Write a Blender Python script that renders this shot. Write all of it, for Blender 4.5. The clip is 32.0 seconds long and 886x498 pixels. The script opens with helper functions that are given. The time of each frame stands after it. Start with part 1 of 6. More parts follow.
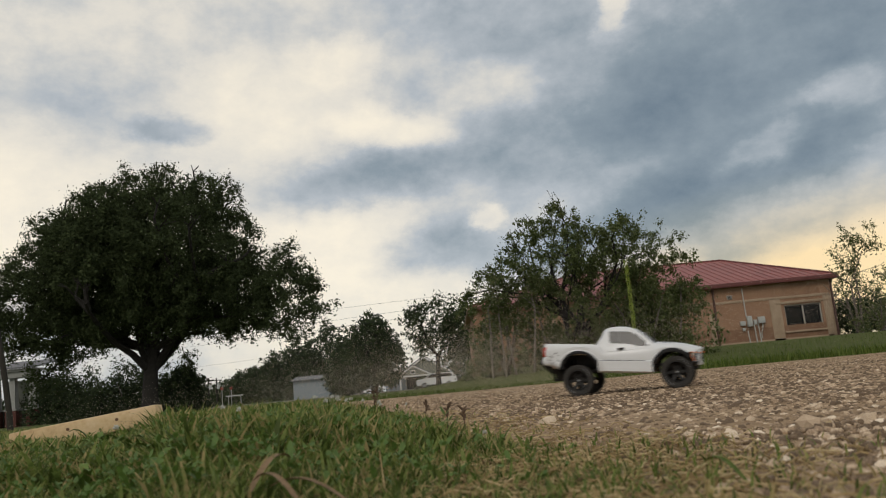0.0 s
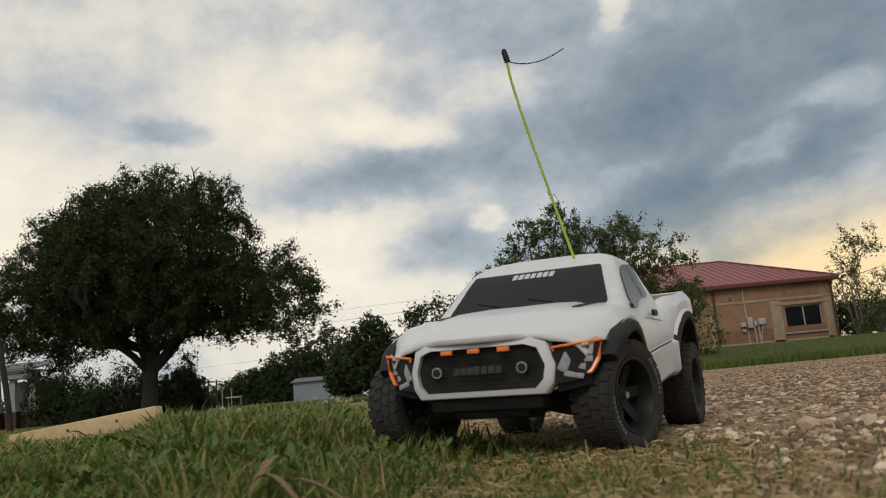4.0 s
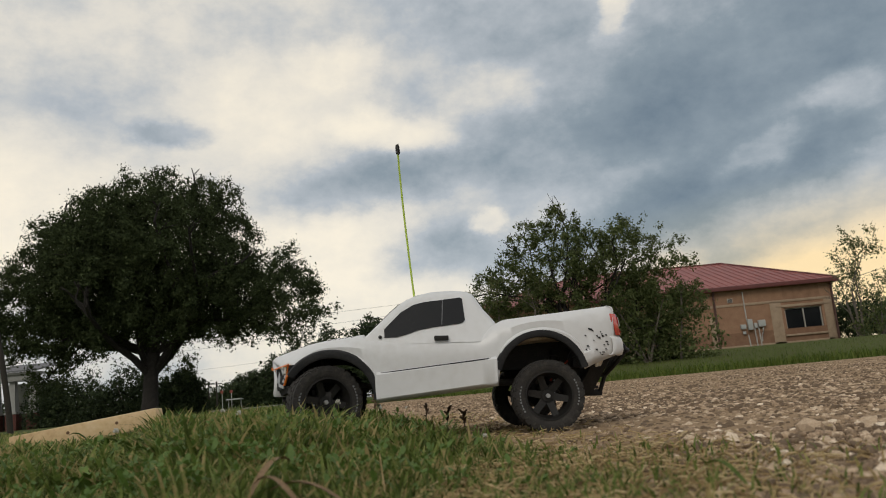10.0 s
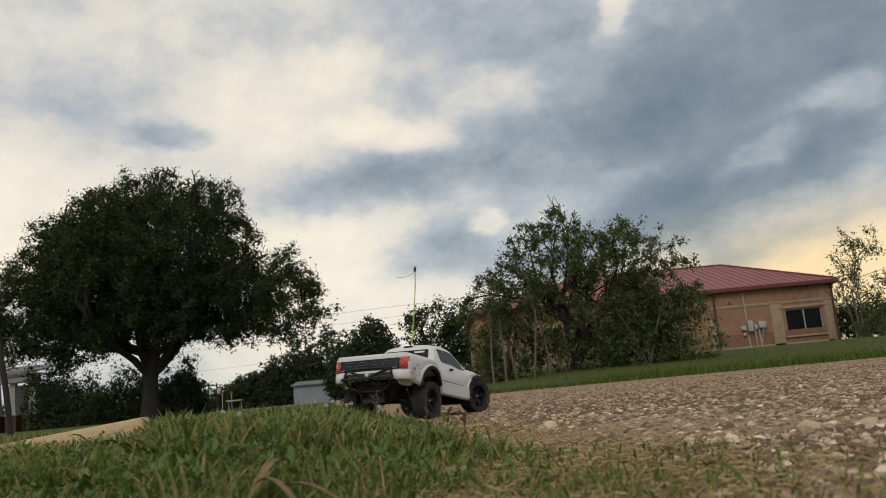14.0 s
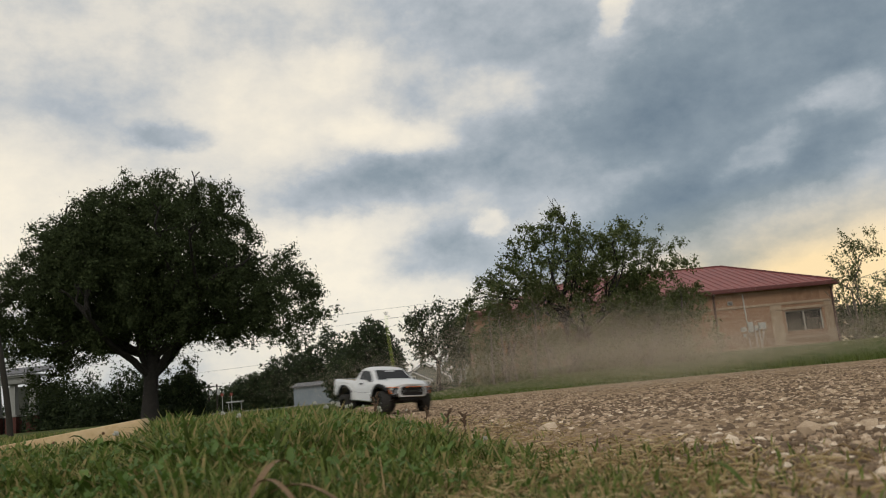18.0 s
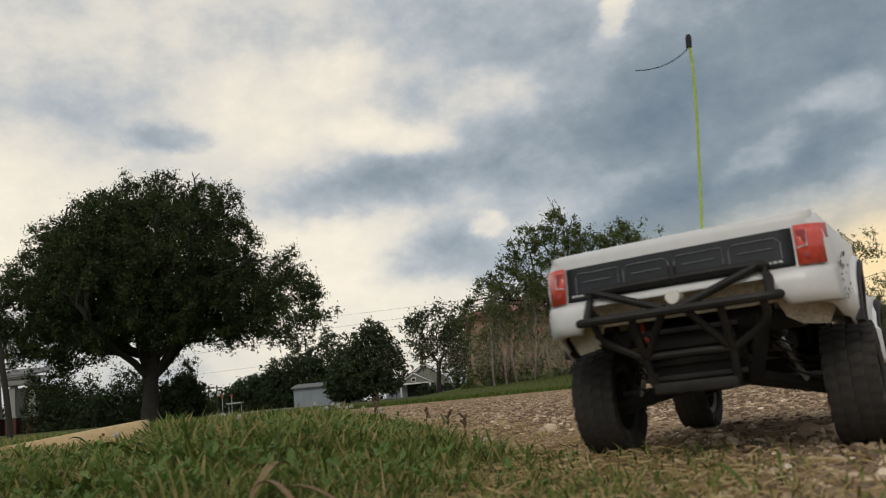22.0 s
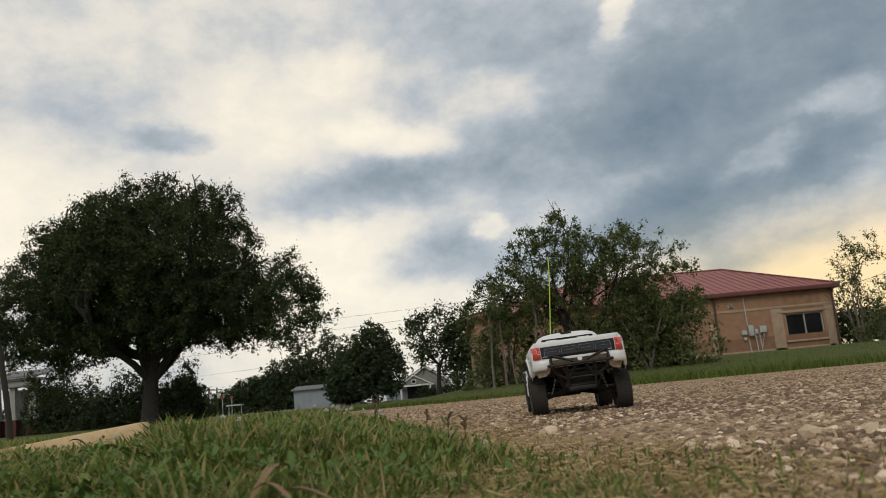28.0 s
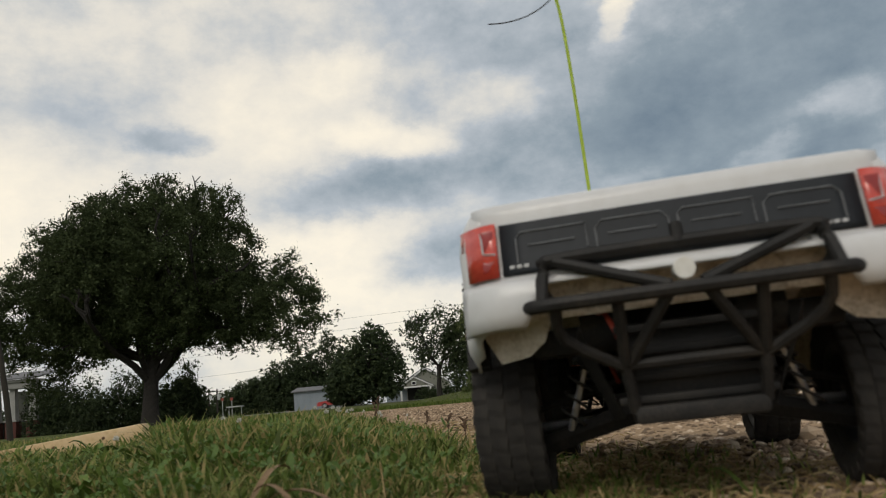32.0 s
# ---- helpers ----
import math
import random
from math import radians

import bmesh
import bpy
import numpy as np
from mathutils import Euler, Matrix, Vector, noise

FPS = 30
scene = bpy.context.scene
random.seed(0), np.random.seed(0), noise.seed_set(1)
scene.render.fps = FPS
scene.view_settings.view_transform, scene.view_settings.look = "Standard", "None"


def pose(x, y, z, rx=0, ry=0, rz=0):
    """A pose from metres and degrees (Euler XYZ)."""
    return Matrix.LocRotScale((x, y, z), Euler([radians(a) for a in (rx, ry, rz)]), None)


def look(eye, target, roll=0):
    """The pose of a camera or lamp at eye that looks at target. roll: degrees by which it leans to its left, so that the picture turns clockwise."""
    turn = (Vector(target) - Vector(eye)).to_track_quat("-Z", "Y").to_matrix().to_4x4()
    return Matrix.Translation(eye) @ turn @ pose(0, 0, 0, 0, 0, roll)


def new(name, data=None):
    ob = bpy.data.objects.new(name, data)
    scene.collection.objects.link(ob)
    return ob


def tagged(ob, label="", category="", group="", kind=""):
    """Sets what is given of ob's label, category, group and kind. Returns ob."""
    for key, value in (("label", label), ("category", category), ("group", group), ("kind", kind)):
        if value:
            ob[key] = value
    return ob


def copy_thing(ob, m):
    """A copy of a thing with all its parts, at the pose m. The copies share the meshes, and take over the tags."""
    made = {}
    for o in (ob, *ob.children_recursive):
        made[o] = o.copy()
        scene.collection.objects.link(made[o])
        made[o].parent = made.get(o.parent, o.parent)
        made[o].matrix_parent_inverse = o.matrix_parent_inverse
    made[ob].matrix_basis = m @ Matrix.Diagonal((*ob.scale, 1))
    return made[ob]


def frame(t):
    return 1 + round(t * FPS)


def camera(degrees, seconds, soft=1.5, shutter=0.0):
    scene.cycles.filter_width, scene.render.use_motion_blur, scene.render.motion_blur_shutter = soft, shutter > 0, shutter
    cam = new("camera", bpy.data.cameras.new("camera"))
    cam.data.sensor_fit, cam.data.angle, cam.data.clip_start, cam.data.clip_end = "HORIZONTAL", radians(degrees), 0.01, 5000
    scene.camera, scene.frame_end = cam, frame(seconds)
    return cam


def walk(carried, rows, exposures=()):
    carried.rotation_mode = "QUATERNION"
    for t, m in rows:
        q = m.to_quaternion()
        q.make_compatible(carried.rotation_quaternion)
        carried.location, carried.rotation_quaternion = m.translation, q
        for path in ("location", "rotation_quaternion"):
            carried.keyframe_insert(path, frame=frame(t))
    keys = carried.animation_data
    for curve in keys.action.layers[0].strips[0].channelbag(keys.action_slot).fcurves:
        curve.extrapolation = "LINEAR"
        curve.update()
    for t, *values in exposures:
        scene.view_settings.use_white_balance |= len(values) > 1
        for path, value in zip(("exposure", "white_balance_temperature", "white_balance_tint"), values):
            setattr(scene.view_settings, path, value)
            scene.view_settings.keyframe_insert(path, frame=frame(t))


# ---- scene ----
cam = camera(57.76, 32.0, soft=0.9, shutter=0.35)
# a phone's small lens, sharp from about a metre outwards
cam.data.dof.use_dof, cam.data.dof.focus_distance, cam.data.dof.aperture_fstop = True, 1.9, 14.5
# the phone stands in the grass and tips back very slowly
EYE = (0.0, 0.0, 0.075)


def phone(lift):
    a = radians(lift)
    return look(EYE, (0.0, math.cos(a), EYE[2] + math.sin(a)), roll=-5.25)


walk(cam, [(0.0, phone(9.66)), (8.0, phone(9.85)), (16.0, phone(10.04)), (24.0, phone(10.225)), (32.0, phone(10.42))],
     exposures=[(0.0, 0.0), (22.9, 0.0), (23.5, 0.12), (24.0, 0.16), (24.5, 0.13), (25.0, 0.11), (28.0, 0.08), (32.0, 0.06)])

# ---- world: evening sky with a broken cloud deck ----
world = bpy.data.worlds.new("evening_sky")
scene.world = world
world.use_nodes = True
wn, wl = world.node_tree.nodes, world.node_tree.links
wn.clear()


def wnode(kind, **inputs):
    n = wn.new(kind)
    for k, v in inputs.items():
        n.inputs[int(k[1:]) if k[0] == "i" and k[1:].isdigit() else k].default_value = v
    return n


def wmath(op, a, b=0.0):
    n = wn.new("ShaderNodeMath")
    n.operation = op
    for i, v in enumerate((a, b)):
        if isinstance(v, (int, float)):
            n.inputs[i].default_value = v
        else:
            wl.new(v, n.inputs[i])
    return n.outputs[0]


wtc = wn.new("ShaderNodeTexCoord")
wsep = wn.new("ShaderNodeSeparateXYZ")
wl.new(wtc.outputs["Generated"], wsep.inputs[0])
DX, DY, DZ = wsep.outputs
azim = wmath("MULTIPLY", wmath("ARCTAN2", DX, DY), 180 / math.pi)
elev = wmath("MULTIPLY", wmath("ARCSINE", DZ), 180 / math.pi)
wcomb = wn.new("ShaderNodeCombineXYZ")
wl.new(azim, wcomb.inputs[0])
wl.new(elev, wcomb.inputs[1])
# billows push the outlines of the cloud masses about
warp1 = wnode("ShaderNodeTexNoise", Scale=0.13, Detail=8.0, Roughness=0.66)
wstretch = wn.new("ShaderNodeMapping")
wstretch.inputs["Scale"].default_value = (0.85, 1.2, 1.0)
wl.new(wcomb.outputs[0], wstretch.inputs[0])
wl.new(wstretch.outputs[0], warp1.inputs["Vector"])
woff = wn.new("ShaderNodeVectorMath")
woff.operation = "SUBTRACT"
woff.inputs[1].default_value = (0.5, 0.5, 0.5)
wl.new(warp1.outputs["Color"], woff.inputs[0])
wamp = wn.new("ShaderNodeVectorMath")
wamp.operation = "MULTIPLY"
wamp.inputs[1].default_value = (6.5, 4.0, 0.0)
wl.new(woff.outputs[0], wamp.inputs[0])
wpos = wn.new("ShaderNodeVectorMath")
wl.new(wcomb.outputs[0], wpos.inputs[0])
wl.new(wamp.outputs[0], wpos.inputs[1])
skyval = None


def cloud(az, el, rx, ry, turn, amount):
    """A mass of brighter or darker cloud about a bearing and a height, in degrees."""
    global skyval
    m = wn.new("ShaderNodeMapping")
    m.vector_type = "TEXTURE"
    m.inputs["Location"].default_value = (az, el, 0)
    m.inputs["Rotation"].default_value = (0, 0, radians(turn))
    m.inputs["Scale"].default_value = (rx, ry, 1)
    wl.new(wpos.outputs[0], m.inputs[0])
    g = wn.new("ShaderNodeTexGradient")
    g.gradient_type = "SPHERICAL"
    wl.new(m.outputs[0], g.inputs[0])
    s = wn.new("ShaderNodeMapRange")
    s.interpolation_type = "SMOOTHSTEP"
    wl.new(g.outputs["Fac"], s.inputs["Value"])
    s.inputs["From Max"].default_value = 0.75
    s.inputs["To Max"].default_value = amount
    skyval = s.outputs[0] if skyval is None else wmath("ADD", skyval, s.outputs[0])


cloud(-29, 12.5, 22, 8, 0, .34)
cloud(-12.0, 20.5, 11, 5.5, 8, .28)
cloud(-6.5, 23.3, 5, 2.4, 0, .20)
cloud(-2.8, 18.6, 7, 2.2, -12, .28)
cloud(-9, 10.2, 13, 5.5, 0, .34)
cloud(-7, 5.0, 18, 5.0, 0, .28)
cloud(-24, 27.5, 22, 8, 0, .12)
cloud(14.6, 24.9, 3.4, 1.8, 60, .26)
cloud(16.4, 26.8, 3.6, 1.6, 20, .18)
cloud(3.2, 11.6, 1.8, 1.4, 0, .27)
cloud(22.6, 13.6, 4.5, 1.6, 10, .32)
cloud(28.6, 16.2, 3.5, 2.6, 0, .24)
cloud(29, 5.0, 21, 4.0, 10, .50)
cloud(4.5, 20.8, 6, 2.2, 0, .12)
cloud(25, 20.5, 24, 10, 14, -.42)
cloud(19.0, 11.6, 21, 3.6, 12, -.36)
cloud(-5.0, 14.8, 12, 3.0, 10, -.25)
cloud(-1, 9.8, 6, 2.8, 14, -.30)
cloud(-18.8, 19.3, 4.6, 1.5, 0, -.26)
cloud(7, 25, 10, 6, 0, -.16)
cloud(8, 16.5, 11, 4.5, 6, -.16)
# the deck overhead and behind the phone, brighter on the whole
wfine = wnode("ShaderNodeTexNoise", Scale=0.17, Detail=9.0, Roughness=0.62)
wl.new(wstretch.outputs[0], wfine.inputs["Vector"])
tone = wmath("ADD", wmath("ADD", skyval, 0.59), wmath("MULTIPLY", wmath("SUBTRACT", wfine.outputs["Fac"], 0.5), 0.75))
wramp = wn.new("ShaderNodeValToRGB")
for i, (p, c) in enumerate(((0.0, (.155, .205, .252)), (0.28, (.268, .322, .362)), (0.52, (.475, .51, .54)), (0.74, (.78, .74, .66)), (1.0, (.99, .90, .735)))):
    if i > 1:
        wramp.color_ramp.elements.new(p)
    e = wramp.color_ramp.elements[i]
    e.position, e.color = p, (*c, 1)
wl.new(tone, wramp.inputs[0])
# low evening light warms the deck towards the sunset
warm = wn.new("ShaderNodeMapping")
warm.vector_type = "TEXTURE"
warm.inputs["Location"].default_value = (27, 4, 0)
warm.inputs["Scale"].default_value = (26, 8, 1)
wl.new(wcomb.outputs[0], warm.inputs[0])
wgl = wn.new("ShaderNodeTexGradient")
wgl.gradient_type = "SPHERICAL"
wl.new(warm.outputs[0], wgl.inputs[0])
wtint = wn.new("ShaderNodeMix")
wtint.data_type, wtint.blend_type = "RGBA", "MULTIPLY"
wl.new(wmath("MINIMUM", wmath("MULTIPLY", wgl.outputs["Fac"], 1.3), 0.9), wtint.inputs["Factor"])
wl.new(wramp.outputs[0], wtint.inputs["A"])
wtint.inputs["B"].default_value = (1.05, .86, .55, 1)
wsky = wn.new("ShaderNodeTexSky")
wsky.sky_type, wsky.sun_disc = "NISHITA", False
wsky.sun_elevation, wsky.sun_rotation = radians(38), radians(200)
wdim = wn.new("ShaderNodeVectorMath")
wdim.operation = "SCALE"
wdim.inputs["Scale"].default_value = 0.1
wl.new(wsky.outputs[0], wdim.inputs[0])
wcover = wn.new("ShaderNodeMix")
wcover.data_type = "RGBA"
wcover.inputs["Factor"].default_value = 0.93
wl.new(wdim.outputs[0], wcover.inputs["A"])
wl.new(wtint.outputs["Result"], wcover.inputs["B"])
wbg = wnode("ShaderNodeBackground", Strength=1.0)
wl.new(wcover.outputs["Result"], wbg.inputs[0])
wout = wn.new("ShaderNodeOutputWorld")
wl.new(wbg.outputs[0], wout.inputs[0])

# the sun, well veiled by cloud, high behind the phone
sun = new("sun", bpy.data.lights.new("sun", "SUN"))
sun.data.energy, sun.data.angle, sun.data.color = 1.1, radians(24), (1.0, .93, .82)
sun.matrix_basis = look((0, 0, 60), (20.0, 50.0, 14.0))

# ---- materials ----
def nodes_of(m):
    m.use_nodes = True
    return m.node_tree.nodes, m.node_tree.links


def mat(name, colours, rough=0.7, metal=0.0, scale=20.0, fine=200.0, bump=0.2, dist=0.002, island=0.0, obrand=0.0,
        coat=0.0, trans=0.0, spec=0.5, emit=None):
    """A procedural surface: colours runs from dark to light through two scales of noise."""
    m = bpy.data.materials.new(name)
    ns, ln = nodes_of(m)
    b = ns["Principled BSDF"]
    tc = ns.new("ShaderNodeTexCoord")
    n1 = ns.new("ShaderNodeTexNoise")
    n1.inputs["Scale"].default_value = scale
    n1.inputs["Detail"].default_value = 4
    n2 = ns.new("ShaderNodeTexNoise")
    n2.inputs["Scale"].default_value = fine
    n2.inputs["Detail"].default_value = 3
    ln.new(tc.outputs["Object"], n1.inputs["Vector"])
    ln.new(tc.outputs["Object"], n2.inputs["Vector"])
    mx = ns.new("ShaderNodeMath")
    mx.operation = "MULTIPLY_ADD"
    mx.inputs[1].default_value = 0.45
    ln.new(n2.outputs["Fac"], mx.inputs[0])
    sc = ns.new("ShaderNodeMath")
    sc.operation = "MULTIPLY"
    sc.inputs[1].default_value = 0.55
    ln.new(n1.outputs["Fac"], sc.inputs[0])
    ln.new(sc.outputs[0], mx.inputs[2])
    last = mx.outputs[0]
    for amount, kind, sock in ((island, "ShaderNodeNewGeometry", "Random Per Island"), (obrand, "ShaderNodeObjectInfo", "Random")):
        if amount:
            g = ns.new(kind)
            a = ns.new("ShaderNodeMath")
            a.operation = "MULTIPLY_ADD"
            a.inputs[1].default_value = amount
            ln.new(g.outputs[sock], a.inputs[0])
            s2 = ns.new("ShaderNodeMath")
            s2.operation = "SUBTRACT"
            s2.inputs[1].default_value = amount * 0.5
            ln.new(last, s2.inputs[0])
            ln.new(s2.outputs[0], a.inputs[2])
            last = a.outputs[0]
    cr = ns.new("ShaderNodeValToRGB")
    k = len(colours)
    while len(cr.color_ramp.elements) < k:
        cr.color_ramp.elements.new(0.5)
    for i, c in enumerate(colours):
        cr.color_ramp.elements[i].position = 0.28 + 0.44 * i / max(1, k - 1)
        cr.color_ramp.elements[i].color = (*c, 1)
    ln.new(last, cr.inputs["Fac"])
    ln.new(cr.outputs["Color"], b.inputs["Base Color"])
    b.inputs["Roughness"].default_value = rough
    b.inputs["Metallic"].default_value = metal
    b.inputs["Specular IOR Level"].default_value = spec
    b.inputs["Coat Weight"].default_value = coat
    b.inputs["Coat Roughness"].default_value = 0.1
    if bump:
        bp = ns.new("ShaderNodeBump")
        bp.inputs["Strength"].default_value = bump
        bp.inputs["Distance"].default_value = dist
        ln.new(n2.outputs["Fac"], bp.inputs["Height"])
        ln.new(bp.outputs["Normal"], b.inputs["Normal"])
    if trans:
        tr = ns.new("ShaderNodeBsdfTranslucent")
        ln.new(cr.outputs["Color"], tr.inputs["Color"])
        mixn = ns.new("ShaderNodeMixShader")
        mixn.inputs[0].default_value = trans
        ln.new(b.outputs[0], mixn.inputs[1])
        ln.new(tr.outputs[0], mixn.inputs[2])
        ln.new(mixn.outputs[0], ns["Material Output"].inputs["Surface"])
    if emit:
        b.inputs["Emission Color"].default_value = (*emit[0], 1)
        b.inputs["Emission Strength"].default_value = emit[1]
    return m


M_PAINT = mat("white_bodyshell", [(.55, .545, .535), (.61, .61, .61), (.64, .64, .645)], .38, scale=5, fine=90, bump=.03, coat=.15, spec=.4)
# tan dust, its colour lifted to stand in for light through the shell
M_INNER = mat("dusty_lit_inside", [(.26, .205, .14), (.56, .49, .39), (.74, .68, .58)], .85, scale=60, fine=400, bump=.3)
M_TYRE = mat("dusty_rubber", [(.014, .013, .012), (.024, .0215, .019), (.052, .045, .037)], .9, scale=55, fine=500, bump=.3, dist=.0006)
M_BLACK = mat("black_plastic", [(.010, .0098, .0096), (.0175, .0165, .0155), (.040, .035, .029)], .55, scale=40, fine=500, bump=.15, dist=.0004, spec=.22)
M_TRIM = mat("matt_black_trim", [(.010, .010, .011), (.017, .017, .018), (.032, .030, .028)], .65, scale=40, fine=300, bump=.1, spec=.25)
M_GLASS = mat("smoked_window", [(.004, .004, .005), (.007, .007, .0075), (.012, .0115, .0115)], .25, scale=18, fine=120, bump=.0, spec=.35)
M_PANEL = mat("tailgate_graphic", [(.010, .012, .015), (.014, .017, .021), (.02, .023, .028)], .55, scale=20, fine=200, bump=.0, spec=.3)
M_LINE = mat("silver_line", [(.12, .125, .13), (.19, .195, .20)], .4, scale=30, bump=0)
M_WHITEPRINT = mat("white_print", [(.45, .45, .45), (.6, .6, .6)], .5, scale=60, bump=0)
M_REDLAMP = mat("red_lamp", [(.42, .038, .024), (.56, .062, .040), (.66, .10, .066)], .25, scale=90, fine=300, bump=.05, coat=.5)
M_REDDARK = mat("dark_red_lamp", [(.22, .01, .008), (.34, .02, .012)], .2, scale=90, bump=0, coat=.5)
M_ORANGE = mat("amber_marker", [(.75, .16, .02), (.9, .25, .04)], .3, scale=60, bump=0, coat=.4)
M_CHROME = mat("silver_reflector", [(.22, .225, .24), (.42, .43, .45)], .3, .1, scale=80, bump=0)
M_RIM = mat("satin_black_rim", [(.008, .0078, .0075), (.014, .013, .012), (.030, .026, .022)], .5, scale=40, fine=400, bump=.1, dist=.0004, spec=.25)
M_METAL = mat("steel", [(.3, .3, .3), (.5, .5, .5)], .35, .9, scale=80, bump=.05)
M_NYLON = mat("white_nylon", [(.6, .58, .52), (.75, .74, .70)], .5, scale=80, bump=.1)
M_WIRE = mat("red_wire", [(.25, .03, .015), (.4, .06, .03)], .5, scale=80, bump=0)
M_LIME = mat("lime_tube", [(.42, .56, .05), (.54, .68, .10)], .4, scale=80, bump=0, trans=.3)
M_SKID = mat("graphite_plastic", [(.020, .0195, .019), (.034, .031, .028), (.075, .064, .052)], .75, scale=60, fine=400, bump=.2, dist=.0005)

M_SOIL = mat("lawn_soil", [(.075, .062, .028), (.070, .085, .024), (.090, .110, .030)], .95, scale=2.2, fine=60, bump=.6, dist=.02, spec=0.1)
M_GRAVEL = mat("dusty_gravel", [(.185, .122, .072), (.30, .208, .126), (.42, .310, .198)], .95, scale=9, fine=150, bump=.8, dist=.006, spec=0.12)
M_STONE = mat("limestone_chips", [(.145, .102, .068), (.34, .245, .163), (.52, .395, .275), (.78, .66, .52)], .9, scale=60, fine=500, bump=.3, dist=.001, island=.5, obrand=.5, spec=0.15)
M_BLADE = mat("grass_blade", [(.074, .100, .024), (.118, .168, .038), (.170, .220, .054), (.23, .265, .074), (.40, .31, .14)], .6, scale=30, fine=200, bump=0, island=.55, trans=.48, spec=0.2)
M_FARBLADE = mat("rough_grass", [(.048, .076, .014), (.080, .118, .022), (.135, .160, .038)], .7, scale=4, fine=60, bump=0, island=.5, trans=.3, spec=0.1)
M_WEED = mat("weed_leaf", [(.08, .14, .025), (.13, .21, .040), (.18, .26, .055)], .6, scale=60, fine=300, bump=.1, dist=.0005, obrand=.4, trans=.35)
M_STRAW = mat("dry_straw", [(.22, .15, .07), (.38, .27, .13), (.55, .43, .24)], .8, scale=40, fine=300, bump=0, island=.5, trans=.2, spec=0.15)
M_BROWNLEAF = mat("withered_leaf", [(.14, .085, .045), (.22, .14, .075), (.30, .20, .11)], .8, scale=60, fine=400, bump=.2, trans=.2)
M_CLOVER = mat("clover_flower", [(.38, .37, .32), (.55, .54, .48)], .8, scale=200, fine=900, bump=.3)
M_SEED = mat("brown_seedhead", [(.06, .035, .02), (.13, .08, .045)], .9, scale=100, bump=.2)
M_OAKLEAF = mat("oak_leaf", [(.030, .040, .019), (.046, .062, .026), (.075, .094, .040)], .75, scale=1.2, fine=8, bump=0, island=.35, trans=.2, spec=.08)
M_LEAF2 = mat("shrub_leaf", [(.055, .075, .024), (.092, .118, .040), (.15, .172, .064)], .65, scale=1.2, fine=8, bump=0, island=.55, trans=.42, spec=.2)
M_LEAF3 = mat("sapling_leaf", [(.05, .075, .02), (.09, .12, .035), (.16, .16, .06)], .55, scale=1.2, fine=8, bump=0, island=.5, trans=.4)
M_LEAFFAR = mat("far_leaf", [(.022, .033, .016), (.038, .056, .024), (.062, .082, .034)], .7, scale=.6, fine=4, bump=0, island=.45, trans=.25, spec=.2)
M_BARK = mat("bark", [(.010, .0085, .007), (.018, .015, .0125), (.034, .029, .023)], .95, scale=8, fine=40, bump=.8, dist=.03)
M_BARK2 = mat("pale_bark", [(.06, .05, .04), (.12, .10, .08), (.19, .17, .14)], .9, scale=8, fine=40, bump=.6, dist=.01)
M_PINE = mat("pine_board", [(.42, .27, .13), (.58, .41, .22), (.66, .50, .30)], .65, scale=12, fine=120, bump=.25, dist=.001)
M_KNOT = mat("wood_knot", [(.10, .05, .02), (.16, .085, .04)], .7, scale=200, bump=.1)
M_BRICK = mat("tan_brick", [(.175, .096, .057), (.25, .140, .084), (.31, .182, .112)], .9, scale=3, fine=25, bump=.3, dist=.01, obrand=.35)
M_BAND = mat("pale_brick_band", [(.235, .165, .11), (.32, .235, .16), (.38, .29, .205)], .9, scale=3, fine=25, bump=.3, dist=.01)
M_ROOFRED = mat("red_metal_roof", [(.17, .036, .028), (.24, .055, .042), (.29, .075, .055)], .45, .1, scale=1.0, fine=12, bump=.05, dist=.01)
M_FASCIA = mat("dark_red_gutter", [(.09, .025, .022), (.14, .04, .035)], .5, scale=2, bump=0)
M_DOWNPIPE = mat("brown_downpipe", [(.06, .025, .02), (.10, .045, .035)], .5, scale=3, bump=0)
M_DARKGLASS = mat("dark_pane", [(.006, .007, .008), (.012, .013, .014)], .15, scale=1.5, bump=0, spec=.12)
M_FRAME = mat("pale_frame", [(.30, .28, .245), (.42, .395, .355)], .5, scale=6, bump=0)
M_GREYBOX = mat("grey_meter_box", [(.28, .29, .28), (.42, .43, .41)], .5, scale=5, bump=.05)
M_CONDUIT = mat("grey_conduit", [(.30, .29, .27), (.45, .43, .40)], .5, scale=6, bump=0)
M_SIDING = mat("grey_green_siding", [(.15, .155, .125), (.21, .215, .175)], .8, scale=1, fine=9, bump=.1)
M_WHITE = mat("white_paint", [(.55, .55, .53), (.74, .74, .72)], .6, scale=2, fine=20, bump=.05)
# white porch paint with the oak's shade put into its colour
M_PORCH = mat("shaded_white_paint", [(.20, .20, .19), (.30, .30, .28)], .7, scale=2, fine=20, bump=.05)
M_SHINGLE = mat("grey_shingles", [(.10, .10, .105), (.17, .17, .175)], .9, scale=1.5, fine=12, bump=.3)
M_TIN = mat("blue_grey_tin", [(.17, .20, .23), (.26, .29, .32)], .5, .2, scale=.6, fine=6, bump=.05)
M_REDBRICK = mat("red_brick_pier", [(.06, .020, .015), (.10, .032, .024)], .9, scale=4, fine=30, bump=.3)
M_POLE = mat("creosote_pole", [(.015, .013, .009), (.035, .030, .022)], .95, scale=4, fine=50, bump=.4)
M_CABLE = mat("black_cable", [(.02, .02, .02), (.035, .035, .035)], .6, bump=0)
M_SIGNRED = mat("red_sign", [(.16, .03, .02), (.24, .05, .03)], .5, bump=0)
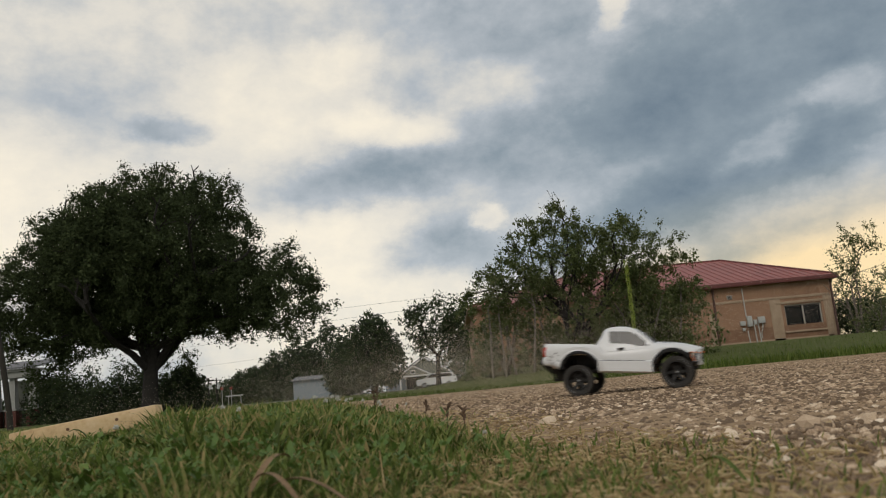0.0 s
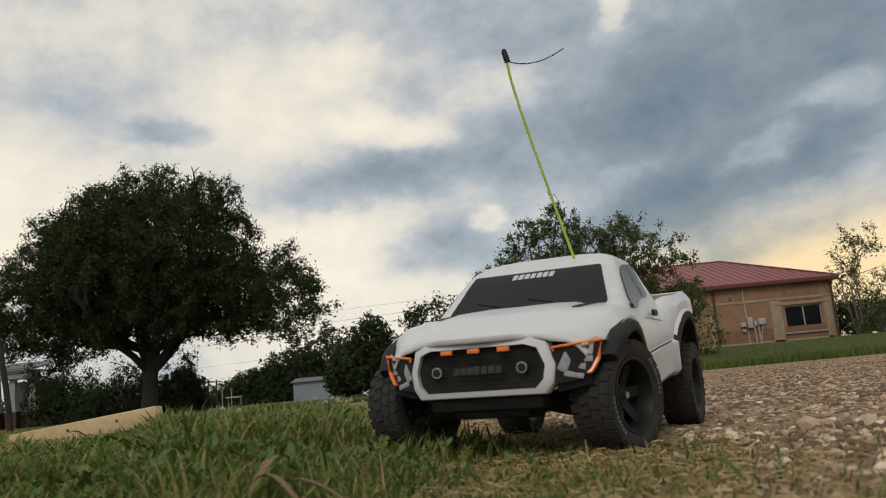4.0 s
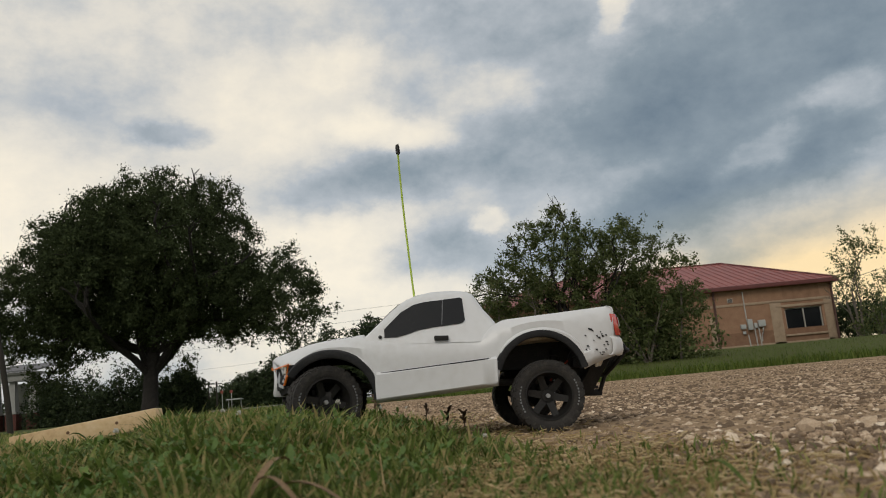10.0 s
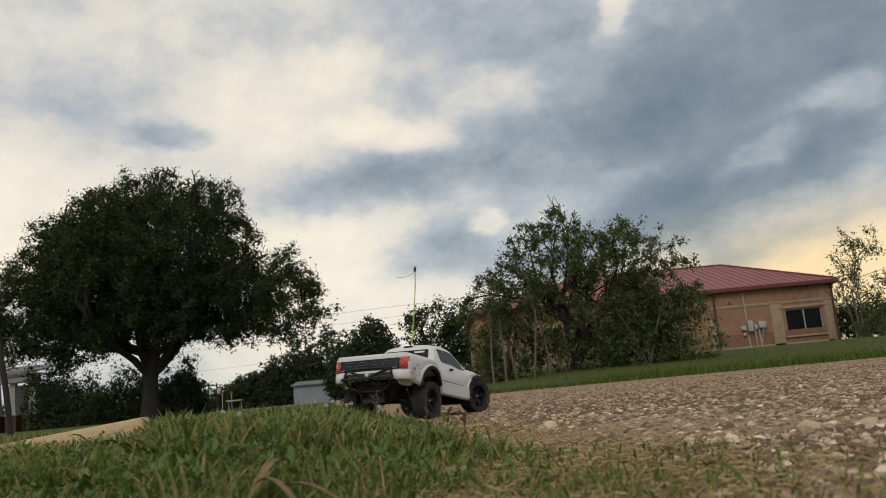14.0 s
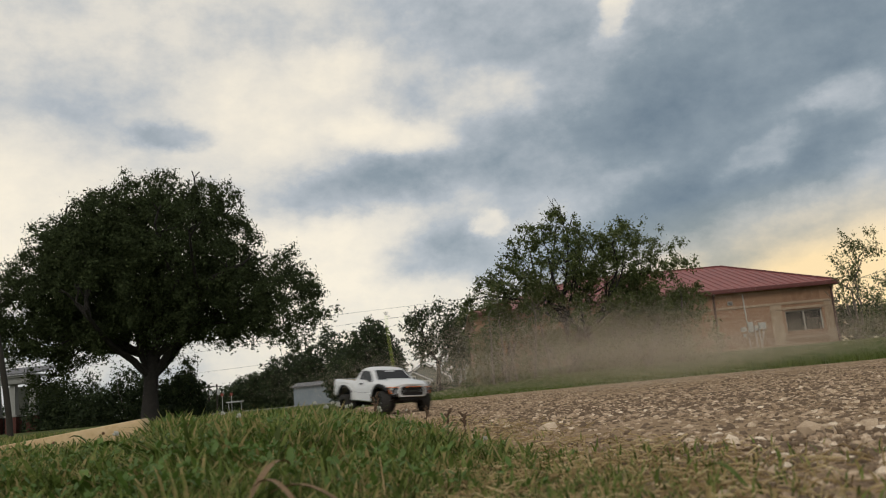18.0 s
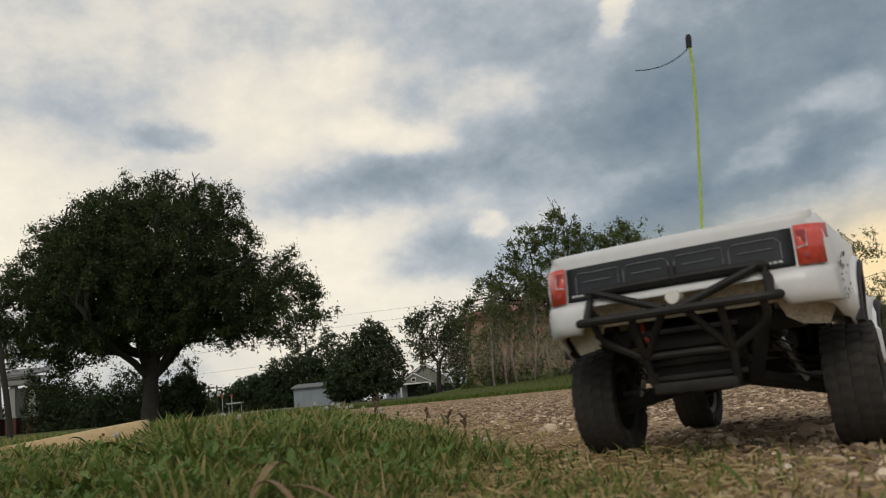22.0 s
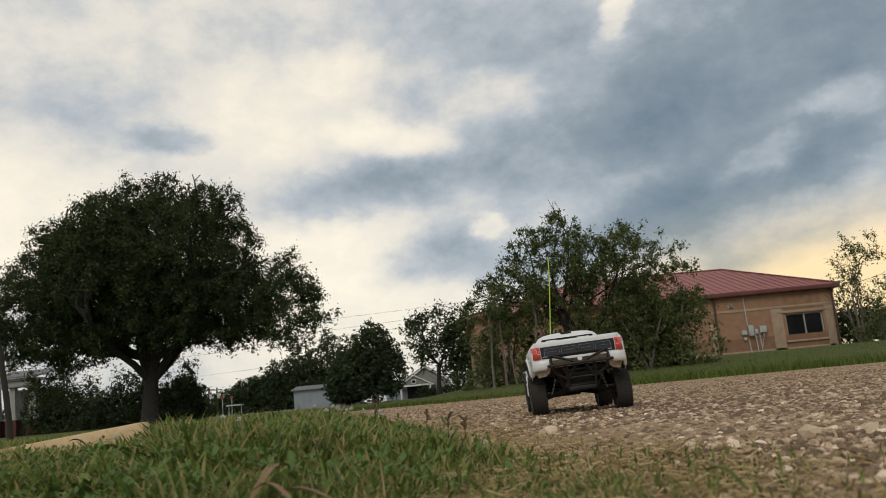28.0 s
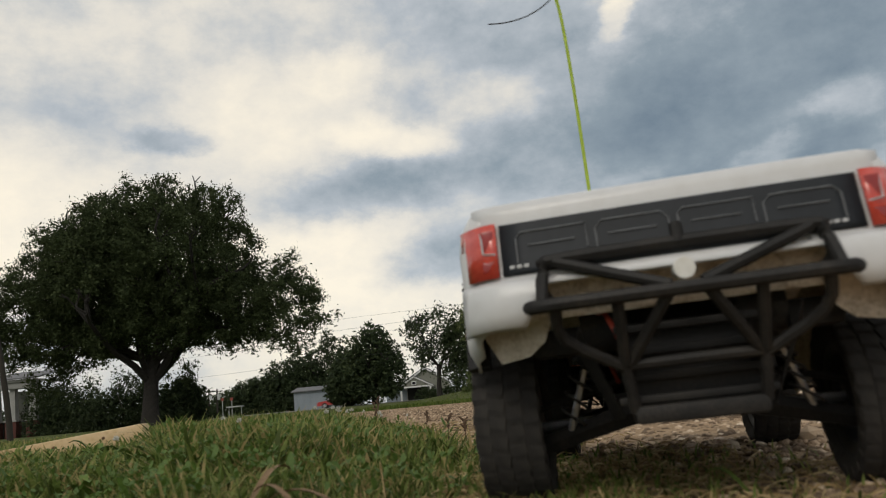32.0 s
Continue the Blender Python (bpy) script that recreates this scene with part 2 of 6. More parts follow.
M_CARWHITE = mat("white_car_paint", [(.6, .6, .6), (.78, .78, .78)], .3, scale=2, bump=0, coat=.4)
M_CARRED = mat("red_car_paint", [(.34, .02, .02), (.46, .04, .035)], .3, scale=2, bump=0, coat=.4)
M_ROAD = mat("pale_concrete_road", [(.22, .21, .19), (.32, .30, .27)], .9, scale=1, fine=15, bump=.2)
M_GLOW = mat("lit_lamp", [(1, .95, .7), (1, .95, .7)], .5, bump=0, emit=((1.0, .93, .55), 3.0))
M_DUST = mat("airborne_dust", [(.62, .53, .42), (.74, .65, .53)], 1.0, scale=3, bump=0, trans=.4)
M_GREYWOOD = mat("weathered_plank", [(.22, .24, .27), (.34, .36, .40)], .8, scale=10, fine=90, bump=.2)


# ---- mesh helpers ----
def finish(bm, name, material, parent=None, label="", smooth=True, angle=40):
    me = bpy.data.meshes.new(name)
    bmesh.ops.recalc_face_normals(bm, faces=bm.faces)
    bm.to_mesh(me)
    bm.free()
    me.materials.append(material)
    if smooth:
        me.polygons.foreach_set("use_smooth", [True] * len(me.polygons))
        me.set_sharp_from_angle(angle=radians(angle))
    ob = new(name, me)
    if parent is not None:
        ob.parent = parent
    if label:
        tagged(ob, label)
    return ob


def part(name, bm, material, parent, label=""):
    return finish(bm, name, material, parent, label)


def empty(name, m, label, category, group="", kind=""):
    ob = new(name)
    ob.empty_display_size = 0.05
    ob.matrix_basis = m
    return tagged(ob, label, category, group, kind)


def box(bm, c, s, bevel=0.0, m=None):
    r = bmesh.ops.create_cube(bm, size=1.0, matrix=Matrix.Translation(c) @ Matrix.Diagonal((*s, 1)))
    vs = r["verts"]
    if bevel:
        es = list({e for v in vs for e in v.link_edges})
        rr = bmesh.ops.bevel(bm, geom=es, offset=bevel, segments=2, profile=0.6, affect="EDGES")
        vs = list({v for f in rr["faces"] for v in f.verts} | {v for v in vs if v.is_valid})
    if m is not None:
        bmesh.ops.transform(bm, matrix=m, verts=vs)
    return vs


def ring_loft(bm, rings, cap=True, closed=True):
    """Joins rings of points, each with the same count, into a skin."""
    vs = [[bm.verts.new(p) for p in r] for r in rings]
    n = len(vs[0])
    for a, b in zip(vs, vs[1:]):
        for i in range(n if closed else n - 1):
            j = (i + 1) % n
            bm.faces.new((a[i], a[j], b[j], b[i]))
    if cap and closed:
        bm.faces.new(vs[0][::-1])
        bm.faces.new(vs[-1])
    return vs


def tube(bm, path, r, n=8):
    """A round bar along a line of points; r is one radius or one for each point."""
    pts = [Vector(p) for p in path]
    rs = r if isinstance(r, (list, tuple)) else [r] * len(pts)
    rings = []
    up = Vector((0, 0, 1))
    for i, p in enumerate(pts):
        d = (pts[min(i + 1, len(pts) - 1)] - pts[max(i - 1, 0)]).normalized()
        ref = up if abs(d.dot(up)) < 0.95 else Vector((1, 0, 0))
        a = d.cross(ref).normalized()
        b = d.cross(a).normalized()
        rings.append([p + (a * math.cos(2 * math.pi * k / n) + b * math.sin(2 * math.pi * k / n)) * rs[i] for k in range(n)])
    ring_loft(bm, rings)


def smooth_path(pts, k=4):
    """More points on a soft line through the given ones."""
    P = [Vector(p) for p in pts]
    out = []
    for i in range(len(P) - 1):
        p0, p1, p2, p3 = P[max(i - 1, 0)], P[i], P[i + 1], P[min(i + 2, len(P) - 1)]
        for j in range(k):
            t = j / k
            out.append(0.5 * ((2 * p1) + (p2 - p0) * t + (2 * p0 - 5 * p1 + 4 * p2 - p3) * t * t + (3 * p1 - p0 - 3 * p2 + p3) * t ** 3))
    out.append(P[-1])
    return out


def slab(bm, outline, depth_vec):
    """A flat plate: an outline of points, thickened along a vector."""
    d = Vector(depth_vec)
    a = [bm.verts.new(p) for p in outline]
    b = [bm.verts.new(Vector(p) + d) for p in outline]
    n = len(a)
    bm.faces.new(a[::-1])
    bm.faces.new(b)
    for i in range(n):
        j = (i + 1) % n
        bm.faces.new((a[i], a[j], b[j], b[i]))


def raw_mesh(name, verts, faces_n, loops, material, parent=None, label="", smooth=False):
    """A mesh from arrays: verts (n,3), all faces of faces_n corners, loops as a flat array."""
    me = bpy.data.meshes.new(name)
    nf = len(loops) // faces_n
    me.vertices.add(len(verts))
    me.vertices.foreach_set("co", np.asarray(verts, np.float32).ravel())
    me.loops.add(len(loops))
    me.loops.foreach_set("vertex_index", np.asarray(loops, np.int32).ravel())
    me.polygons.add(nf)
    me.polygons.foreach_set("loop_start", np.arange(0, nf * faces_n, faces_n, dtype=np.int32))
    me.update(calc_edges=True)
    if smooth:
        me.polygons.foreach_set("use_smooth", np.ones(nf, bool))
    me.materials.append(material)
    ob = new(name, me)
    if parent is not None:
        ob.parent = parent
    if label:
        tagged(ob, label)
    return ob


# ---- ground ----
rng = np.random.default_rng(7)


def spread(limit, n, first):
    """Grid lines that are close together near zero and wide apart far out."""
    k = math.asinh(limit / first)
    return [first * math.sinh(k * i / n) for i in range(-n, n + 1)]


def lawn_edge(y):
    """Where the turf gives way to the gravel, across the view, at a distance y."""
    e = np.interp(y, [-60, -.4, .25, .4, .5, .84, 1.4, 3.07, 4.7, 5.5, 9.4, 13, 60], [.9, .2, .03, .075, .115, .085, .02, -.25, -.56, -.88, -1.5, -2.2, -14])
    return e + .022 * np.sin(y * 9.1 + .6) + .012 * np.sin(y * 23.7)


def land(x, y):
    """Height of the land: level near the phone, with a low rise under the buildings."""
    far = max(0.0, min(1.0, (y - 13) / 25))
    rise = 0.75 * far * far * (3 - 2 * far) * max(0.0, min(1.0, (x + 2.0) / 6.0)) * max(0.0, min(1.0, (75 - y) / 20))
    e = float(lawn_edge(np.array(y)))
    back = max(0.0, min(1.0, (e - x) / .35))
    ahead = max(0.0, min(1.0, (y - .40) / .48)) * max(0.0, min(1.0, (40 - y) / 30))
    if y > .3:
        ahead *= max(.75, min(1.0, (x / y + .44) / .07))
    return rise - 0.006 + .036 * back * back * (3 - 2 * back) * ahead


bm = bmesh.new()
XS, YS = spread(2600, 66, .22), spread(2600, 66, .22)
rows_ = [[bm.verts.new((x, y, land(x, y))) for x in XS] for y in YS]
for ra, rb in zip(rows_, rows_[1:]):
    for i in range(len(XS) - 1):
        bm.faces.new((ra[i], ra[i + 1], rb[i + 1], rb[i]))
ground = finish(bm, "ground", M_SOIL)
tagged(ground, "mown lawn and rough grass on sandy soil", "ground", kind="structure")

# the gravel lot is a sheet of its own with a ragged edge to the turf
bm = bmesh.new()
ylist = [-40 + 40 * i / 10 for i in range(10)] + [0.12 * i for i in range(0, 30)] + [3.6 + .45 * i for i in range(0, 17)]
prev = None
for y in ylist:
    e0 = float(lawn_edge(np.array(y))) - .02
    y2 = min(y, 11)
    row = []
    for k in range(17):
        f = (k / 16) ** 1.8
        x = e0 + f * (46 - e0)
        far_edge = 8.5 + .17 * max(0, x) + .12 * math.sin(x * 3.3) + .08 * math.sin(x * 7.9 + 1)
        yy = min(y, far_edge)
        z = 0.0 + .004 * noise.noise((x * 1.7, yy * 1.7, 3.0)) + .003 * noise.noise((x * 6, yy * 6, 1.0))
        row.append(bm.verts.new((x, yy, z + .001)))
    if prev:
        for k in range(16):
            bm.faces.new((prev[k], prev[k + 1], row[k + 1], row[k]))
    prev = row
bmesh.ops.remove_doubles(bm, verts=bm.verts, dist=1e-5)
lot = finish(bm, "gravel_lot", M_GRAVEL)
tagged(lot, "dusty tan crushed limestone gravel lot", "gravel", kind="structure")

# street in the distance
bm = bmesh.new()
box(bm, (-60, 99.5, -.04), (330, 7, .1))
tagged(finish(bm, "road", M_ROAD), "pale concrete street behind the lot", "road", kind="structure")
bm = bmesh.new()
box(bm, (-60, 95.7, -.02), (330, .25, .2), .03)
tagged(finish(bm, "kerb", M_ROAD), "low concrete kerb along the street", "kerb", kind="structure")


# ---- stones ----
def stone_shape(seed):
    r = np.random.default_rng(seed)
    t = (1 + 5 ** .5) / 2
    v = np.array([(-1, t, 0), (1, t, 0), (-1, -t, 0), (1, -t, 0), (0, -1, t), (0, 1, t), (0, -1, -t), (0, 1, -t), (t, 0, -1), (t, 0, 1), (-t, 0, -1), (-t, 0, 1)], float)
    v /= np.linalg.norm(v[0])
    v *= (1 + r.uniform(-.3, .3, (12, 1)))
    v *= np.array([1, r.uniform(.65, 1), r.uniform(.4, .75)])
    f = [0, 11, 5, 0, 5, 1, 0, 1, 7, 0, 7, 10, 0, 10, 11, 1, 5, 9, 5, 11, 4, 11, 10, 2, 10, 7, 6, 7, 1, 8, 3, 9, 4, 3, 4, 2, 3, 2, 6, 3, 6, 8, 3, 8, 9, 4, 9, 5, 2, 4, 11, 6, 2, 10, 8, 6, 7, 9, 8, 1]
    return v, np.array(f)


SHAPES = [stone_shape(s) for s in range(9)]


def scatter(n, ymin, ymax, smin, smax, power, strip=None):
    """Places on the gravel in front of the phone."""
    out = []
    while len(out) < n:
        y = ymin * (ymax / ymin) ** rng.random() if strip is None else rng.uniform(ymin, ymax)
        half = .66 * y + .12
        x = rng.uniform(-half, half)
        e = float(lawn_edge(np.array(y)))
        if x < e - .02 or y > 8.4 + .17 * max(0, x):
            continue
        if x < e + .22 and rng.random() < .8 - .6 * max(0, x - e) / .22:
            continue
        s = smin * (smax / smin) ** (rng.random() ** power)
        out.append((x, y, s))
    return out


def stone_field(name, places, label):
    V, F, base = [], [], 0
    for x, y, s in places:
        v, f = SHAPES[rng.integers(len(SHAPES))]
        a = rng.uniform(0, 6.283)
        c, q = math.cos(a), math.sin(a)
        w = v * s
        w = np.stack([w[:, 0] * c - w[:, 1] * q, w[:, 0] * q + w[:, 1] * c, w[:, 2]], 1)
        w += (x, y, s * .12)
        V.append(w)
        F.append(f + base)
        base += 12
    ob = raw_mesh(name, np.concatenate(V), 3, np.concatenate(F), M_STONE)
    return tagged(ob, label, "gravel", kind="stuff")


stone_field("gravel", scatter(20000, .38, 2.4, .0014, .0075, 2.4) + scatter(34000, 1.3, 9.8, .0024, .0095, 2.0), "loose tan and grey limestone chips")

# single stones near the phone that can be told apart
STONE_MESHES = []
for i, (v, f) in enumerate(SHAPES):
    me = bpy.data.meshes.new("stone")
    me.from_pydata(v.tolist(), [], f.reshape(-1, 3).tolist())
    me.materials.append(M_STONE)
    STONE_MESHES.append(me)


# ---- grass ----
def blades(name, places, material, label, seg=3):
    """Curved, tapering blades; each place is x, y, z, height, width, bearing, lean."""
    P = np.array(places)
    n = len(P)
    x, y, z, h, w, a, lean = P.T
    V = np.zeros((n, 2 * seg + 1, 3))
    for k in range(seg + 1):
        t = k / seg
        off = lean * h * t ** 1.8
        px, py = x + np.cos(a) * off, y + np.sin(a) * off
        pz = z + h * t * np.sqrt(np.maximum(.12, 1 - (lean * t * .55) ** 2))
        if k < seg:
            ww = w * (1 - .75 * t ** 1.5) * .5
            tw = a + 1.57 + .5 * t
            V[:, 2 * k] = np.stack([px + np.cos(tw) * ww, py + np.sin(tw) * ww, pz], 1)
            V[:, 2 * k + 1] = np.stack([px - np.cos(tw) * ww, py - np.sin(tw) * ww, pz + ww * .25], 1)
        else:
            V[:, 2 * k] = np.stack([px, py, pz], 1)
    tri = []
    for k in range(seg - 1):
        b = 2 * k
        tri += [b, b + 1, b + 3, b, b + 3, b + 2]
    b = 2 * (seg - 1)
    tri += [b, b + 1, b + 2]
    L = (np.array(tri)[None, :] + (np.arange(n) * (2 * seg + 1))[:, None]).ravel()
    ob = raw_mesh(name, V.reshape(-1, 3), 3, L, material, smooth=True)
    return tagged(ob, label, "grass", kind="stuff")


def turf(n, y0, y1, hmin, hmax, wmin, wmax, into=0.0, dense=1.0, clump=.5):
    out = []
    while len(out) < n:
        y = y0 * (y1 / y0) ** rng.random()
        half = .62 * y + .1
        x = rng.uniform(-half, half)
        e = float(lawn_edge(np.array(y))) + into
        d = e - x
        if d < 0:
            continue
        if rng.random() > min(1, d / .24 + .03):
            continue
        c = noise.noise((x * 9, y * 6, .3))
        if c < -.25 and rng.random() < clump:
            continue
        thick = min(1.0, .42 + d / .22)
        h = rng.uniform(hmin, hmax) * thick * (1 + .55 * c) * max(.74, min(1.0, (x / y + .445) / .085))
        out.append((x, y, land(x, y) + .001, h, rng.uniform(wmin, wmax), rng.uniform(0, 6.283), rng.uniform(.25, 1.35)))
    return out


blades("lawn_grass", turf(15000, .30, 1.0, .007, .024, .0014, .0042) + turf(17000, .72, 2.4, .014, .042, .0020, .0058) + turf(7000, 2.0, 7.0, .02, .050, .003, .007),
       M_BLADE, "short green and yellowing lawn grass blades")
# coarser upright blades in loose tufts
blades("tall_grass", turf(800, .52, 1.0, .020, .040, .0026, .0052, into=-.06) + turf(1700, .85, 2.6, .026, .054, .0034, .0070, into=-.05, clump=.9), M_BLADE, "taller coarse grass blades standing in the turf", seg=4)
# dead blades that stand among the green
blades("dry_grass", turf(1500, .32, .9, .006, .020, .0006, .0014) + turf(1100, .8, 2.2, .012, .034, .0010, .0022), M_STRAW, "dead tan grass blades standing among the green")


def clover_leaves(n, y0, y1):
    """Three small rounded leaflets on each unseen stalk, held nearly level."""
    V, L = [], []
    for x, y, z, h, w, a, lean in turf(n, y0, y1, .012, .036, .0028, .0060, clump=.8):
        c0 = np.array((x, y, z + h))
        for k in range(3):
            b = a + k * 2.09
            u, v = np.array((math.cos(b), math.sin(b), rng.normal(.2, .7))), np.array((-math.sin(b), math.cos(b), rng.normal(0, .6)))
            m = len(V)
            V += [c0, c0 + u * w * .45 + v * w * .42, c0 + u * w * .95 + v * w * .30, c0 + u * w * 1.0 - v * w * .25, c0 + u * w * .5 - v * w * .42]
            L += [m, m + 1, m + 2, m, m + 2, m + 3, m, m + 3, m + 4]
    return tagged(raw_mesh("clover_leaves", np.array(V), 3, np.array(L), M_WEED), "small rounded clover leaves spread through the turf", "clover", kind="stuff")


clover_leaves(1900, .55, 2.4)
# a few broad single blades stand up out of the turf
blades("broad_grass", [b for b in turf(420, .72, 1.3, .030, .052, .0045, .0085, into=-.10) if b[0] < -.12 * b[1]], M_BLADE, "single broad green blades rising from the turf", seg=5)


def strays(n, y0, y1, left, right, hmin, hmax, wmin, wmax, lmin, lmax):
    """Blades and straws in the worn strip where turf and gravel meet."""
    out = []
    for _ in range(n):
        y = y0 * (y1 / y0) ** rng.random()
        x = float(lawn_edge(np.array(y))) + rng.normal(0, 1) * .07 + rng.uniform(left, right)
        out.append((x, y, .001 + .004 * rng.random(), rng.uniform(hmin, hmax), rng.uniform(wmin, wmax), rng.uniform(0, 6.283), rng.uniform(lmin, lmax)))
    return out


tuft = [(float(rng.normal(.08, .035)), float(rng.normal(.53, .06)), .001, rng.uniform(.006, .018), rng.uniform(.0012, .003), rng.uniform(0, 6.283), rng.uniform(.3, 1.3)) for _ in range(380)]
blades("worn_grass", tuft + strays(900, .36, 2.6, -.20, .02, .005, .016, .0010, .0024, .3, 1.3) + strays(1300, .36, .8, -.14, .10, .005, .015, .0010, .0026, .3, 1.3), M_BLADE, "thin worn grass at the edge of the gravel")


def straws(name, n, y0, y1, left, right, label):
    """Dry stems that lie about on the ground."""
    V, F = [], []
    for k in range(n):
        y = y0 * (y1 / y0) ** rng.random()
        x = float(lawn_edge(np.array(y))) + rng.uniform(left, right) + rng.normal(0, .05)
        a, ln, w = rng.uniform(0, 6.283), rng.uniform(.005, .026), rng.uniform(.0003, .0009)
        z, dz, bow = rng.uniform(.003, .007), rng.normal(0, .002), rng.uniform(0, .003)
        c, s_ = math.cos(a), math.sin(a)
        b = len(V)
        for t in (-.5, 0, .5):
            p = np.array((x + c * ln * t, y + s_ * ln * t, max(.002, z + dz * 2 * t + bow * (1 - 4 * t * t))))
            V += [p + (-s_ * w, c * w, 0), p + (s_ * w, -c * w, 0), p + (0, 0, w * 1.5)]
        for q in (0, 3):
            for i in range(3):
                j = (i + 1) % 3
                F += [b + q + i, b + q + j, b + q + 3 + j, b + q + i, b + q + 3 + j, b + q + 3 + i]
    return tagged(raw_mesh(name, np.array(V), 3, np.array(F), M_STRAW), label, "straw", kind="stuff")


straws("straw", 3000, .34, 2.4, -.20, .12, "dry straw and dead grass stems lying on the ground")
straws("thatch", 1300, .30, 1.6, -.8, -.05, "dead stems lying down in the turf")
straws("dead_stems", 1000, .34, .75, -.12, .06, "dry matted stems on the worn ground")

# rough grass along the far edge of the lot and up the bank
far = []
while len(far) < 15000:
    y = rng.uniform(8.5, 30) if rng.random() < .5 else rng.uniform(8.5, 13)
    x = rng.uniform(-.35, .66) * y
    edge = 8.55 + .17 * max(0, x)
    if x < -1.5 or y < edge:
        continue
    near = 1 if y < edge + 2 else .75
    far.append((x, y, land(x, y), rng.uniform(.04, .12) * near * (1.3 if x > 2 else .55), rng.uniform(.006, .014), rng.uniform(0, 6.28), rng.uniform(.1, .9)))
blades("bank_grass", far, M_FARBLADE, "rough green grass on the bank beyond the gravel", seg=2)
# ---- trees ----
LOBES = []


def in_lobes(p):
    """Whether a point lies inside one of the rounded masses of the crown now growing."""
    return any(((p[0] - c[0]) / e[0]) ** 2 + ((p[1] - c[1]) / e[1]) ** 2 + ((p[2] - c[2]) / e[2]) ** 2 < 1 for c, e in LOBES)


def limb(bm, p, d, length, r, depth, tips, r_rng, droop=0.0, split=(2, 3), n=6):
    """One branch that bends, tapers and forks."""
    pts, rs = [p.copy()], [r]
    steps = 4
    cur, dr = p.copy(), d.normalized()
    for i in range(steps):
        if LOBES and i > 0 and not in_lobes(cur) and (depth < 3 or cur.z > LOBES[0][0][2]):
            break
        dr = (dr + Vector((r_rng.gauss(0, .16), r_rng.gauss(0, .16), r_rng.gauss(.02, .12) - droop))).normalized()
        cur = cur + dr * (length / steps)
        pts.append(cur.copy())
        rs.append(r * (1 - .5 * (i + 1) / steps))
    tube(bm, pts, rs, n)
    tips.append((pts[len(pts) // 2].copy(), dr.copy(), depth))
    tips.append((cur.copy(), dr.copy(), depth))
    if depth <= 0:
        return
    for k in range(r_rng.randint(*split)):
        side = Vector((r_rng.gauss(0, 1), r_rng.gauss(0, 1), r_rng.gauss(.25, .6))).normalized()
        limb(bm, pts[r_rng.randint(1, len(pts) - 1)], dr + side * .95, length * r_rng.uniform(.55, .78), r * .52, depth - 1, tips, r_rng, droop, split, max(4, n - 1))


def leaves(name, centres, spread_, per, size, material, parent, seed, label="", flat=1.0):
    """Many small folded leaves in clumps about the twig ends."""
    r = np.random.default_rng(seed)
    C = np.repeat(np.array(centres), per, axis=0)
    n = len(C)
    off = r.normal(0, 1, (n, 3))
    off *= (np.abs(r.normal(.6, .5, (n, 1)))) * spread_ / np.linalg.norm(off, axis=1, keepdims=True)
    off[:, 2] *= flat
    C = C + off
    u = r.normal(0, 1, (n, 3))
    u /= np.linalg.norm(u, axis=1, keepdims=True)
    v = np.cross(u, r.normal(0, 1, (n, 3)))
    v /= np.linalg.norm(v, axis=1, keepdims=True)
    s = size * r.uniform(.55, 1.35, (n, 1))
    w = np.cross(u, v)
    V = np.stack([C - u * s, C + v * s * .42 + w * s * .12, C + u * s, C - v * s * .42 + w * s * .12], 1)
    L = (np.array([0, 1, 2, 0, 2, 3])[None] + (np.arange(n) * 4)[:, None]).ravel()
    return raw_mesh(name, V.reshape(-1, 3), 3, L, material, parent, label)


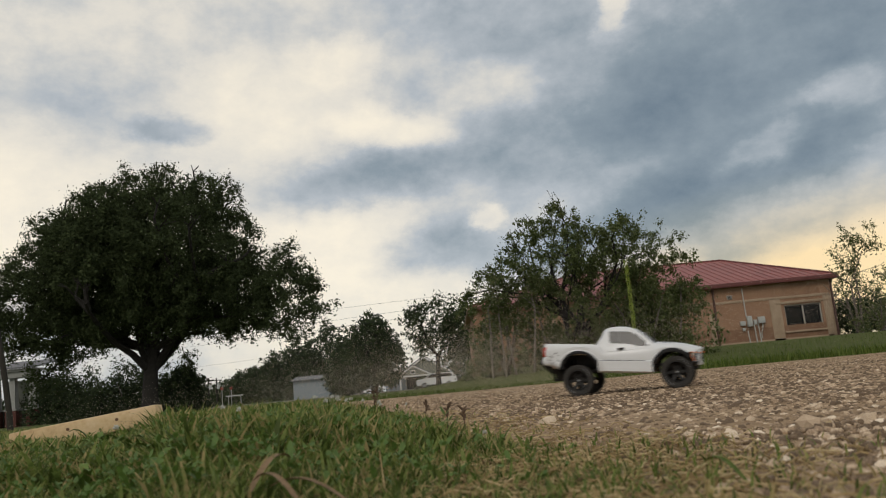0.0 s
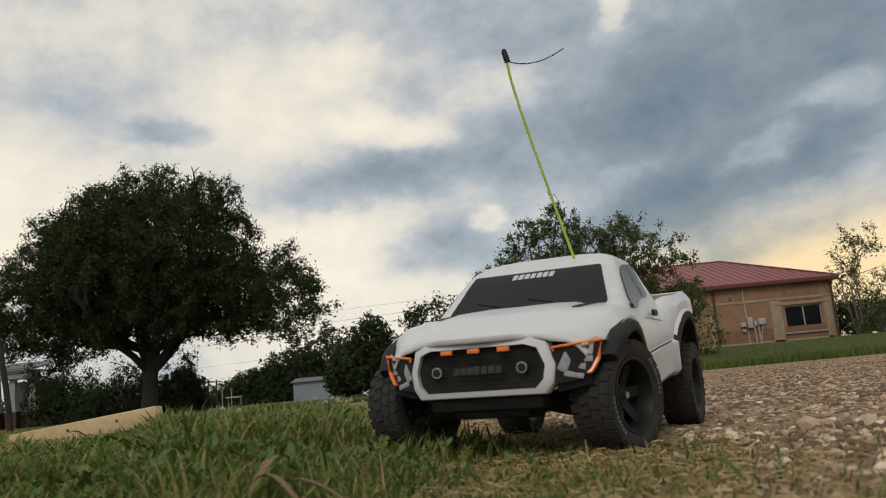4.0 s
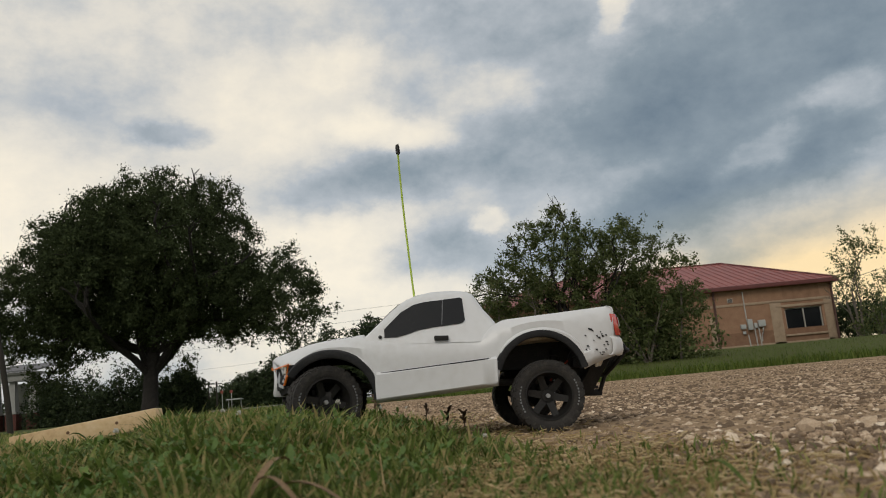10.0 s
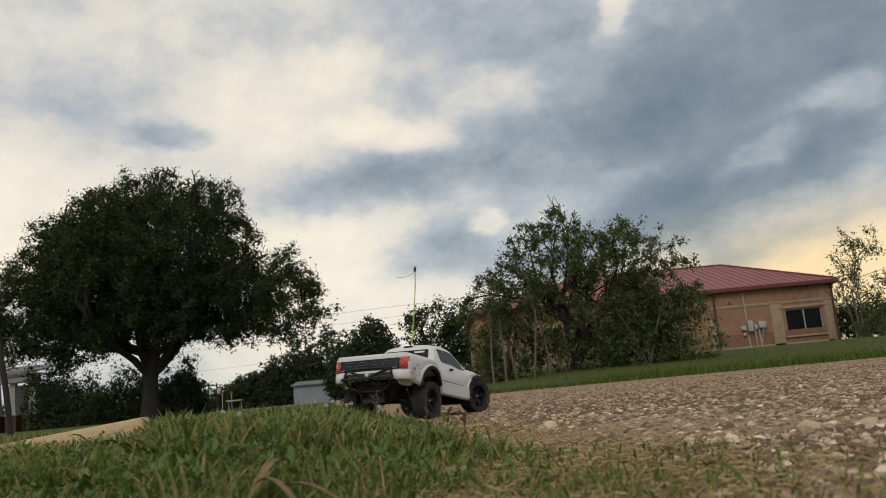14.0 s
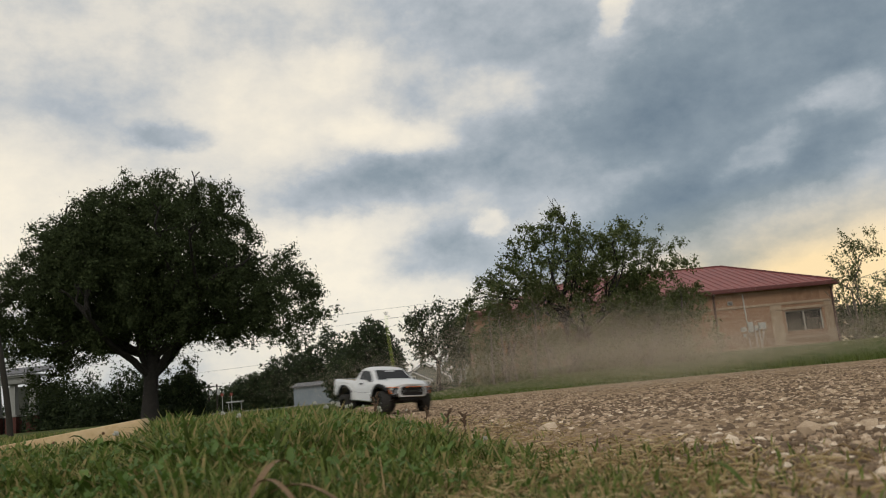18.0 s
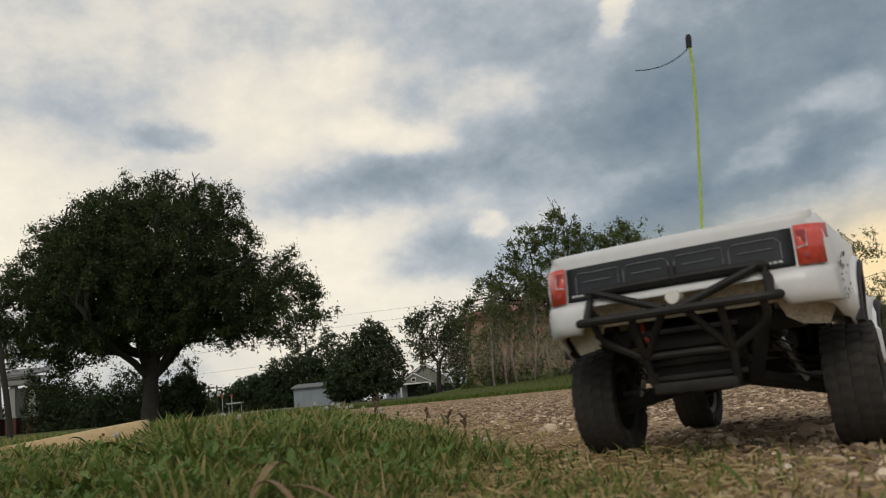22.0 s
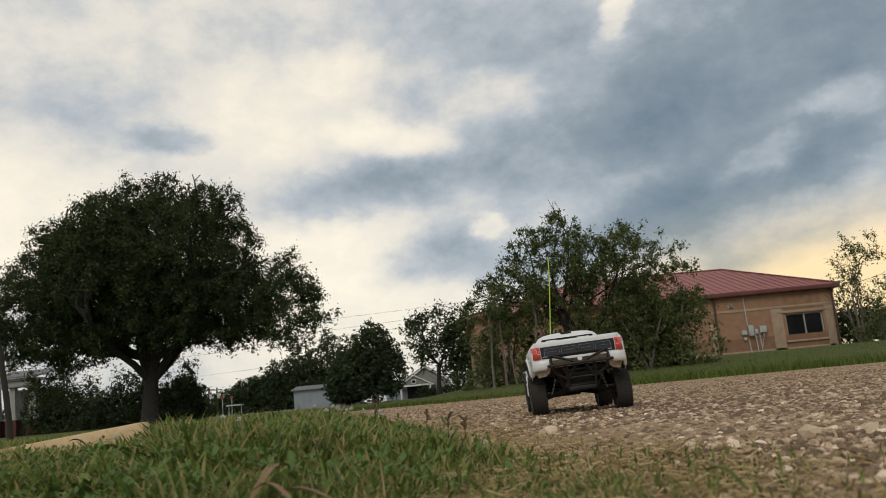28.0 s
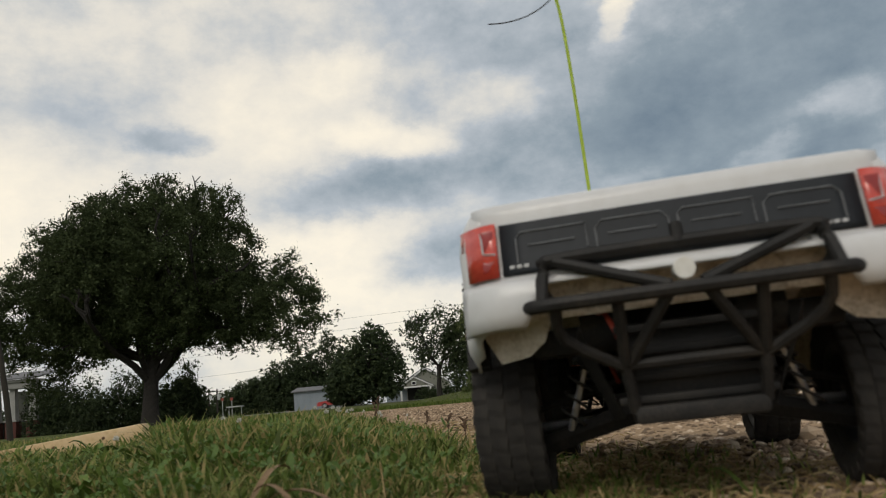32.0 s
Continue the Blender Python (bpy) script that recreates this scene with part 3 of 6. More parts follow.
def tree(name, base, trunk_h, r, limbs, seed, spread_, per, size, leaf, bark, label, lobes, extra, category="tree", depth=3, droop=0.0, group="", stems=1, split=(2, 3), gaps=-.25, grain=.9, lumps=.22):
    """A trunk with forking limbs and a crown. limbs: bearing, rise, length of each; lobes: centre and half-sizes of the crown's masses."""
    R = random.Random(seed)
    top = empty(name, Matrix.Translation(base), label, category, group)
    LOBES[:] = lobes
    bt, tips = bmesh.new(), []
    for s in range(stems):
        lean = Vector((R.gauss(0, .08 if stems == 1 else .35), R.gauss(0, .1), 1)).normalized()
        off = Vector((0, 0, 0)) if stems == 1 else Vector((R.uniform(-.5, .5) * stems * .25, R.uniform(-.3, .3), 0))
        pts = [off + Vector((0, 0, -.1))] + [off + lean * trunk_h * t + Vector((R.gauss(0, .04), R.gauss(0, .04), 0)) * trunk_h * .3 for t in (.33, .66, 1)]
        tube(bt, pts, [r * 1.3, r, r * .9, r * .85], 9)
        for bearing, rise, length in limbs[s::stems]:
            a, e = radians(bearing), radians(rise)
            d = Vector((math.cos(a) * math.cos(e), math.sin(a) * math.cos(e), math.sin(e)))
            bl = bmesh.new()
            limb(bl, pts[-1].copy() if R.random() < .7 else pts[-2].copy(), d, length, r * .5, depth, tips, R, droop, split)
            part("limb", bl, bark, top)
    part("trunk", bt, bark, top)
    cs = [tuple(p) for p, d, dep in tips if dep <= 1 and in_lobes(p)]
    total = sum(e[0] * e[1] * e[2] for c, e in lobes)
    for c, e in lobes:
        k = 0
        while k < extra * e[0] * e[1] * e[2] / total:
            q = (R.gauss(0, 1), R.gauss(0, 1), R.gauss(0, 1))
            ln = math.sqrt(sum(v * v for v in q))
            f = R.uniform(.3, 1.0) ** .5
            lump = 1 + lumps * noise.noise((q[0] / ln * 3.2 + seed, q[1] / ln * 3.2, q[2] / ln * 3.2))
            p = tuple(c[i] + q[i] / ln * e[i] * f * lump for i in range(3))
            k += .25
            if noise.noise((p[0] * grain + seed, p[1] * grain, p[2] * grain * 1.2)) > gaps:
                cs.append(p)
                k += .75
    leaves("crown", cs, spread_, per, size, leaf, top, seed)
    LOBES[:] = []
    return top


tree("oak_tree", (-11.3, 30, -.1), 2.5, .29, [(175, 25, 4.2), (150, 50, 3.5), (100, 60, 4.0), (60, 55, 4.2), (20, 55, 3.8), (-5, 44, 4.2), (-60, 50, 3.6), (240, 45, 3.8), (200, 62, 3.6), (90, 85, 4.0), (5, 60, 4.0), (178, 24, 3.9)],
     3, .25, 62, .058, M_OAKLEAF, M_BARK, "large dark live oak with a broad rounded crown",
     [((.45, 0, 6.05), (3.85, 3.5, 3.3)), ((-1.4, 0, 5.6), (3.0, 3.0, 2.7)), ((-3.7, 0, 4.8), (2.6, 2.4, 2.1)), ((5.3, 0, 3.85), (1.7, 1.8, 1.6)), ((4.7, .3, 4.9), (1.4, 1.4, 1.1)), ((-5.1, 0, 3.9), (1.4, 1.4, 1.5)), ((2.4, .5, 4.3), (2.5, 2.4, 1.5)), ((3.4, .3, 3.6), (1.7, 1.6, 1.15)), ((.9, .6, 1.9), (.7, .6, .8)), ((-1.5, 0, 4.0), (2.5, 2.2, 1.3)), ((-2.8, 0, 3.2), (1.9, 1.5, .95)), ((-3.7, 0, 2.2), (.9, 1.0, 1.2)), ((-1.7, 0, 8.1), (1.0, 1.0, .9)), ((2.2, 0, 8.0), (1.0, 1.0, .9)), ((5.2, 0, 5.6), (.55, .6, .9)), ((-2.9, 0, 6.7), (1.7, 1.8, 1.4)), ((3.1, 0, 6.2), (1.3, 1.4, 1.3))], 5300, gaps=-.22, grain=1.15, lumps=.28)
tree("shrubby_tree", (4.2, 25, .2), 1.3, .13, [(170, 45, 2.3), (120, 60, 2.3), (60, 62, 2.4), (20, 45, 2.4), (0, 30, 2.4), (190, 28, 2.2), (90, 75, 2.6), (150, 70, 2.5), (40, 75, 2.4), (-30, 50, 2.2), (100, 80, 2.9), (75, 70, 2.7)],
     11, .16, 42, .048, M_LEAF2, M_BARK, "loose many-stemmed tree with grey-green leaves and a ragged top",
     [((-.65, 0, 3.5), (1.7, 1.3, 1.55)), ((-.5, 0, 4.6), (.65, .6, .85)), ((1.25, 0, 3.3), (1.5, 1.2, 1.35)), ((1.25, 0, 4.3), (.55, .6, .7)), ((2.6, 0, 2.9), (1.15, 1.0, 1.3)), ((-2.2, 0, 2.6), (1.25, 1.0, 1.45)), ((.3, 0, 1.6), (3.2, 1.3, 1.3)), ((-3.1, 0, 1.6), (.9, .8, 1.2)), ((3.2, 0, 2.2), (.7, .8, 1.2))], 1450, stems=4, gaps=.06, grain=1.7, lumps=.30)


def bush(name, base, size, seed, leaf, label, count, per, leafsize, group="", category="bush"):
    """A dense shrub: short stems inside a lumpy mass of leaves."""
    R = random.Random(seed)
    top = empty(name, Matrix.Translation(base), label, category, group)
    for k in range(5):
        b = bmesh.new()
        a = R.uniform(0, 6.28)
        tip = Vector((math.cos(a) * size[0] * .6, math.sin(a) * size[1] * .6, size[2] * R.uniform(.6, .9)))
        tube(b, smooth_path([(0, 0, -.1), tip * .5 + Vector((0, 0, .1)), tip], 2), [.04, .035, .03, .02, .012], 5)
        part("stem", b, M_BARK2, top)
    cs = []
    while len(cs) < count:
        q = np.array([R.gauss(0, 1), R.gauss(0, 1), abs(R.gauss(0, 1))])
        q /= np.linalg.norm(q)
        f = R.uniform(.35, 1) ** .6
        lump = 1 + .38 * noise.noise((q[0] * 2.2 + seed, q[1] * 2.2, q[2] * 2.2))
        cs.append((q[0] * size[0] * f * lump, q[1] * size[1] * f * lump, q[2] * size[2] * f * lump))
    leaves("crown", cs, max(size) * .11, per, leafsize, leaf, top, seed)
    return top


bush("thicket", (5.9, 24.6, .25), (2.4, 1.1, 2.5), 21, M_LEAF2, "dark dense thicket under the trees", 190, 22, .07)
bush("thicket", (6.2, 27.2, .3), (1.6, 1.0, 3.2), 26, M_LEAF2, "tall dark thicket against the brick building", 230, 20, .065)
bush("thicket", (4.9, 27.2, .3), (1.7, 1.0, 2.3), 27, M_LEAF2, "dense dark thicket behind the loose tree", 150, 20, .065)
bush("thicket", (3.4, 25.2, .2), (1.8, 1.0, 1.7), 22, M_LEAF2, "dark thicket with thin bare stems", 90, 20, .07)
bush("thicket", (1.7, 26, .2), (1.2, .8, 2.8), 23, M_LEAF3, "light green scrub at the end of the bank", 110, 20, .07)
bush("thicket", (6.4, 25.4, .35), (.9, .9, 1.8), 24, M_LEAF2, "dark thicket against the brick wall", 150, 20, .07)
bush("bush", (1.1, 27, .1), (.9, .8, 1.1), 25, M_LEAF2, "small round bush beside the bank", 90, 16, .07)
for i, px in enumerate((1.15, 1.55, 1.9, 2.35, 2.9, 6.9)):
    tree("thin_tree", (px, 24.2 + .3 * (i % 3), .2), 2.0, .032, [(100 + 40 * i, 70, .8), (20 + 50 * i, 62, .8), (250, 66, .7)], 140 + i, .2, 14, .045, M_LEAF3, M_BARK2, "thin bare-stemmed young tree in the scrub", [((0, 0, 2.6), (.5, .5, .6)), ((.2, 0, 2.0), (.5, .4, .5))], 26, depth=1, group="scrub saplings", gaps=0)
tree("far_tree", (-1.2, 60, .2), 2.2, .18, [(160, 50, 2.6), (100, 70, 2.8), (40, 55, 2.6), (0, 40, 2.4), (190, 35, 2.2)], 31, .42, 15, .13, M_LEAFFAR, M_BARK, "dark broadleaf tree beside the house", [((-1.1, 0, 4.6), (1.4, 1.2, 1.5)), ((.6, 0, 5.0), (1.6, 1.3, 1.6)), ((2.2, 0, 4.0), (1.7, 1.3, 2.2)), ((.2, 0, 3.0), (2.2, 1.2, 1.6)), ((2.4, 0, 1.9), (1.6, 1.2, 1.8))], 620, depth=2, lumps=.3)
tree("sapling", (18.9, 37, .8), 1.6, .06, [(150, 55, 1.6), (90, 75, 1.9), (40, 60, 1.7), (10, 45, 1.6), (120, 70, 1.9), (70, 80, 2.2)], 41, .2, 12, .062, M_LEAF3, M_BARK2, "thin pale-stemmed young tree with sparse leaves", [((.35, 0, 4.3), (1.0, .8, 1.0)), ((1.2, 0, 3.1), (.8, .7, .9)), ((-.6, 0, 3.3), (.75, .7, .9)), ((.2, 0, 2.2), (1.3, .8, .8))], 190, stems=3, gaps=0)
bush("bush", (19.3, 36.4, .8), (1.3, .8, 1.9), 42, M_LEAF3, "green bush at the corner of the brick building", 110, 18, .07)
bush("bush", (21.6, 40, .9), (2.0, 1.0, 1.9), 43, M_LEAFFAR, "dark bush beyond the brick building", 120, 16, .09)
bush("bush", (20.6, 41.5, .8), (1.3, .8, 2.2), 45, M_LEAFFAR, "dark bush at the end of the brick building", 150, 16, .08)
bush("bush", (22.6, 45, .8), (3.0, 1.0, 2.6), 44, M_LEAFFAR, "dark bush beyond the brick building", 240, 16, .1)
for i, (bx, by, sx, sz) in enumerate(((-20.5, 40, 2.6, 2.3), (-17.6, 37.5, 2.5, 2.3), (-14.9, 37, 2.4, 2.25), (-12.8, 36.5, 1.6, 1.6), (-11.0, 33, .9, 2.0))):
    bush("hedge_bush", (bx, by, -.1), (sx, 1.2, sz), 50 + i, M_LEAFFAR, "dark green overgrown hedge bush", 620, 20, .075, group="overgrown hedge")
for i, (bx, by, sx, sz) in enumerate(((-12.6, 95, 2.4, 6.0), (-9.0, 92, 3.5, 9.0), (-19.0, 124, 7.0, 11.0), (-25.5, 126, 6.6, 8.4), (-31, 127, 5.5, 5.6))):
    R_ = [(a, 35 + (a * 7) % 40, sz * .38) for a in (10, 75, 130, 190, 250, 310)]
    tree("street_tree", (bx, by, -.1), sz * .28, .28, R_, 60 + i, .5, 15, .24, M_LEAFFAR, M_BARK, "dark full-crowned street tree", [((0, 0, sz * .62), (sx * .75, 2.4, sz * .38)), ((-sx * .45, 0, sz * .42), (sx * .6, 2, sz * .32)), ((sx * .45, 0, sz * .40), (sx * .6, 2, sz * .34)), ((0, 0, sz * .25), (sx * .8, 2, sz * .22))], 900, depth=2, group="trees along the street", gaps=-.25, lumps=.4)
for i, (bx, by, sx, sz) in enumerate(((-31, 128, 4.5, 4.8), (-36.5, 130, 5, 4.2), (-43, 132, 5, 4.2), (-27, 126, 4, 4.6), (3, 125, 7, 7.5), (-50, 135, 6, 4.5), (12, 110, 8, 7.0), (26, 80, 5, 4.5), (31, 84, 5, 4.2))):
    bush("far_trees", (bx, by, -.2), (sx, 2.5, sz), 80 + i, M_LEAFFAR, "hazy dark clump of distant trees", 260, 15, .28, group="distant trees", category="trees")


# ---- buildings ----
def brick_building():
    b = empty("brick_building", pose(0, 0, .7), "tan brick building with a red standing-seam metal roof", "building")
    x0, x1, y0, y1, h = 1.2, 19.1, 40.0, 54.0, 3.1
    for nm, c, s in (("wall_front_low", ((x0 + x1) / 2, y0 + .15, .25), (x1 - x0, .3, 1.1)), ("wall_side", (x1 - .15, (y0 + y1) / 2 + .15, h / 2 - .15), (.3, y1 - y0 - .3, h + .3)),
                     ("wall_side", (x0 + .15, (y0 + y1) / 2 + .15, h / 2 - .15), (.3, y1 - y0 - .3, h + .3)), ("wall_back", ((x0 + x1) / 2, y1 + .15, h / 2 - .15), (x1 - x0, .3, h + .3))):
        q = bmesh.new()
        box(q, c, s)
        part(nm, q, M_BRICK, b)
    # front wall round the window opening
    wx0, wx1, wz0, wz1 = 16.58, 18.42, .53, 1.80
    for c, s in ((((x0 + wx0) / 2, y0 + .15, (.8 + h) / 2), (wx0 - x0, .3, h - .8)), (((wx1 + x1) / 2, y0 + .15, (.8 + h) / 2), (x1 - wx1, .3, h - .8)), (((wx0 + wx1) / 2, y0 + .15, (wz1 + h) / 2), (wx1 - wx0, .3, h - wz1))):
        q = bmesh.new()
        box(q, c, s)
        part("wall_front", q, M_BRICK, b)
    # pale piers, band and panel edges
    for c, s, nm in (((16.15, y0 - .012, 1.1), (.55, .03, 2.1), "pale_pier"), ((18.75, y0 - .012, 1.0), (.42, .03, 2.3), "pale_pier"), ((14.6, y0 - .012, 2.18), (8.6, .03, .12), "string_course"),
                     ((17.5, y0 - .02, 1.92), (2.7, .05, .12), "lintel"), ((17.5, y0 - .03, .47), (2.1, .09, .09), "window_sill"), ((10, y0 - .012, .12), (17.6, .03, .12), "plinth_band"), ((13.0, y0 - .012, .9), (.34, .03, 1.5), "pale_pier"),
                     ((9.0, y0 - .012, 1.1), (.5, .03, 2.1), "pale_pier"), ((5.0, y0 - .012, 1.1), (.5, .03, 2.1), "pale_pier")):
        q = bmesh.new()
        box(q, c, s, .004)
        part(nm, q, M_BAND, b)
    # window with two dark panes
    w = bmesh.new()
    wzm, wzh = (wz0 + wz1) / 2, wz1 - wz0
    for c, s in (((wx0 + .03, y0 + .12, wzm), (.05, .08, wzh)), ((wx1 - .03, y0 + .12, wzm), (.05, .08, wzh)), ((17.5, y0 + .12, wz1 - .025), (1.84, .08, .05)), ((17.5, y0 + .12, wz0 + .025), (1.84, .08, .05)), ((17.52, y0 + .11, wzm), (.05, .08, wzh - .1))):
        box(w, c, s, .005)
    wf = part("window", w, M_FRAME, b, "dark two-pane window in a pale frame")
    for cx in (17.04, 17.98):
        q = bmesh.new()
        box(q, (cx, y0 + .14, wzm), (.9, .012, wzh - .08))
        part("pane", q, M_DARKGLASS, wf)
    # added black sheet stands in for the darkness of the room
    q = bmesh.new()
    box(q, (17.5, y0 + 1.6, 1.3), (4.0, .06, 2.6))
    part("room_wall", q, M_BLACK, b, "black sheet standing in for the unlit room behind the window")
    # hipped standing-seam roof
    ov, rz, rh = .22, h - .05, 2.05
    A, B_, C, D = (x0 - ov, y0 - ov, rz), (x1 + ov, y0 - ov, rz), (x1 + ov, y1 + ov, rz), (x0 - ov, y1 + ov, rz)
    E_, F_ = (x0 + 6.5, (y0 + y1) / 2, rz + rh), (x1 - 2.9, (y0 + y1) / 2, rz + rh)
    q = bmesh.new()
    slab(q, [A, B_, F_, E_], (0, 0, .06))
    slab(q, [B_, C, F_], (0, 0, .06))
    slab(q, [C, D, E_, F_], (0, 0, .06))
    slab(q, [D, A, E_], (0, 0, .06))
    roof = part("roof", q, M_ROOFRED, b, "faded red standing-seam metal roof")
    va, vb = Vector(A), Vector(B_)
    for i in range(46):
        f = (i + .5) / 46
        p0 = va.lerp(vb, f)
        run = (y1 - y0) / 2 + ov
        up = min(1.0, (p0.x - A[0]) / (E_[0] - A[0]), (B_[0] - p0.x) / (B_[0] - F_[0]))
        p1 = Vector((p0.x, p0.y + run * up, rz + rh * up))
        q = bmesh.new()
        tube(q, [p0 + Vector((0, 0, .075)), p1 + Vector((0, 0, .075))], .022, 4)
        part("seam", q, M_ROOFRED, roof)
    for pa, pb in ((B_, F_), (A, E_), (E_, F_)):
        q = bmesh.new()
        tube(q, [Vector(pa) + Vector((0, 0, .08)), Vector(pb) + Vector((0, 0, .08))], .06, 6)
        part("ridge_cap", q, M_FASCIA, roof)
    q = bmesh.new()
    box(q, ((x0 + x1) / 2, y0 - ov - .05, rz - .04), (x1 - x0 + 2 * ov, .12, .2), .015)
    part("gutter", q, M_FASCIA, b)
    q = bmesh.new()
    box(q, (x1 + ov + .05, (y0 + y1) / 2, rz - .04), (.12, y1 - y0 + 2 * ov, .2), .015)
    part("gutter", q, M_FASCIA, b)
    q = bmesh.new()
    box(q, ((x0 + x1) / 2, (y0 + y1) / 2, rz - .05), (x1 - x0 + .6, y1 - y0 + .6, .05))
    part("soffit", q, M_BAND, b)
    for px in (13.13, 19.0, 7.0):
        q = bmesh.new()
        tube(q, smooth_path([(px, y0 - .24, rz - .1), (px, y0 - .20, rz - .25), (px, y0 - .09, rz - .45), (px, y0 - .08, .05)], 3), .06, 8)
        part("downpipe", q, M_DOWNPIPE, b)
    # meters and conduits
    for (cx, cz, sx, sz, sy) in ((14.74, 1.16, .24, .52, .16), (14.40, 1.08, .26, .22, .12), (15.02, 1.10, .16, .24, .10), (15.32, 1.18, .34, .32, .16), (14.42, .78, .14, .14, .1)):
        q = bmesh.new()
        box(q, (cx, y0 - .03 - sy / 2, cz), (sx, sy, sz), .02)
        part("meter_box", q, M_GREYBOX, b, "grey electric meter box")
    for pth in ([(14.6, y0 - .07, 2.8), (14.62, y0 - .07, 1.4)], [(14.6, y0 - .07, .7), (14.66, y0 - .07, -.2)], [(14.95, y0 - .07, 1.0), (15.0, y0 - .07, -.2)], [(15.15, y0 - .07, 1.0), (15.2, y0 - .07, -.2)],
                [(15.38, y0 - .07, 1.05), (15.36, y0 - .07, .8), (15.26, y0 - .07, .55), (15.25, y0 - .07, .3)]):
        q = bmesh.new()
        tube(q, smooth_path(pth, 3), .03, 6)
        part("conduit", q, M_CONDUIT, b)
    q = bmesh.new()
    box(q, (13.95, y0 - .02, 2.42), (.26, .05, .20), .01)
    part("vent_frame", q, M_FRAME, b)
    for k in range(3):
        q = bmesh.new()
        box(q, (13.95, y0 - .05, 2.36 + .06 * k), (.20, .03, .03), .004)
        part("vent_slat", q, M_TRIM, b)
    # lamp on the wall behind the shrubby tree
    for (lx, lz) in ((11.45, 2.28), (1.9, 1.62)):
        q = bmesh.new()
        box(q, (lx, y0 - .1, lz), (.2, .16, .2), .03)
        lamp = part("wall_lamp", q, M_GREYBOX, b)
        q = bmesh.new()
        box(q, (lx, y0 - .19, lz - .02), (.17, .03, .14), .01)
        part("lens", q, M_GLOW, lamp, "lit yellowish lamp lens")
    return b


brick_building()


def gable_house():
    hs = empty("gable_house", pose(-4.4, 106, 0, rz=0), "small grey-green bungalow with white gable trim", "house")
    q = bmesh.new()
    slab(q, [(-1.9, 0, 0), (3.6, 0, 0), (3.6, 0, 2.1), (.55, 0, 3.9), (-2.6, 0, 2.0), (-1.9, 0, 2.0)], (0, 6, 0))
    part("wall", q, M_SIDING, hs)
    q = bmesh.new()
    slab(q, [(-2.9, -1.6, 1.75), (-.9, -1.6, 2.9), (1.4, -1.6, 1.75)], (0, 1.55, 0))
    part("porch_gable", q, M_SIDING, hs)
    for pth in ([(-3.0, -.25, 1.85), (.55, -.25, 4.0)], [(.55, -.25, 4.0), (3.9, -.25, 2.0)], [(-3.1, -1.75, 1.65), (-.9, -1.75, 3.0)], [(-.9, -1.75, 3.0), (1.6, -1.75, 1.65)]):
        q = bmesh.new()
        tube(q, pth, .11, 4)
        part("barge_board", q, M_WHITE, hs)
    for o in ([(-3.2, -.3, 1.9), (.55, -.3, 4.12), (.55, 6.2, 4.12), (-3.2, 6.2, 1.9)], [(.55, -.3, 4.12), (4.0, -.3, 2.05), (4.0, 6.2, 2.05), (.55, 6.2, 4.12)],
              [(-3.2, -1.8, 1.72), (-.9, -1.8, 3.08), (-.9, 0, 3.08), (-3.2, 0, 1.72)], [(-.9, -1.8, 3.08), (1.7, -1.8, 1.7), (1.7, 0, 1.7), (-.9, 0, 3.08)]):
        q = bmesh.new()
        slab(q, o, (0, 0, .12))
        part("roof", q, M_SHINGLE, hs)
    for px in (-2.6, 1.2):
        q = bmesh.new()
        box(q, (px, -1.6, .85), (.2, .2, 1.7), .02)
        part("porch_post", q, M_WHITE, hs)
    q = bmesh.new()
    box(q, (-.7, -1.6, 1.72), (4.3, .14, .2), .02)
    part("porch_beam", q, M_WHITE, hs)
    q = bmesh.new()
    box(q, (-.9, -1.72, 2.2), (.6, .08, .5), .02)
    gw = part("gable_window", q, M_WHITE, hs)
    q = bmesh.new()
    box(q, (-.9, -1.77, 2.2), (.4, .04, .32))
    part("pane", q, M_DARKGLASS, gw)
    # black slab on the wall paints the shade of the doorway under the porch
    q = bmesh.new()
    box(q, (-.6, -.04, .95), (2.6, .08, 1.7), .02)
    part("door_recess", q, M_BLACK, hs)
    return hs


gable_house()
for i, (bx, by, sx, sz) in enumerate(((-3.6, 103.3, 1.6, 1.55), (-1.4, 103.4, 1.7, 1.6), (.8, 103.8, 1.6, 1.8))):
    bush("clipped_hedge", (bx, by, -.05), (sx, .7, sz), 110 + i, M_LEAFFAR, "clipped dark green hedge before the bungalow", 110, 14, .15, group="hedge before the house")


def shed(name, x, y, w, d, h, label, mtl):
    s = empty(name, pose(x, y, 0), label, "building")
    q = bmesh.new()
    box(q, (w / 2, d / 2, h / 2), (w, d, h))
    body = part("wall", q, mtl, s)
    for i in range(int(w / .9)):
        q = bmesh.new()
        box(q, (.45 + i * .9, -.03, h / 2), (.06, .05, h - .1))
        part("rib", q, mtl, body)
    q = bmesh.new()
    slab(q, [(-.3, -.4, h), (w + .3, -.4, h), (w + .3, d / 2, h + .6), (-.3, d / 2, h + .6)], (0, 0, .1))
    part("roof", q, M_SHINGLE, s)
    q = bmesh.new()
    box(q, (w * .82, -.5, h * .78), (w * .3, 1.0, .12), .02)
    part("canopy", q, M_WHITE, s)
    q = bmesh.new()
    box(q, (w * .82, -.05, h * .34), (w * .2, .08, h * .62), .02)
    part("door", q, M_FRAME, s)
    return s


shed("metal_shed", -22.3, 112, 8.8, 8, 2.55, "blue-grey ribbed metal shed with a white canopy", M_TIN)
shed("metal_shed", -9.6, 112, 4.0, 7, 1.95, "pale blue-grey metal lean-to beside the bungalow", M_TIN)


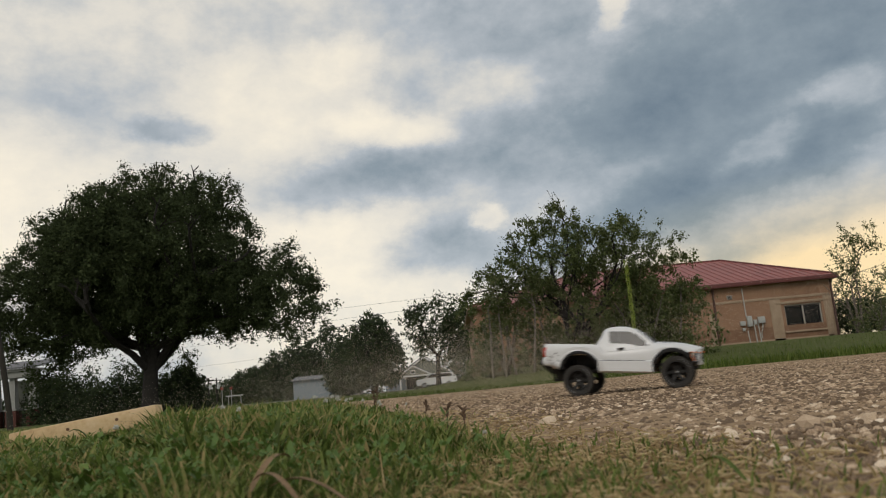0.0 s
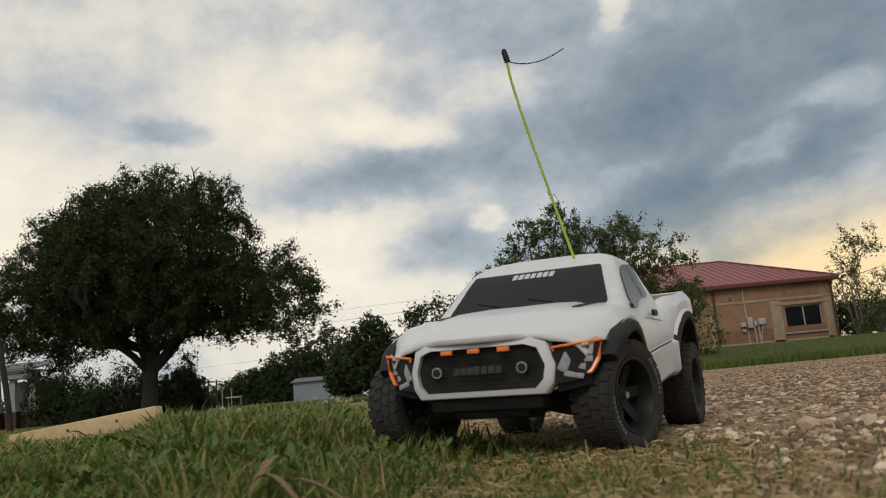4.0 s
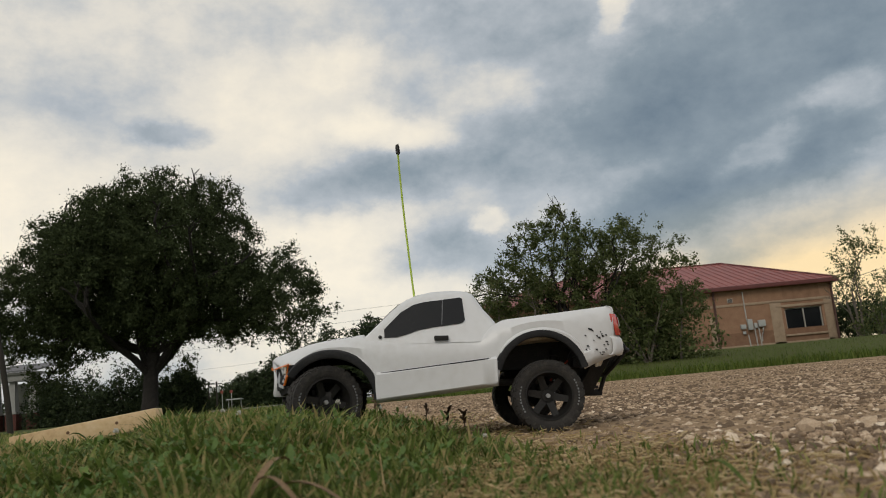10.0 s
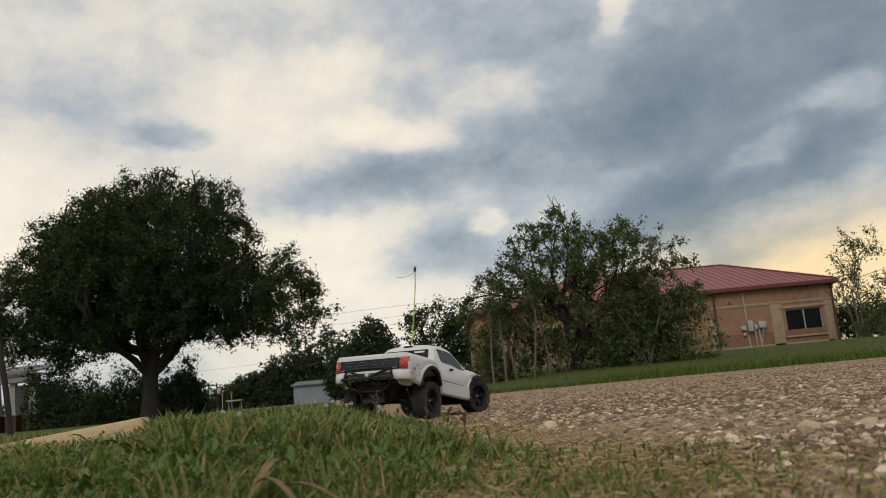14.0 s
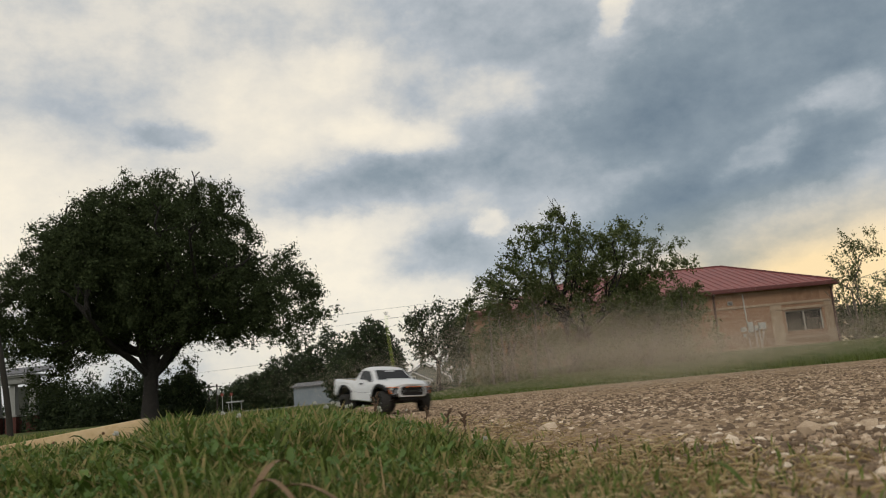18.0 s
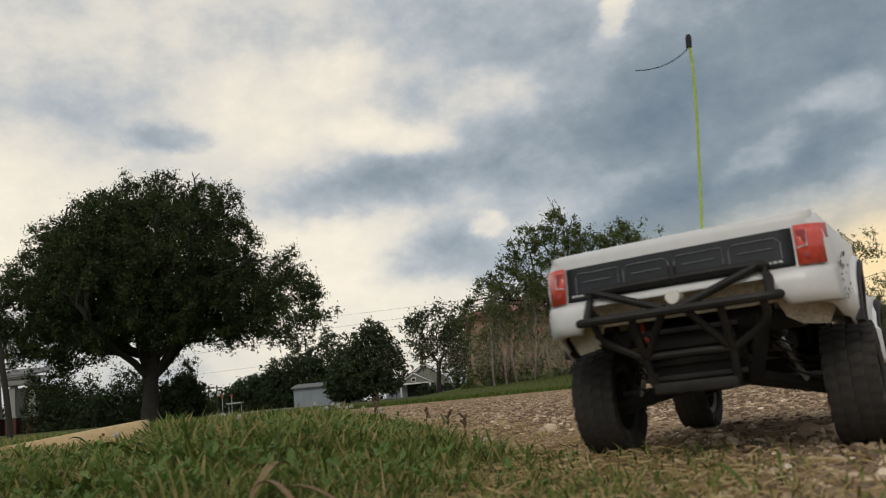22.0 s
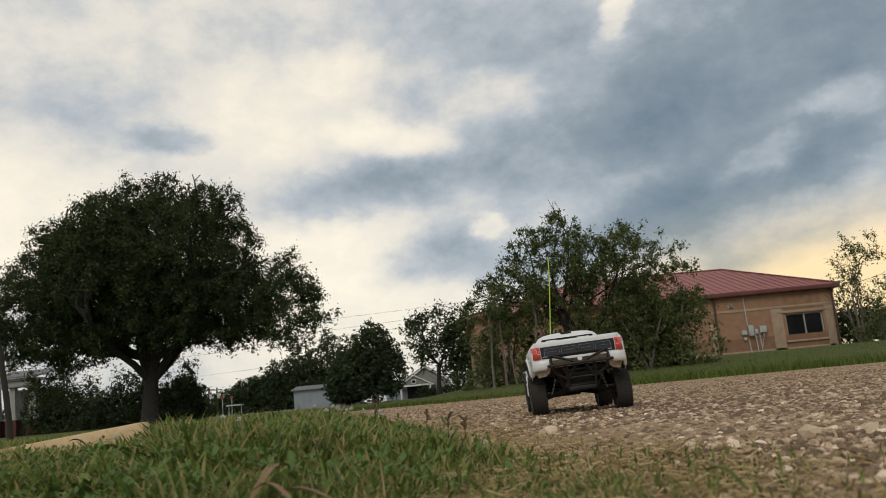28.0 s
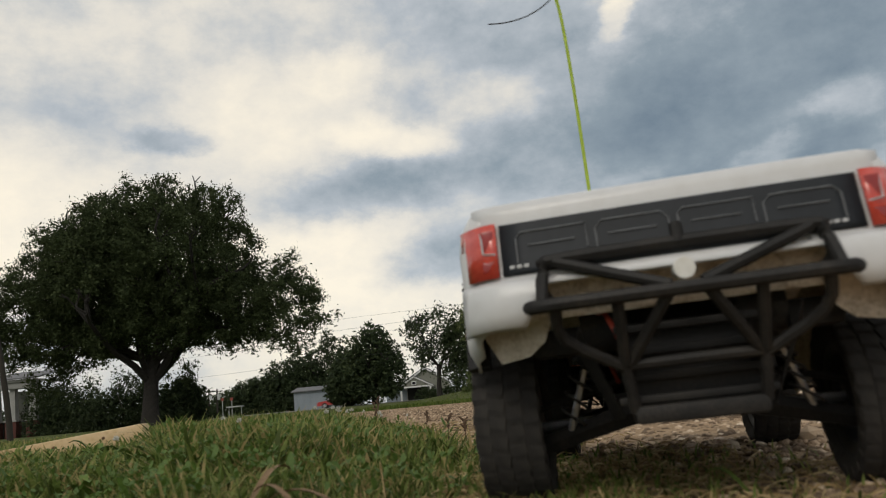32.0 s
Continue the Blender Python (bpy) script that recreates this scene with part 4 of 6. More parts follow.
def porch():
    p = empty("porch", pose(-20.2, 38, 0), "white-painted porch on red brick piers", "porch")
    for c, s, m_, nm in (((-.4, 0, 2.40), (2.0, .8, .30), M_PORCH, "beam"), ((-.35, 0, 2.60), (2.3, 1.0, .12), M_PORCH, "cornice"), ((-.4, 1.5, 1.0), (2.6, .2, 2.4), M_SIDING, "wall")):
        q = bmesh.new()
        box(q, c, s, .02)
        part(nm, q, m_, p)
    q = bmesh.new()
    slab(q, [(-1.6, -.6, 2.66), (.9, -.6, 2.66), (.9, 2, 3.1), (-1.6, 2, 3.1)], (0, 0, .07))
    part("roof", q, M_SHINGLE, p)
    for cx in (.52, -.45, -1.25):
        q = bmesh.new()
        bmesh.ops.create_cone(q, cap_ends=True, segments=4, radius1=.26, radius2=.18, depth=1.5, matrix=Matrix.Translation((cx, -.1, 1.5)) @ Matrix.Rotation(radians(45), 4, "Z"))
        part("column", q, M_PORCH, p)
        q = bmesh.new()
        box(q, (cx, -.1, .25), (.52, .52, 1.0), .02)
        part("pier", q, M_REDBRICK, p)
        q = bmesh.new()
        box(q, (cx, -.1, .79), (.6, .6, .08), .01)
        part("pier_cap", q, M_PORCH, p)
    for k in range(9):
        q = bmesh.new()
        box(q, (-1.1 + k * .18, -.1, .3), (.03, .03, .8))
        part("rail_baluster", q, M_BLACK, p)
    q = bmesh.new()
    box(q, (-.4, -.1, .72), (1.9, .05, .05))
    part("hand_rail", q, M_BLACK, p)
    return p


porch()
# leaning wooden post at the edge of the lawn
bm = bmesh.new()
tube(bm, [(-4.915, 9, -.3), (-4.95, 9, .2), (-5.0, 9, .6), (-5.08, 9, 1.1), (-5.15, 9, 1.5)], [.034, .033, .032, .030, .028], 10)
tagged(finish(bm, "wooden_post", M_POLE), "leaning dark weathered wooden post in the lawn", "post")

# utility poles, street signs, cables
for (px, py, hh) in ((-36.4, 120, 4.4), (-35.2, 120, 4.3)):
    p = empty("utility_pole", pose(px, py, 0), "grey wooden utility pole with a transformer", "utility pole", "poles down the street")
    bm = bmesh.new()
    tube(bm, [(0, 0, -.3), (0, 0, hh)], [.14, .11], 8)
    part("pole", bm, M_POLE, p)
    bm = bmesh.new()
    box(bm, (0, 0, hh - .35), (1.7, .12, .12), .02)
    part("crossarm", bm, M_POLE, p)
    bm = bmesh.new()
    tube(bm, [(.3, -.2, hh - 1.6), (.3, -.2, hh - .8)], .2, 10)
    part("transformer", bm, M_GREYBOX, p)
for (px, hz) in ((-34.15, 2.65), (-32.8, 2.6)):
    p = empty("street_sign", pose(px, 119, 0), "round red street sign on a thin post", "street sign", "signs down the street")
    bm = bmesh.new()
    tube(bm, [(0, 0, 0), (0, 0, hz)], .05, 6)
    part("post", bm, M_GREYBOX, p)
    bm = bmesh.new()
    tube(bm, [(0, -.08, hz), (0, -.04, hz)], .24, 8)
    part("sign_face", bm, M_SIGNRED, p)
bm = bmesh.new()
for pth in ([(-.9, 0, 0), (-.9, 0, 1.5)], [(.9, 0, 0), (.9, 0, 1.5)]):
    tube(bm, pth, .06, 6)
box(bm, (0, 0, 1.55), (2.2, 1.4, .16), .03)
ob = finish(bm, "bus_shelter", M_GREYBOX)
ob.matrix_basis = pose(-31.8, 117, -.1)
tagged(ob, "small flat white shelter beside the street", "shelter")
bm = bmesh.new()
tube(bm, [(-14.6, 99, -.1), (-14.4, 99, 2.2), (-13.7, 99, 4.0)], .09, 6)
tagged(finish(bm, "leaning_pole", M_GREYBOX), "leaning grey street pole by the shed", "pole")


def cable(a, b, sag):
    bm = bmesh.new()
    pa, pb = Vector(a), Vector(b)
    tube(bm, [pa.lerp(pb, t / 14) - Vector((0, 0, sag * 4 * (t / 14) * (1 - t / 14))) for t in range(15)], .008, 4)
    tagged(finish(bm, "power_cable", M_CABLE), "thin black overhead power cable", "cable", "overhead cables")


for px, py, hh in ((-60, 60, 6.0), (6, 60.5, 7.4), (-60, 70, 3.2), (6, 70, 5.2)):
    p = empty("utility_pole", pose(px, py, 0), "dark wooden utility pole carrying overhead cables", "utility pole", "poles of the overhead cables")
    bm = bmesh.new()
    tube(bm, [(0, 0, -.3), (0, 0, hh)], [.14, .11], 8)
    part("pole", bm, M_POLE, p)
    bm = bmesh.new()
    box(bm, (0, .6, hh - .35), (.12, 2.6, .12), .02)
    part("crossarm", bm, M_POLE, p)
cable((-60, 60, 4.6), (6, 60, 6.4), .5)
cable((-60, 60, 4.0), (6, 60, 5.85), .5)
cable((-60, 70, 2.6), (6, 70, 4.9), .3)
cable((-60, 62, 5.6), (6, 62, 7.2), .2)

# ---- the radio-controlled pickup; x forward from the rear axle, y to its left ----
WB, HUB = .3205, .0525
truck = empty("toy_pickup", Matrix(), "white radio-controlled toy pickup with big black tyres", "toy truck")


def lerp_tab(x, tab):
    return float(np.interp(x, [a for a, b in tab], [b for a, b in tab]))


W_TAB = [(-.1065, .109), (-.103, .1165), (-.095, .121), (-.05, .1255), (0, .128), (.05, .124), (.076, .118), (.10, .116), (.20, .117), (.235, .1185), (.262, .120), (.29, .1225), (.32, .1235), (.36, .1205), (.38, .117), (.395, .111), (.403, .1055), (.4075, .099), (.408, .099)]
S_TAB = [(-.1065, .1845), (-.100, .1862), (-.01, .176), (.06, .1690), (.078, .160), (.094, .146), (.262, .146), (.29, .142), (.32, .139), (.35, .1325), (.38, .1245), (.395, .1195), (.403, .116), (.4075, .1125), (.408, .1095)]
T_TAB = [(.25, .1585), (.304, .1525), (.351, .1435), (.389, .1315), (.403, .1260), (.4075, .1215), (.408, .1165)]
# half-width along the flank itself, for the flares
SIDE_TAB = [(-.11, .117), (-.05, .1255), (0, .128), (.05, .124), (.076, .118), (.235, .1185), (.29, .1225), (.32, .1235), (.35, .1205), (.372, .113), (.386, .100)]


ARCHES = ((.008, .063, .083), (.311, .066, .0575))


def sweep(x):
    """How far the nose is drawn back towards its corners."""
    f = max(0.0, min(1.0, (x - .325) / .075))
    return 2.9 * f * f * (3 - 2 * f)


def low(x):
    for c, r, z in ARCHES:
        if abs(x - c) < r - .0008:
            return z + math.sqrt(r * r - (x - c) ** 2)
    if x < -.05:
        return lerp_tab(x, [(-.116, .1165), (-.069, .1005), (-.052, .0925)])
    if x < .25:
        return lerp_tab(x, [(.07, .0735), (.25, .0540)])
    return .100


def body_shell():
    xs = [-.1065, -.105, -.1025, -.099, -.095, -.09, -.08, -.0725, -.0665, -.060] + [-.0545 + .125 * i / 28 for i in range(29)] + [.0725, .078, .085, .094, .11, .13, .16, .19, .22, .2435] + [.2455 + .1225 * i / 26 for i in range(27)] + [.371 + .003 * i for i in range(11)] + [.4035, .406, .4075, .408]
    rings = []
    for x in xs:
        w, zs = lerp_tab(x, W_TAB), lerp_tab(x, S_TAB)
        c = sweep(x)
        zl = min(low(x - c * w * w), zs - .006)
        if x > .398:
            zl = max(zl, .1085 if x < .4078 else .1070)
            zl = min(zl, zs - .0015)
        bulge = .004 if abs(x - .008) < .075 or abs(x - .311) < .075 else 0
        h = zs - zl
        # the rocker stands a little proud below the door's lower edge
        rock = .0035 if .072 < x < .246 else 0
        zr = lerp_tab(x, [(.07, .1145), (.25, .0955)]) if rock else zl + .28 * h
        half = [(w - .006 + bulge + rock, zl), (w - .001 + bulge + rock, zl + .006 if rock else zl + .14 * h), (w - .001 + bulge + rock, zr - .002), (w - .0005, zr + .0015), (w, zl + .66 * h), (w - .002, zs - .012), (w - .008, zs - .003)]
        if x < .078:
            half += [(w - .014, zs), (w - .019, zs - .002), (w - .021, zs - .02), (w - .024, zs - .034), (.04, zs - .036), (0, zs - .036)]
        elif x < .262:
            half += [(w - .014, zs), (w - .022, zs + .001), (w - .03, zs + .001), (w - .05, zs + .001), (.04, zs + .001), (0, zs + .001)]
        else:
            zt = lerp_tab(x, T_TAB)
            dz = zt - zs
            half += [(w - .016, zs + .30 * dz), (w - .030, zs + .58 * dz), (.068, zs + .74 * dz), (.058, zt - .0004), (.036, zt + .0008), (0, zt + .0005)]
        rings.append([(x - c * y * y, y, z) for y, z in half] + [(x - c * y * y, -y, z) for y, z in half[-2::-1]])
    bm = bmesh.new()
    ring_loft(bm, rings, closed=False)
    ob = finish(bm, "bodyshell", M_PAINT, truck, "glossy white bodyshell with dusty inside", angle=38)
    ob.data.materials.append(M_INNER)
    s = ob.modifiers.new("thickness", "SOLIDIFY")
    s.thickness, s.offset, s.material_offset = .0018, -1, 1
    return ob


shell = body_shell()


def rounded(x0, x1, hw, z, r, n=6):
    """A rectangle with round corners, level at z."""
    out = []
    for cx, cy, a0 in ((x1 - r, hw - r, 0), (x0 + r, hw - r, 90), (x0 + r, -hw + r, 180), (x1 - r, -hw + r, 270)):
        for k in range(n + 1):
            a = radians(a0 + 90 * k / n)
            out.append((cx + r * math.cos(a), cy + r * math.sin(a), z))
    return out


# the cab: height, rear end, front end, half-width, corner radius
CAB = ((.138, .054, .284, .1128, .010), (.146, .059, .2665, .1097, .011), (.1556, .064, .2560, .1060, .012), (.166, .0680, .2455, .1018, .013), (.174, .0735, .2370, .0987, .013), (.187, .0840, .2245, .0935, .014), (.199, .0910, .2110, .0888, .015),
       (.207, .0950, .1990, .0842, .017), (.2135, .0985, .1850, .0775, .019), (.2185, .1045, .1680, .0660, .022), (.2212, .1130, .1540, .0500, .018), (.2225, .122, .1420, .030, .008))
bm = bmesh.new()
ring_loft(bm, [rounded(a, b, hw, z, r) for z, a, b, hw, r in CAB])
cab = part("cab", bm, M_PAINT, truck, "white cab with a rounded roof")


def side_y(z):
    return float(np.interp(z, [c[0] for c in CAB], [c[3] for c in CAB]))


for s in (1, -1):
    pts = [(.2335, .1475), (.2335, .1605), (.2085, .1855), (.190, .1965), (.173, .2005), (.120, .2065), (.1165, .2045), (.1145, .1715), (.1175, .1680), (.123, .1660), (.164, .1612), (.184, .1575), (.203, .1510), (.216, .1478)]
    q = bmesh.new()
    ring_loft(q, [[(x, s * (side_y(z) - .004), z) for x, z in pts], [(x, s * (side_y(z) + .0014), z) for x, z in pts]])
    sw = part("side_window", q, M_GLASS, truck, "smoked dark side window")
    q = bmesh.new()
    tube(q, [(.1490, s * (side_y(.165) + .0022), .165), (.1475, s * (side_y(.185) + .0022), .185), (.146, s * (side_y(.2025) + .002), .2025)], .0006, 5)
    part("window_bar", q, M_LINE, sw)


def wind_x(z):
    return float(np.interp(z, [c[0] for c in CAB], [c[2] for c in CAB]))


def pane(x_at, out, rows):
    """A bent pane: rows of height and half-width, lying on the line x_at."""
    b = bmesh.new()
    ring_loft(b, [[(x_at(z) - .004 * out, -y, z), (x_at(z) + .0013 * out, -y, z), (x_at(z) + .0013 * out, y, z), (x_at(z) - .004 * out, y, z)] for z, y in rows])
    return b


q = pane(wind_x, 1, ((.1535, .0880), (.1556, .0897), (.166, .0863), (.174, .0836), (.187, .0793), (.1975, .0757), (.199, .0748), (.2003, .0725)))
ws = part("windscreen", q, M_GLASS, truck, "smoked dark windscreen with a white badge")
# the badge at the top of the windscreen: plain white shapes
for k in range(7):
    q = bmesh.new()
    y0, z0 = .022 - k * .0072, .1945
    slab(q, [(wind_x(z0 - .003) + .0015, y0, z0 - .003), (wind_x(z0 - .003) + .0015, y0 - .0056, z0 - .003), (wind_x(z0 + .003) + .0015, y0 - .0040, z0 + .003), (wind_x(z0 + .003) + .0015, y0 + .0012, z0 + .003)], (.0005, 0, .0002))
    part("badge_bar", q, M_WHITEPRINT, ws)
for y0 in (.03, -.03):
    q = bmesh.new()
    tube(q, [(wind_x(.1605) + .002, y0, .1605), (wind_x(.1665) + .002, y0 - .03, .1665)], .0006, 5)
    part("wiper", q, M_BLACK, ws)


def rear_x(z):
    return float(np.interp(z, [c[0] for c in CAB], [c[1] for c in CAB]))


q = pane(rear_x, -1, ((.174, .0785), (.187, .0765), (.199, .0740), (.2045, .0728), (.2065, .0700)))
rw = part("rear_window", q, M_GLASS, truck, "dark rear window with small pale stickers")
for y0, wdt, m_ in ((.045, .032, M_WHITEPRINT), (-.045, .034, M_WHITEPRINT), (.058, .012, M_REDLAMP)):
    q = bmesh.new()
    z0 = .2 if m_ is M_WHITEPRINT else .187
    slab(q, [(rear_x(z0 - .0025) - .0016, y0 - wdt / 2, z0 - .0025), (rear_x(z0 - .0025) - .0016, y0 + wdt / 2, z0 - .0025), (rear_x(z0 + .0025) - .0016, y0 + wdt / 2, z0 + .0025), (rear_x(z0 + .0025) - .0016, y0 - wdt / 2, z0 + .0025)], (-.0005, 0, 0))
    part("sticker", q, m_, rw)
q = bmesh.new()
box(q, (.106, 0, .2185), (.010, .030, .0055), .001)
part("high_brake_lamp", q, M_TRIM, truck)

# door seams, handles, arch flares, mud marks
for s in (1, -1):
    q = bmesh.new()
    pth = [(.2435, s * .1190, .0962), (.16, s * .1175, .1050), (.080, s * .1185, .1134)]
    tube(q, pth, .0009, 5)
    part("door_seam", q, M_TRIM, truck)
    q = bmesh.new()
    box(q, (.151, s * .1155, .1445), (.021, .0035, .0072), .0012)
    part("door_handle", q, M_BLACK, truck)
    q = bmesh.new()
    tube(q, [(.2395, s * .107, .1485), (.2395, s * .1115, .1485)], .0027, 8)
    part("mirror_stud", q, M_BLACK, truck)
    for c, r, cz in ARCHES:
        a0, a1 = (12, 168) if c < .1 else (34, 178)
        rings = []
        for k in range(29):
            a = radians(a0 + (a1 - a0) * k / 28)
            x, z = c + math.cos(a), math.sin(a)
            wy = lerp_tab(c + r * math.cos(a), SIDE_TAB) + .0025
            p = lambda rad, y: (c + rad * math.cos(a), s * y, cz + rad * math.sin(a))
            wd = .0085 if c > .1 else .0070
            rings.append([p(r - .004, wy - .012), p(r - .004, wy + .0012), p(r - .001, wy + .0028), p(r + wd * .7, wy + .0018), p(r + wd, wy - .003), p(r + wd - .001, wy - .012)])
        q = bmesh.new()
        ring_loft(q, rings)
        part("arch_flare", q, M_TRIM, truck, "matt black wheel-arch flare")
    # dark mud marks behind the rear arch
    R = random.Random(5)
    q = bmesh.new()
    for k in range(26):
        x = -.058 - .034 * R.random()
        z = .112 + .044 * R.random() * (1 - .3 * (x + .058) / -.034)
        y = lerp_tab(x, W_TAB) + .0006
        a, b_ = R.uniform(.001, .0028), R.uniform(.0008, .0016)
        slab(q, [(x - a, s * y, z - b_), (x + a * .6, s * y, z - b_ * .6), (x + a, s * y, z + b_), (x - a * .5, s * y, z + b_ * .8)], (0, s * .0005, 0))
    part("mud_marks", q, M_TRIM, truck, "dark paw-like speckle print")

# bonnet prints
for s in (1, -1):
    q = bmesh.new()
    for k in range(5):
        x = .276 + k * .009
        y = .084 - k * .0012
        z = lerp_tab(x, S_TAB) + .68 * (lerp_tab(x, T_TAB) - lerp_tab(x, S_TAB)) + .0008
        slab(q, [(x, s * y, z), (x + .006, s * (y - .002), z - .0014), (x + .007, s * (y - .010), z - .0010), (x + .001, s * (y - .008), z + .0004)], (0, 0, .0006))
    part("bonnet_print", q, M_TRIM, truck)

# ---- nose: grille, surround, lamps ----
q = bmesh.new()
G = [(-.053, .1185), (.053, .1185), (.0650, .1135), (.0715, .0935), (.0690, .0775), (.0610, .0680), (-.0610, .0680), (-.0690, .0775), (-.0715, .0935), (-.0650, .1135)]
g_in = [(y * .885, .0930 + (z - .0930) * .775) for y, z in G]
nose_x = lambda y: .4085 - 2.75 * y * y
ring_loft(q, [[(nose_x(y) - .018, y, z) for y, z in G], [(nose_x(y) - .002, y, z) for y, z in G], [(nose_x(y), y * .98, .0930 + (z - .0930) * .965) for y, z in G], [(nose_x(y), y, z) for y, z in g_in], [(nose_x(y) - .008, y, z) for y, z in g_in]], cap=False)
part("grille_surround", q, M_PAINT, truck, "white grille surround")
q = bmesh.new()
ring_loft(q, [[(nose_x(y) - .009, y * 1.01, z) for y, z in g_in], [(nose_x(y) - .006, y * 1.01, z) for y, z in g_in]])
grille = part("grille", q, M_BLACK, truck, "black grille with orange marker lamps")
for k in range(9):
    z = .0775 + k * .0037
    q = bmesh.new()
    tube(q, [(nose_x(.055) - .0055, .055, z), (nose_x(.03) - .0053, .03, z), (nose_x(0) - .0053, 0, z), (nose_x(.03) - .0053, -.03, z), (nose_x(.055) - .0055, -.055, z)], .0004, 4)
    part("grille_bar", q, M_BLACK, grille)
for y in (.042, 0, -.042):
    q = bmesh.new()
    rr = .0050 if y else .0042
    tube(q, [(nose_x(y) - .007, y, .0925), (nose_x(y) - .0045, y, .0925)], rr, 14)
    rg = part("fog_ring", q, M_CHROME if y else M_SKID, grille)
    q = bmesh.new()
    tube(q, [(nose_x(y) - .005, y, .0925), (nose_x(y) - .004, y, .0925)], rr * .78, 12)
    part("fog_lens", q, M_BLACK, rg)
for k in range(7):
    q = bmesh.new()
    y0 = .024 - k * .0068
    slab(q, [(nose_x(y0) - .0045, y0, .0890), (nose_x(y0) - .0045, y0 - .006, .0890), (nose_x(y0) - .0045, y0 - .0045, .0955), (nose_x(y0) - .0045, y0 + .001, .0955)], (.0008, 0, 0))
    part("badge_bar", q, M_SKID, grille)
for y in (.028, 0, -.028):
    q = bmesh.new()
    box(q, (nose_x(y) - .0022, y, .1098), (.0036, .0115, .0042), .0008)
    part("marker_lamp", q, M_ORANGE, grille, "small orange marker lamp")
for s in (1, -1):
    q = bmesh.new()
    o = [(.3935, s * .0690, .1075), (.3830, s * .0900, .1095), (.3690, s * .1110, .1120), (.3720, s * .1060, .0960), (.3760, s * .0985, .0845), (.3840, s * .0860, .0780), (.3920, s * .0700, .0765)]
    slab(q, o, (-.012, 0, 0))
    hl = part("headlamp", q, M_TRIM, truck, "angular headlamp edged in orange")
    q = bmesh.new()
    tube(q, [(.3950, s * .0715, .1045), (.3955, s * .0700, .1078), (.3845, s * .0900, .1100), (.3715, s * .1090, .1122), (.3735, s * .1055, .0965), (.3775, s * .0988, .0850), (.3795, s * .0955, .0840)], [.0010, .0013, .0014, .0021, .0021, .0019, .0012], 6)
    part("amber_edge", q, M_ORANGE, hl)
    for (cy, cz, sy, sz, tip) in ((.0785, .0945, .009, .018, 28), (.0905, .1035, .008, .006, 0), (.0965, .0965, .009, .006, 0), (.0900, .0905, .010, .006, 10), (.0845, .0830, .018, .005, 12), (.0985, .1055, .006, .004, 0)):
        q = bmesh.new()
        box(q, (0, 0, 0), (.003, sy, sz), .0009, pose(.3925 - .58 * (cy - .069), s * cy, cz, -s * tip, 0, s * 30))
        part("reflector", q, M_CHROME, hl)
    q = bmesh.new()
    slab(q, [(.3890, s * .070, .0755), (.3750, s * .0975, .0830), (.3720, s * .098, .074), (.386, s * .070, .0690)], (-.014, 0, 0))
    part("bumper_corner", q, M_TRIM, truck)
q = bmesh.new()
box(q, (.372, 0, .0615), (.030, .112, .012), .004)
box(q, (.345, 0, .053), (.060, .074, .010), .003)
slab(q, [(.388, -.060, .068), (.388, .060, .068), (.352, .040, .050), (.352, -.040, .050)], (-.004, 0, -.004))
part("front_skid", q, M_BLACK, truck)

# ---- tail: lamps, tailgate, bumper shell, cage ----
q = bmesh.new()
def back_x(y):
    """The line of the tail from side to side."""
    return -.1095 - .003 * (1 - (y / .115) ** 2) + .012 * max(0, (abs(y) - .097) / .019) ** 2


LEAN = ((.131, -.0095), (.136, -.0085), (.140, -.0050), (.145, -.0035), (.175, .0010), (.183, .0018))
T = [(back_x(y), y) for y in [-.1105 + .221 * k / 22 for k in range(23)]]
prof = [(.009, .1862), (.005, .1858), (.0025, .1845), (.001, .1790), (.001, .1750), (-.0035, .1450), (-.0050, .1400), (-.0085, .1360)]
rings = [[(x + dx, y, z) for x, y in T] for dx, z in prof]
ring_loft(q, rings, closed=False)
ob = finish(q, "tailgate", M_PAINT, truck, "white tailgate panel", angle=50)
ob.data.materials.append(M_INNER)
sm = ob.modifiers.new("thickness", "SOLIDIFY")
sm.thickness, sm.material_offset = .0018, 1
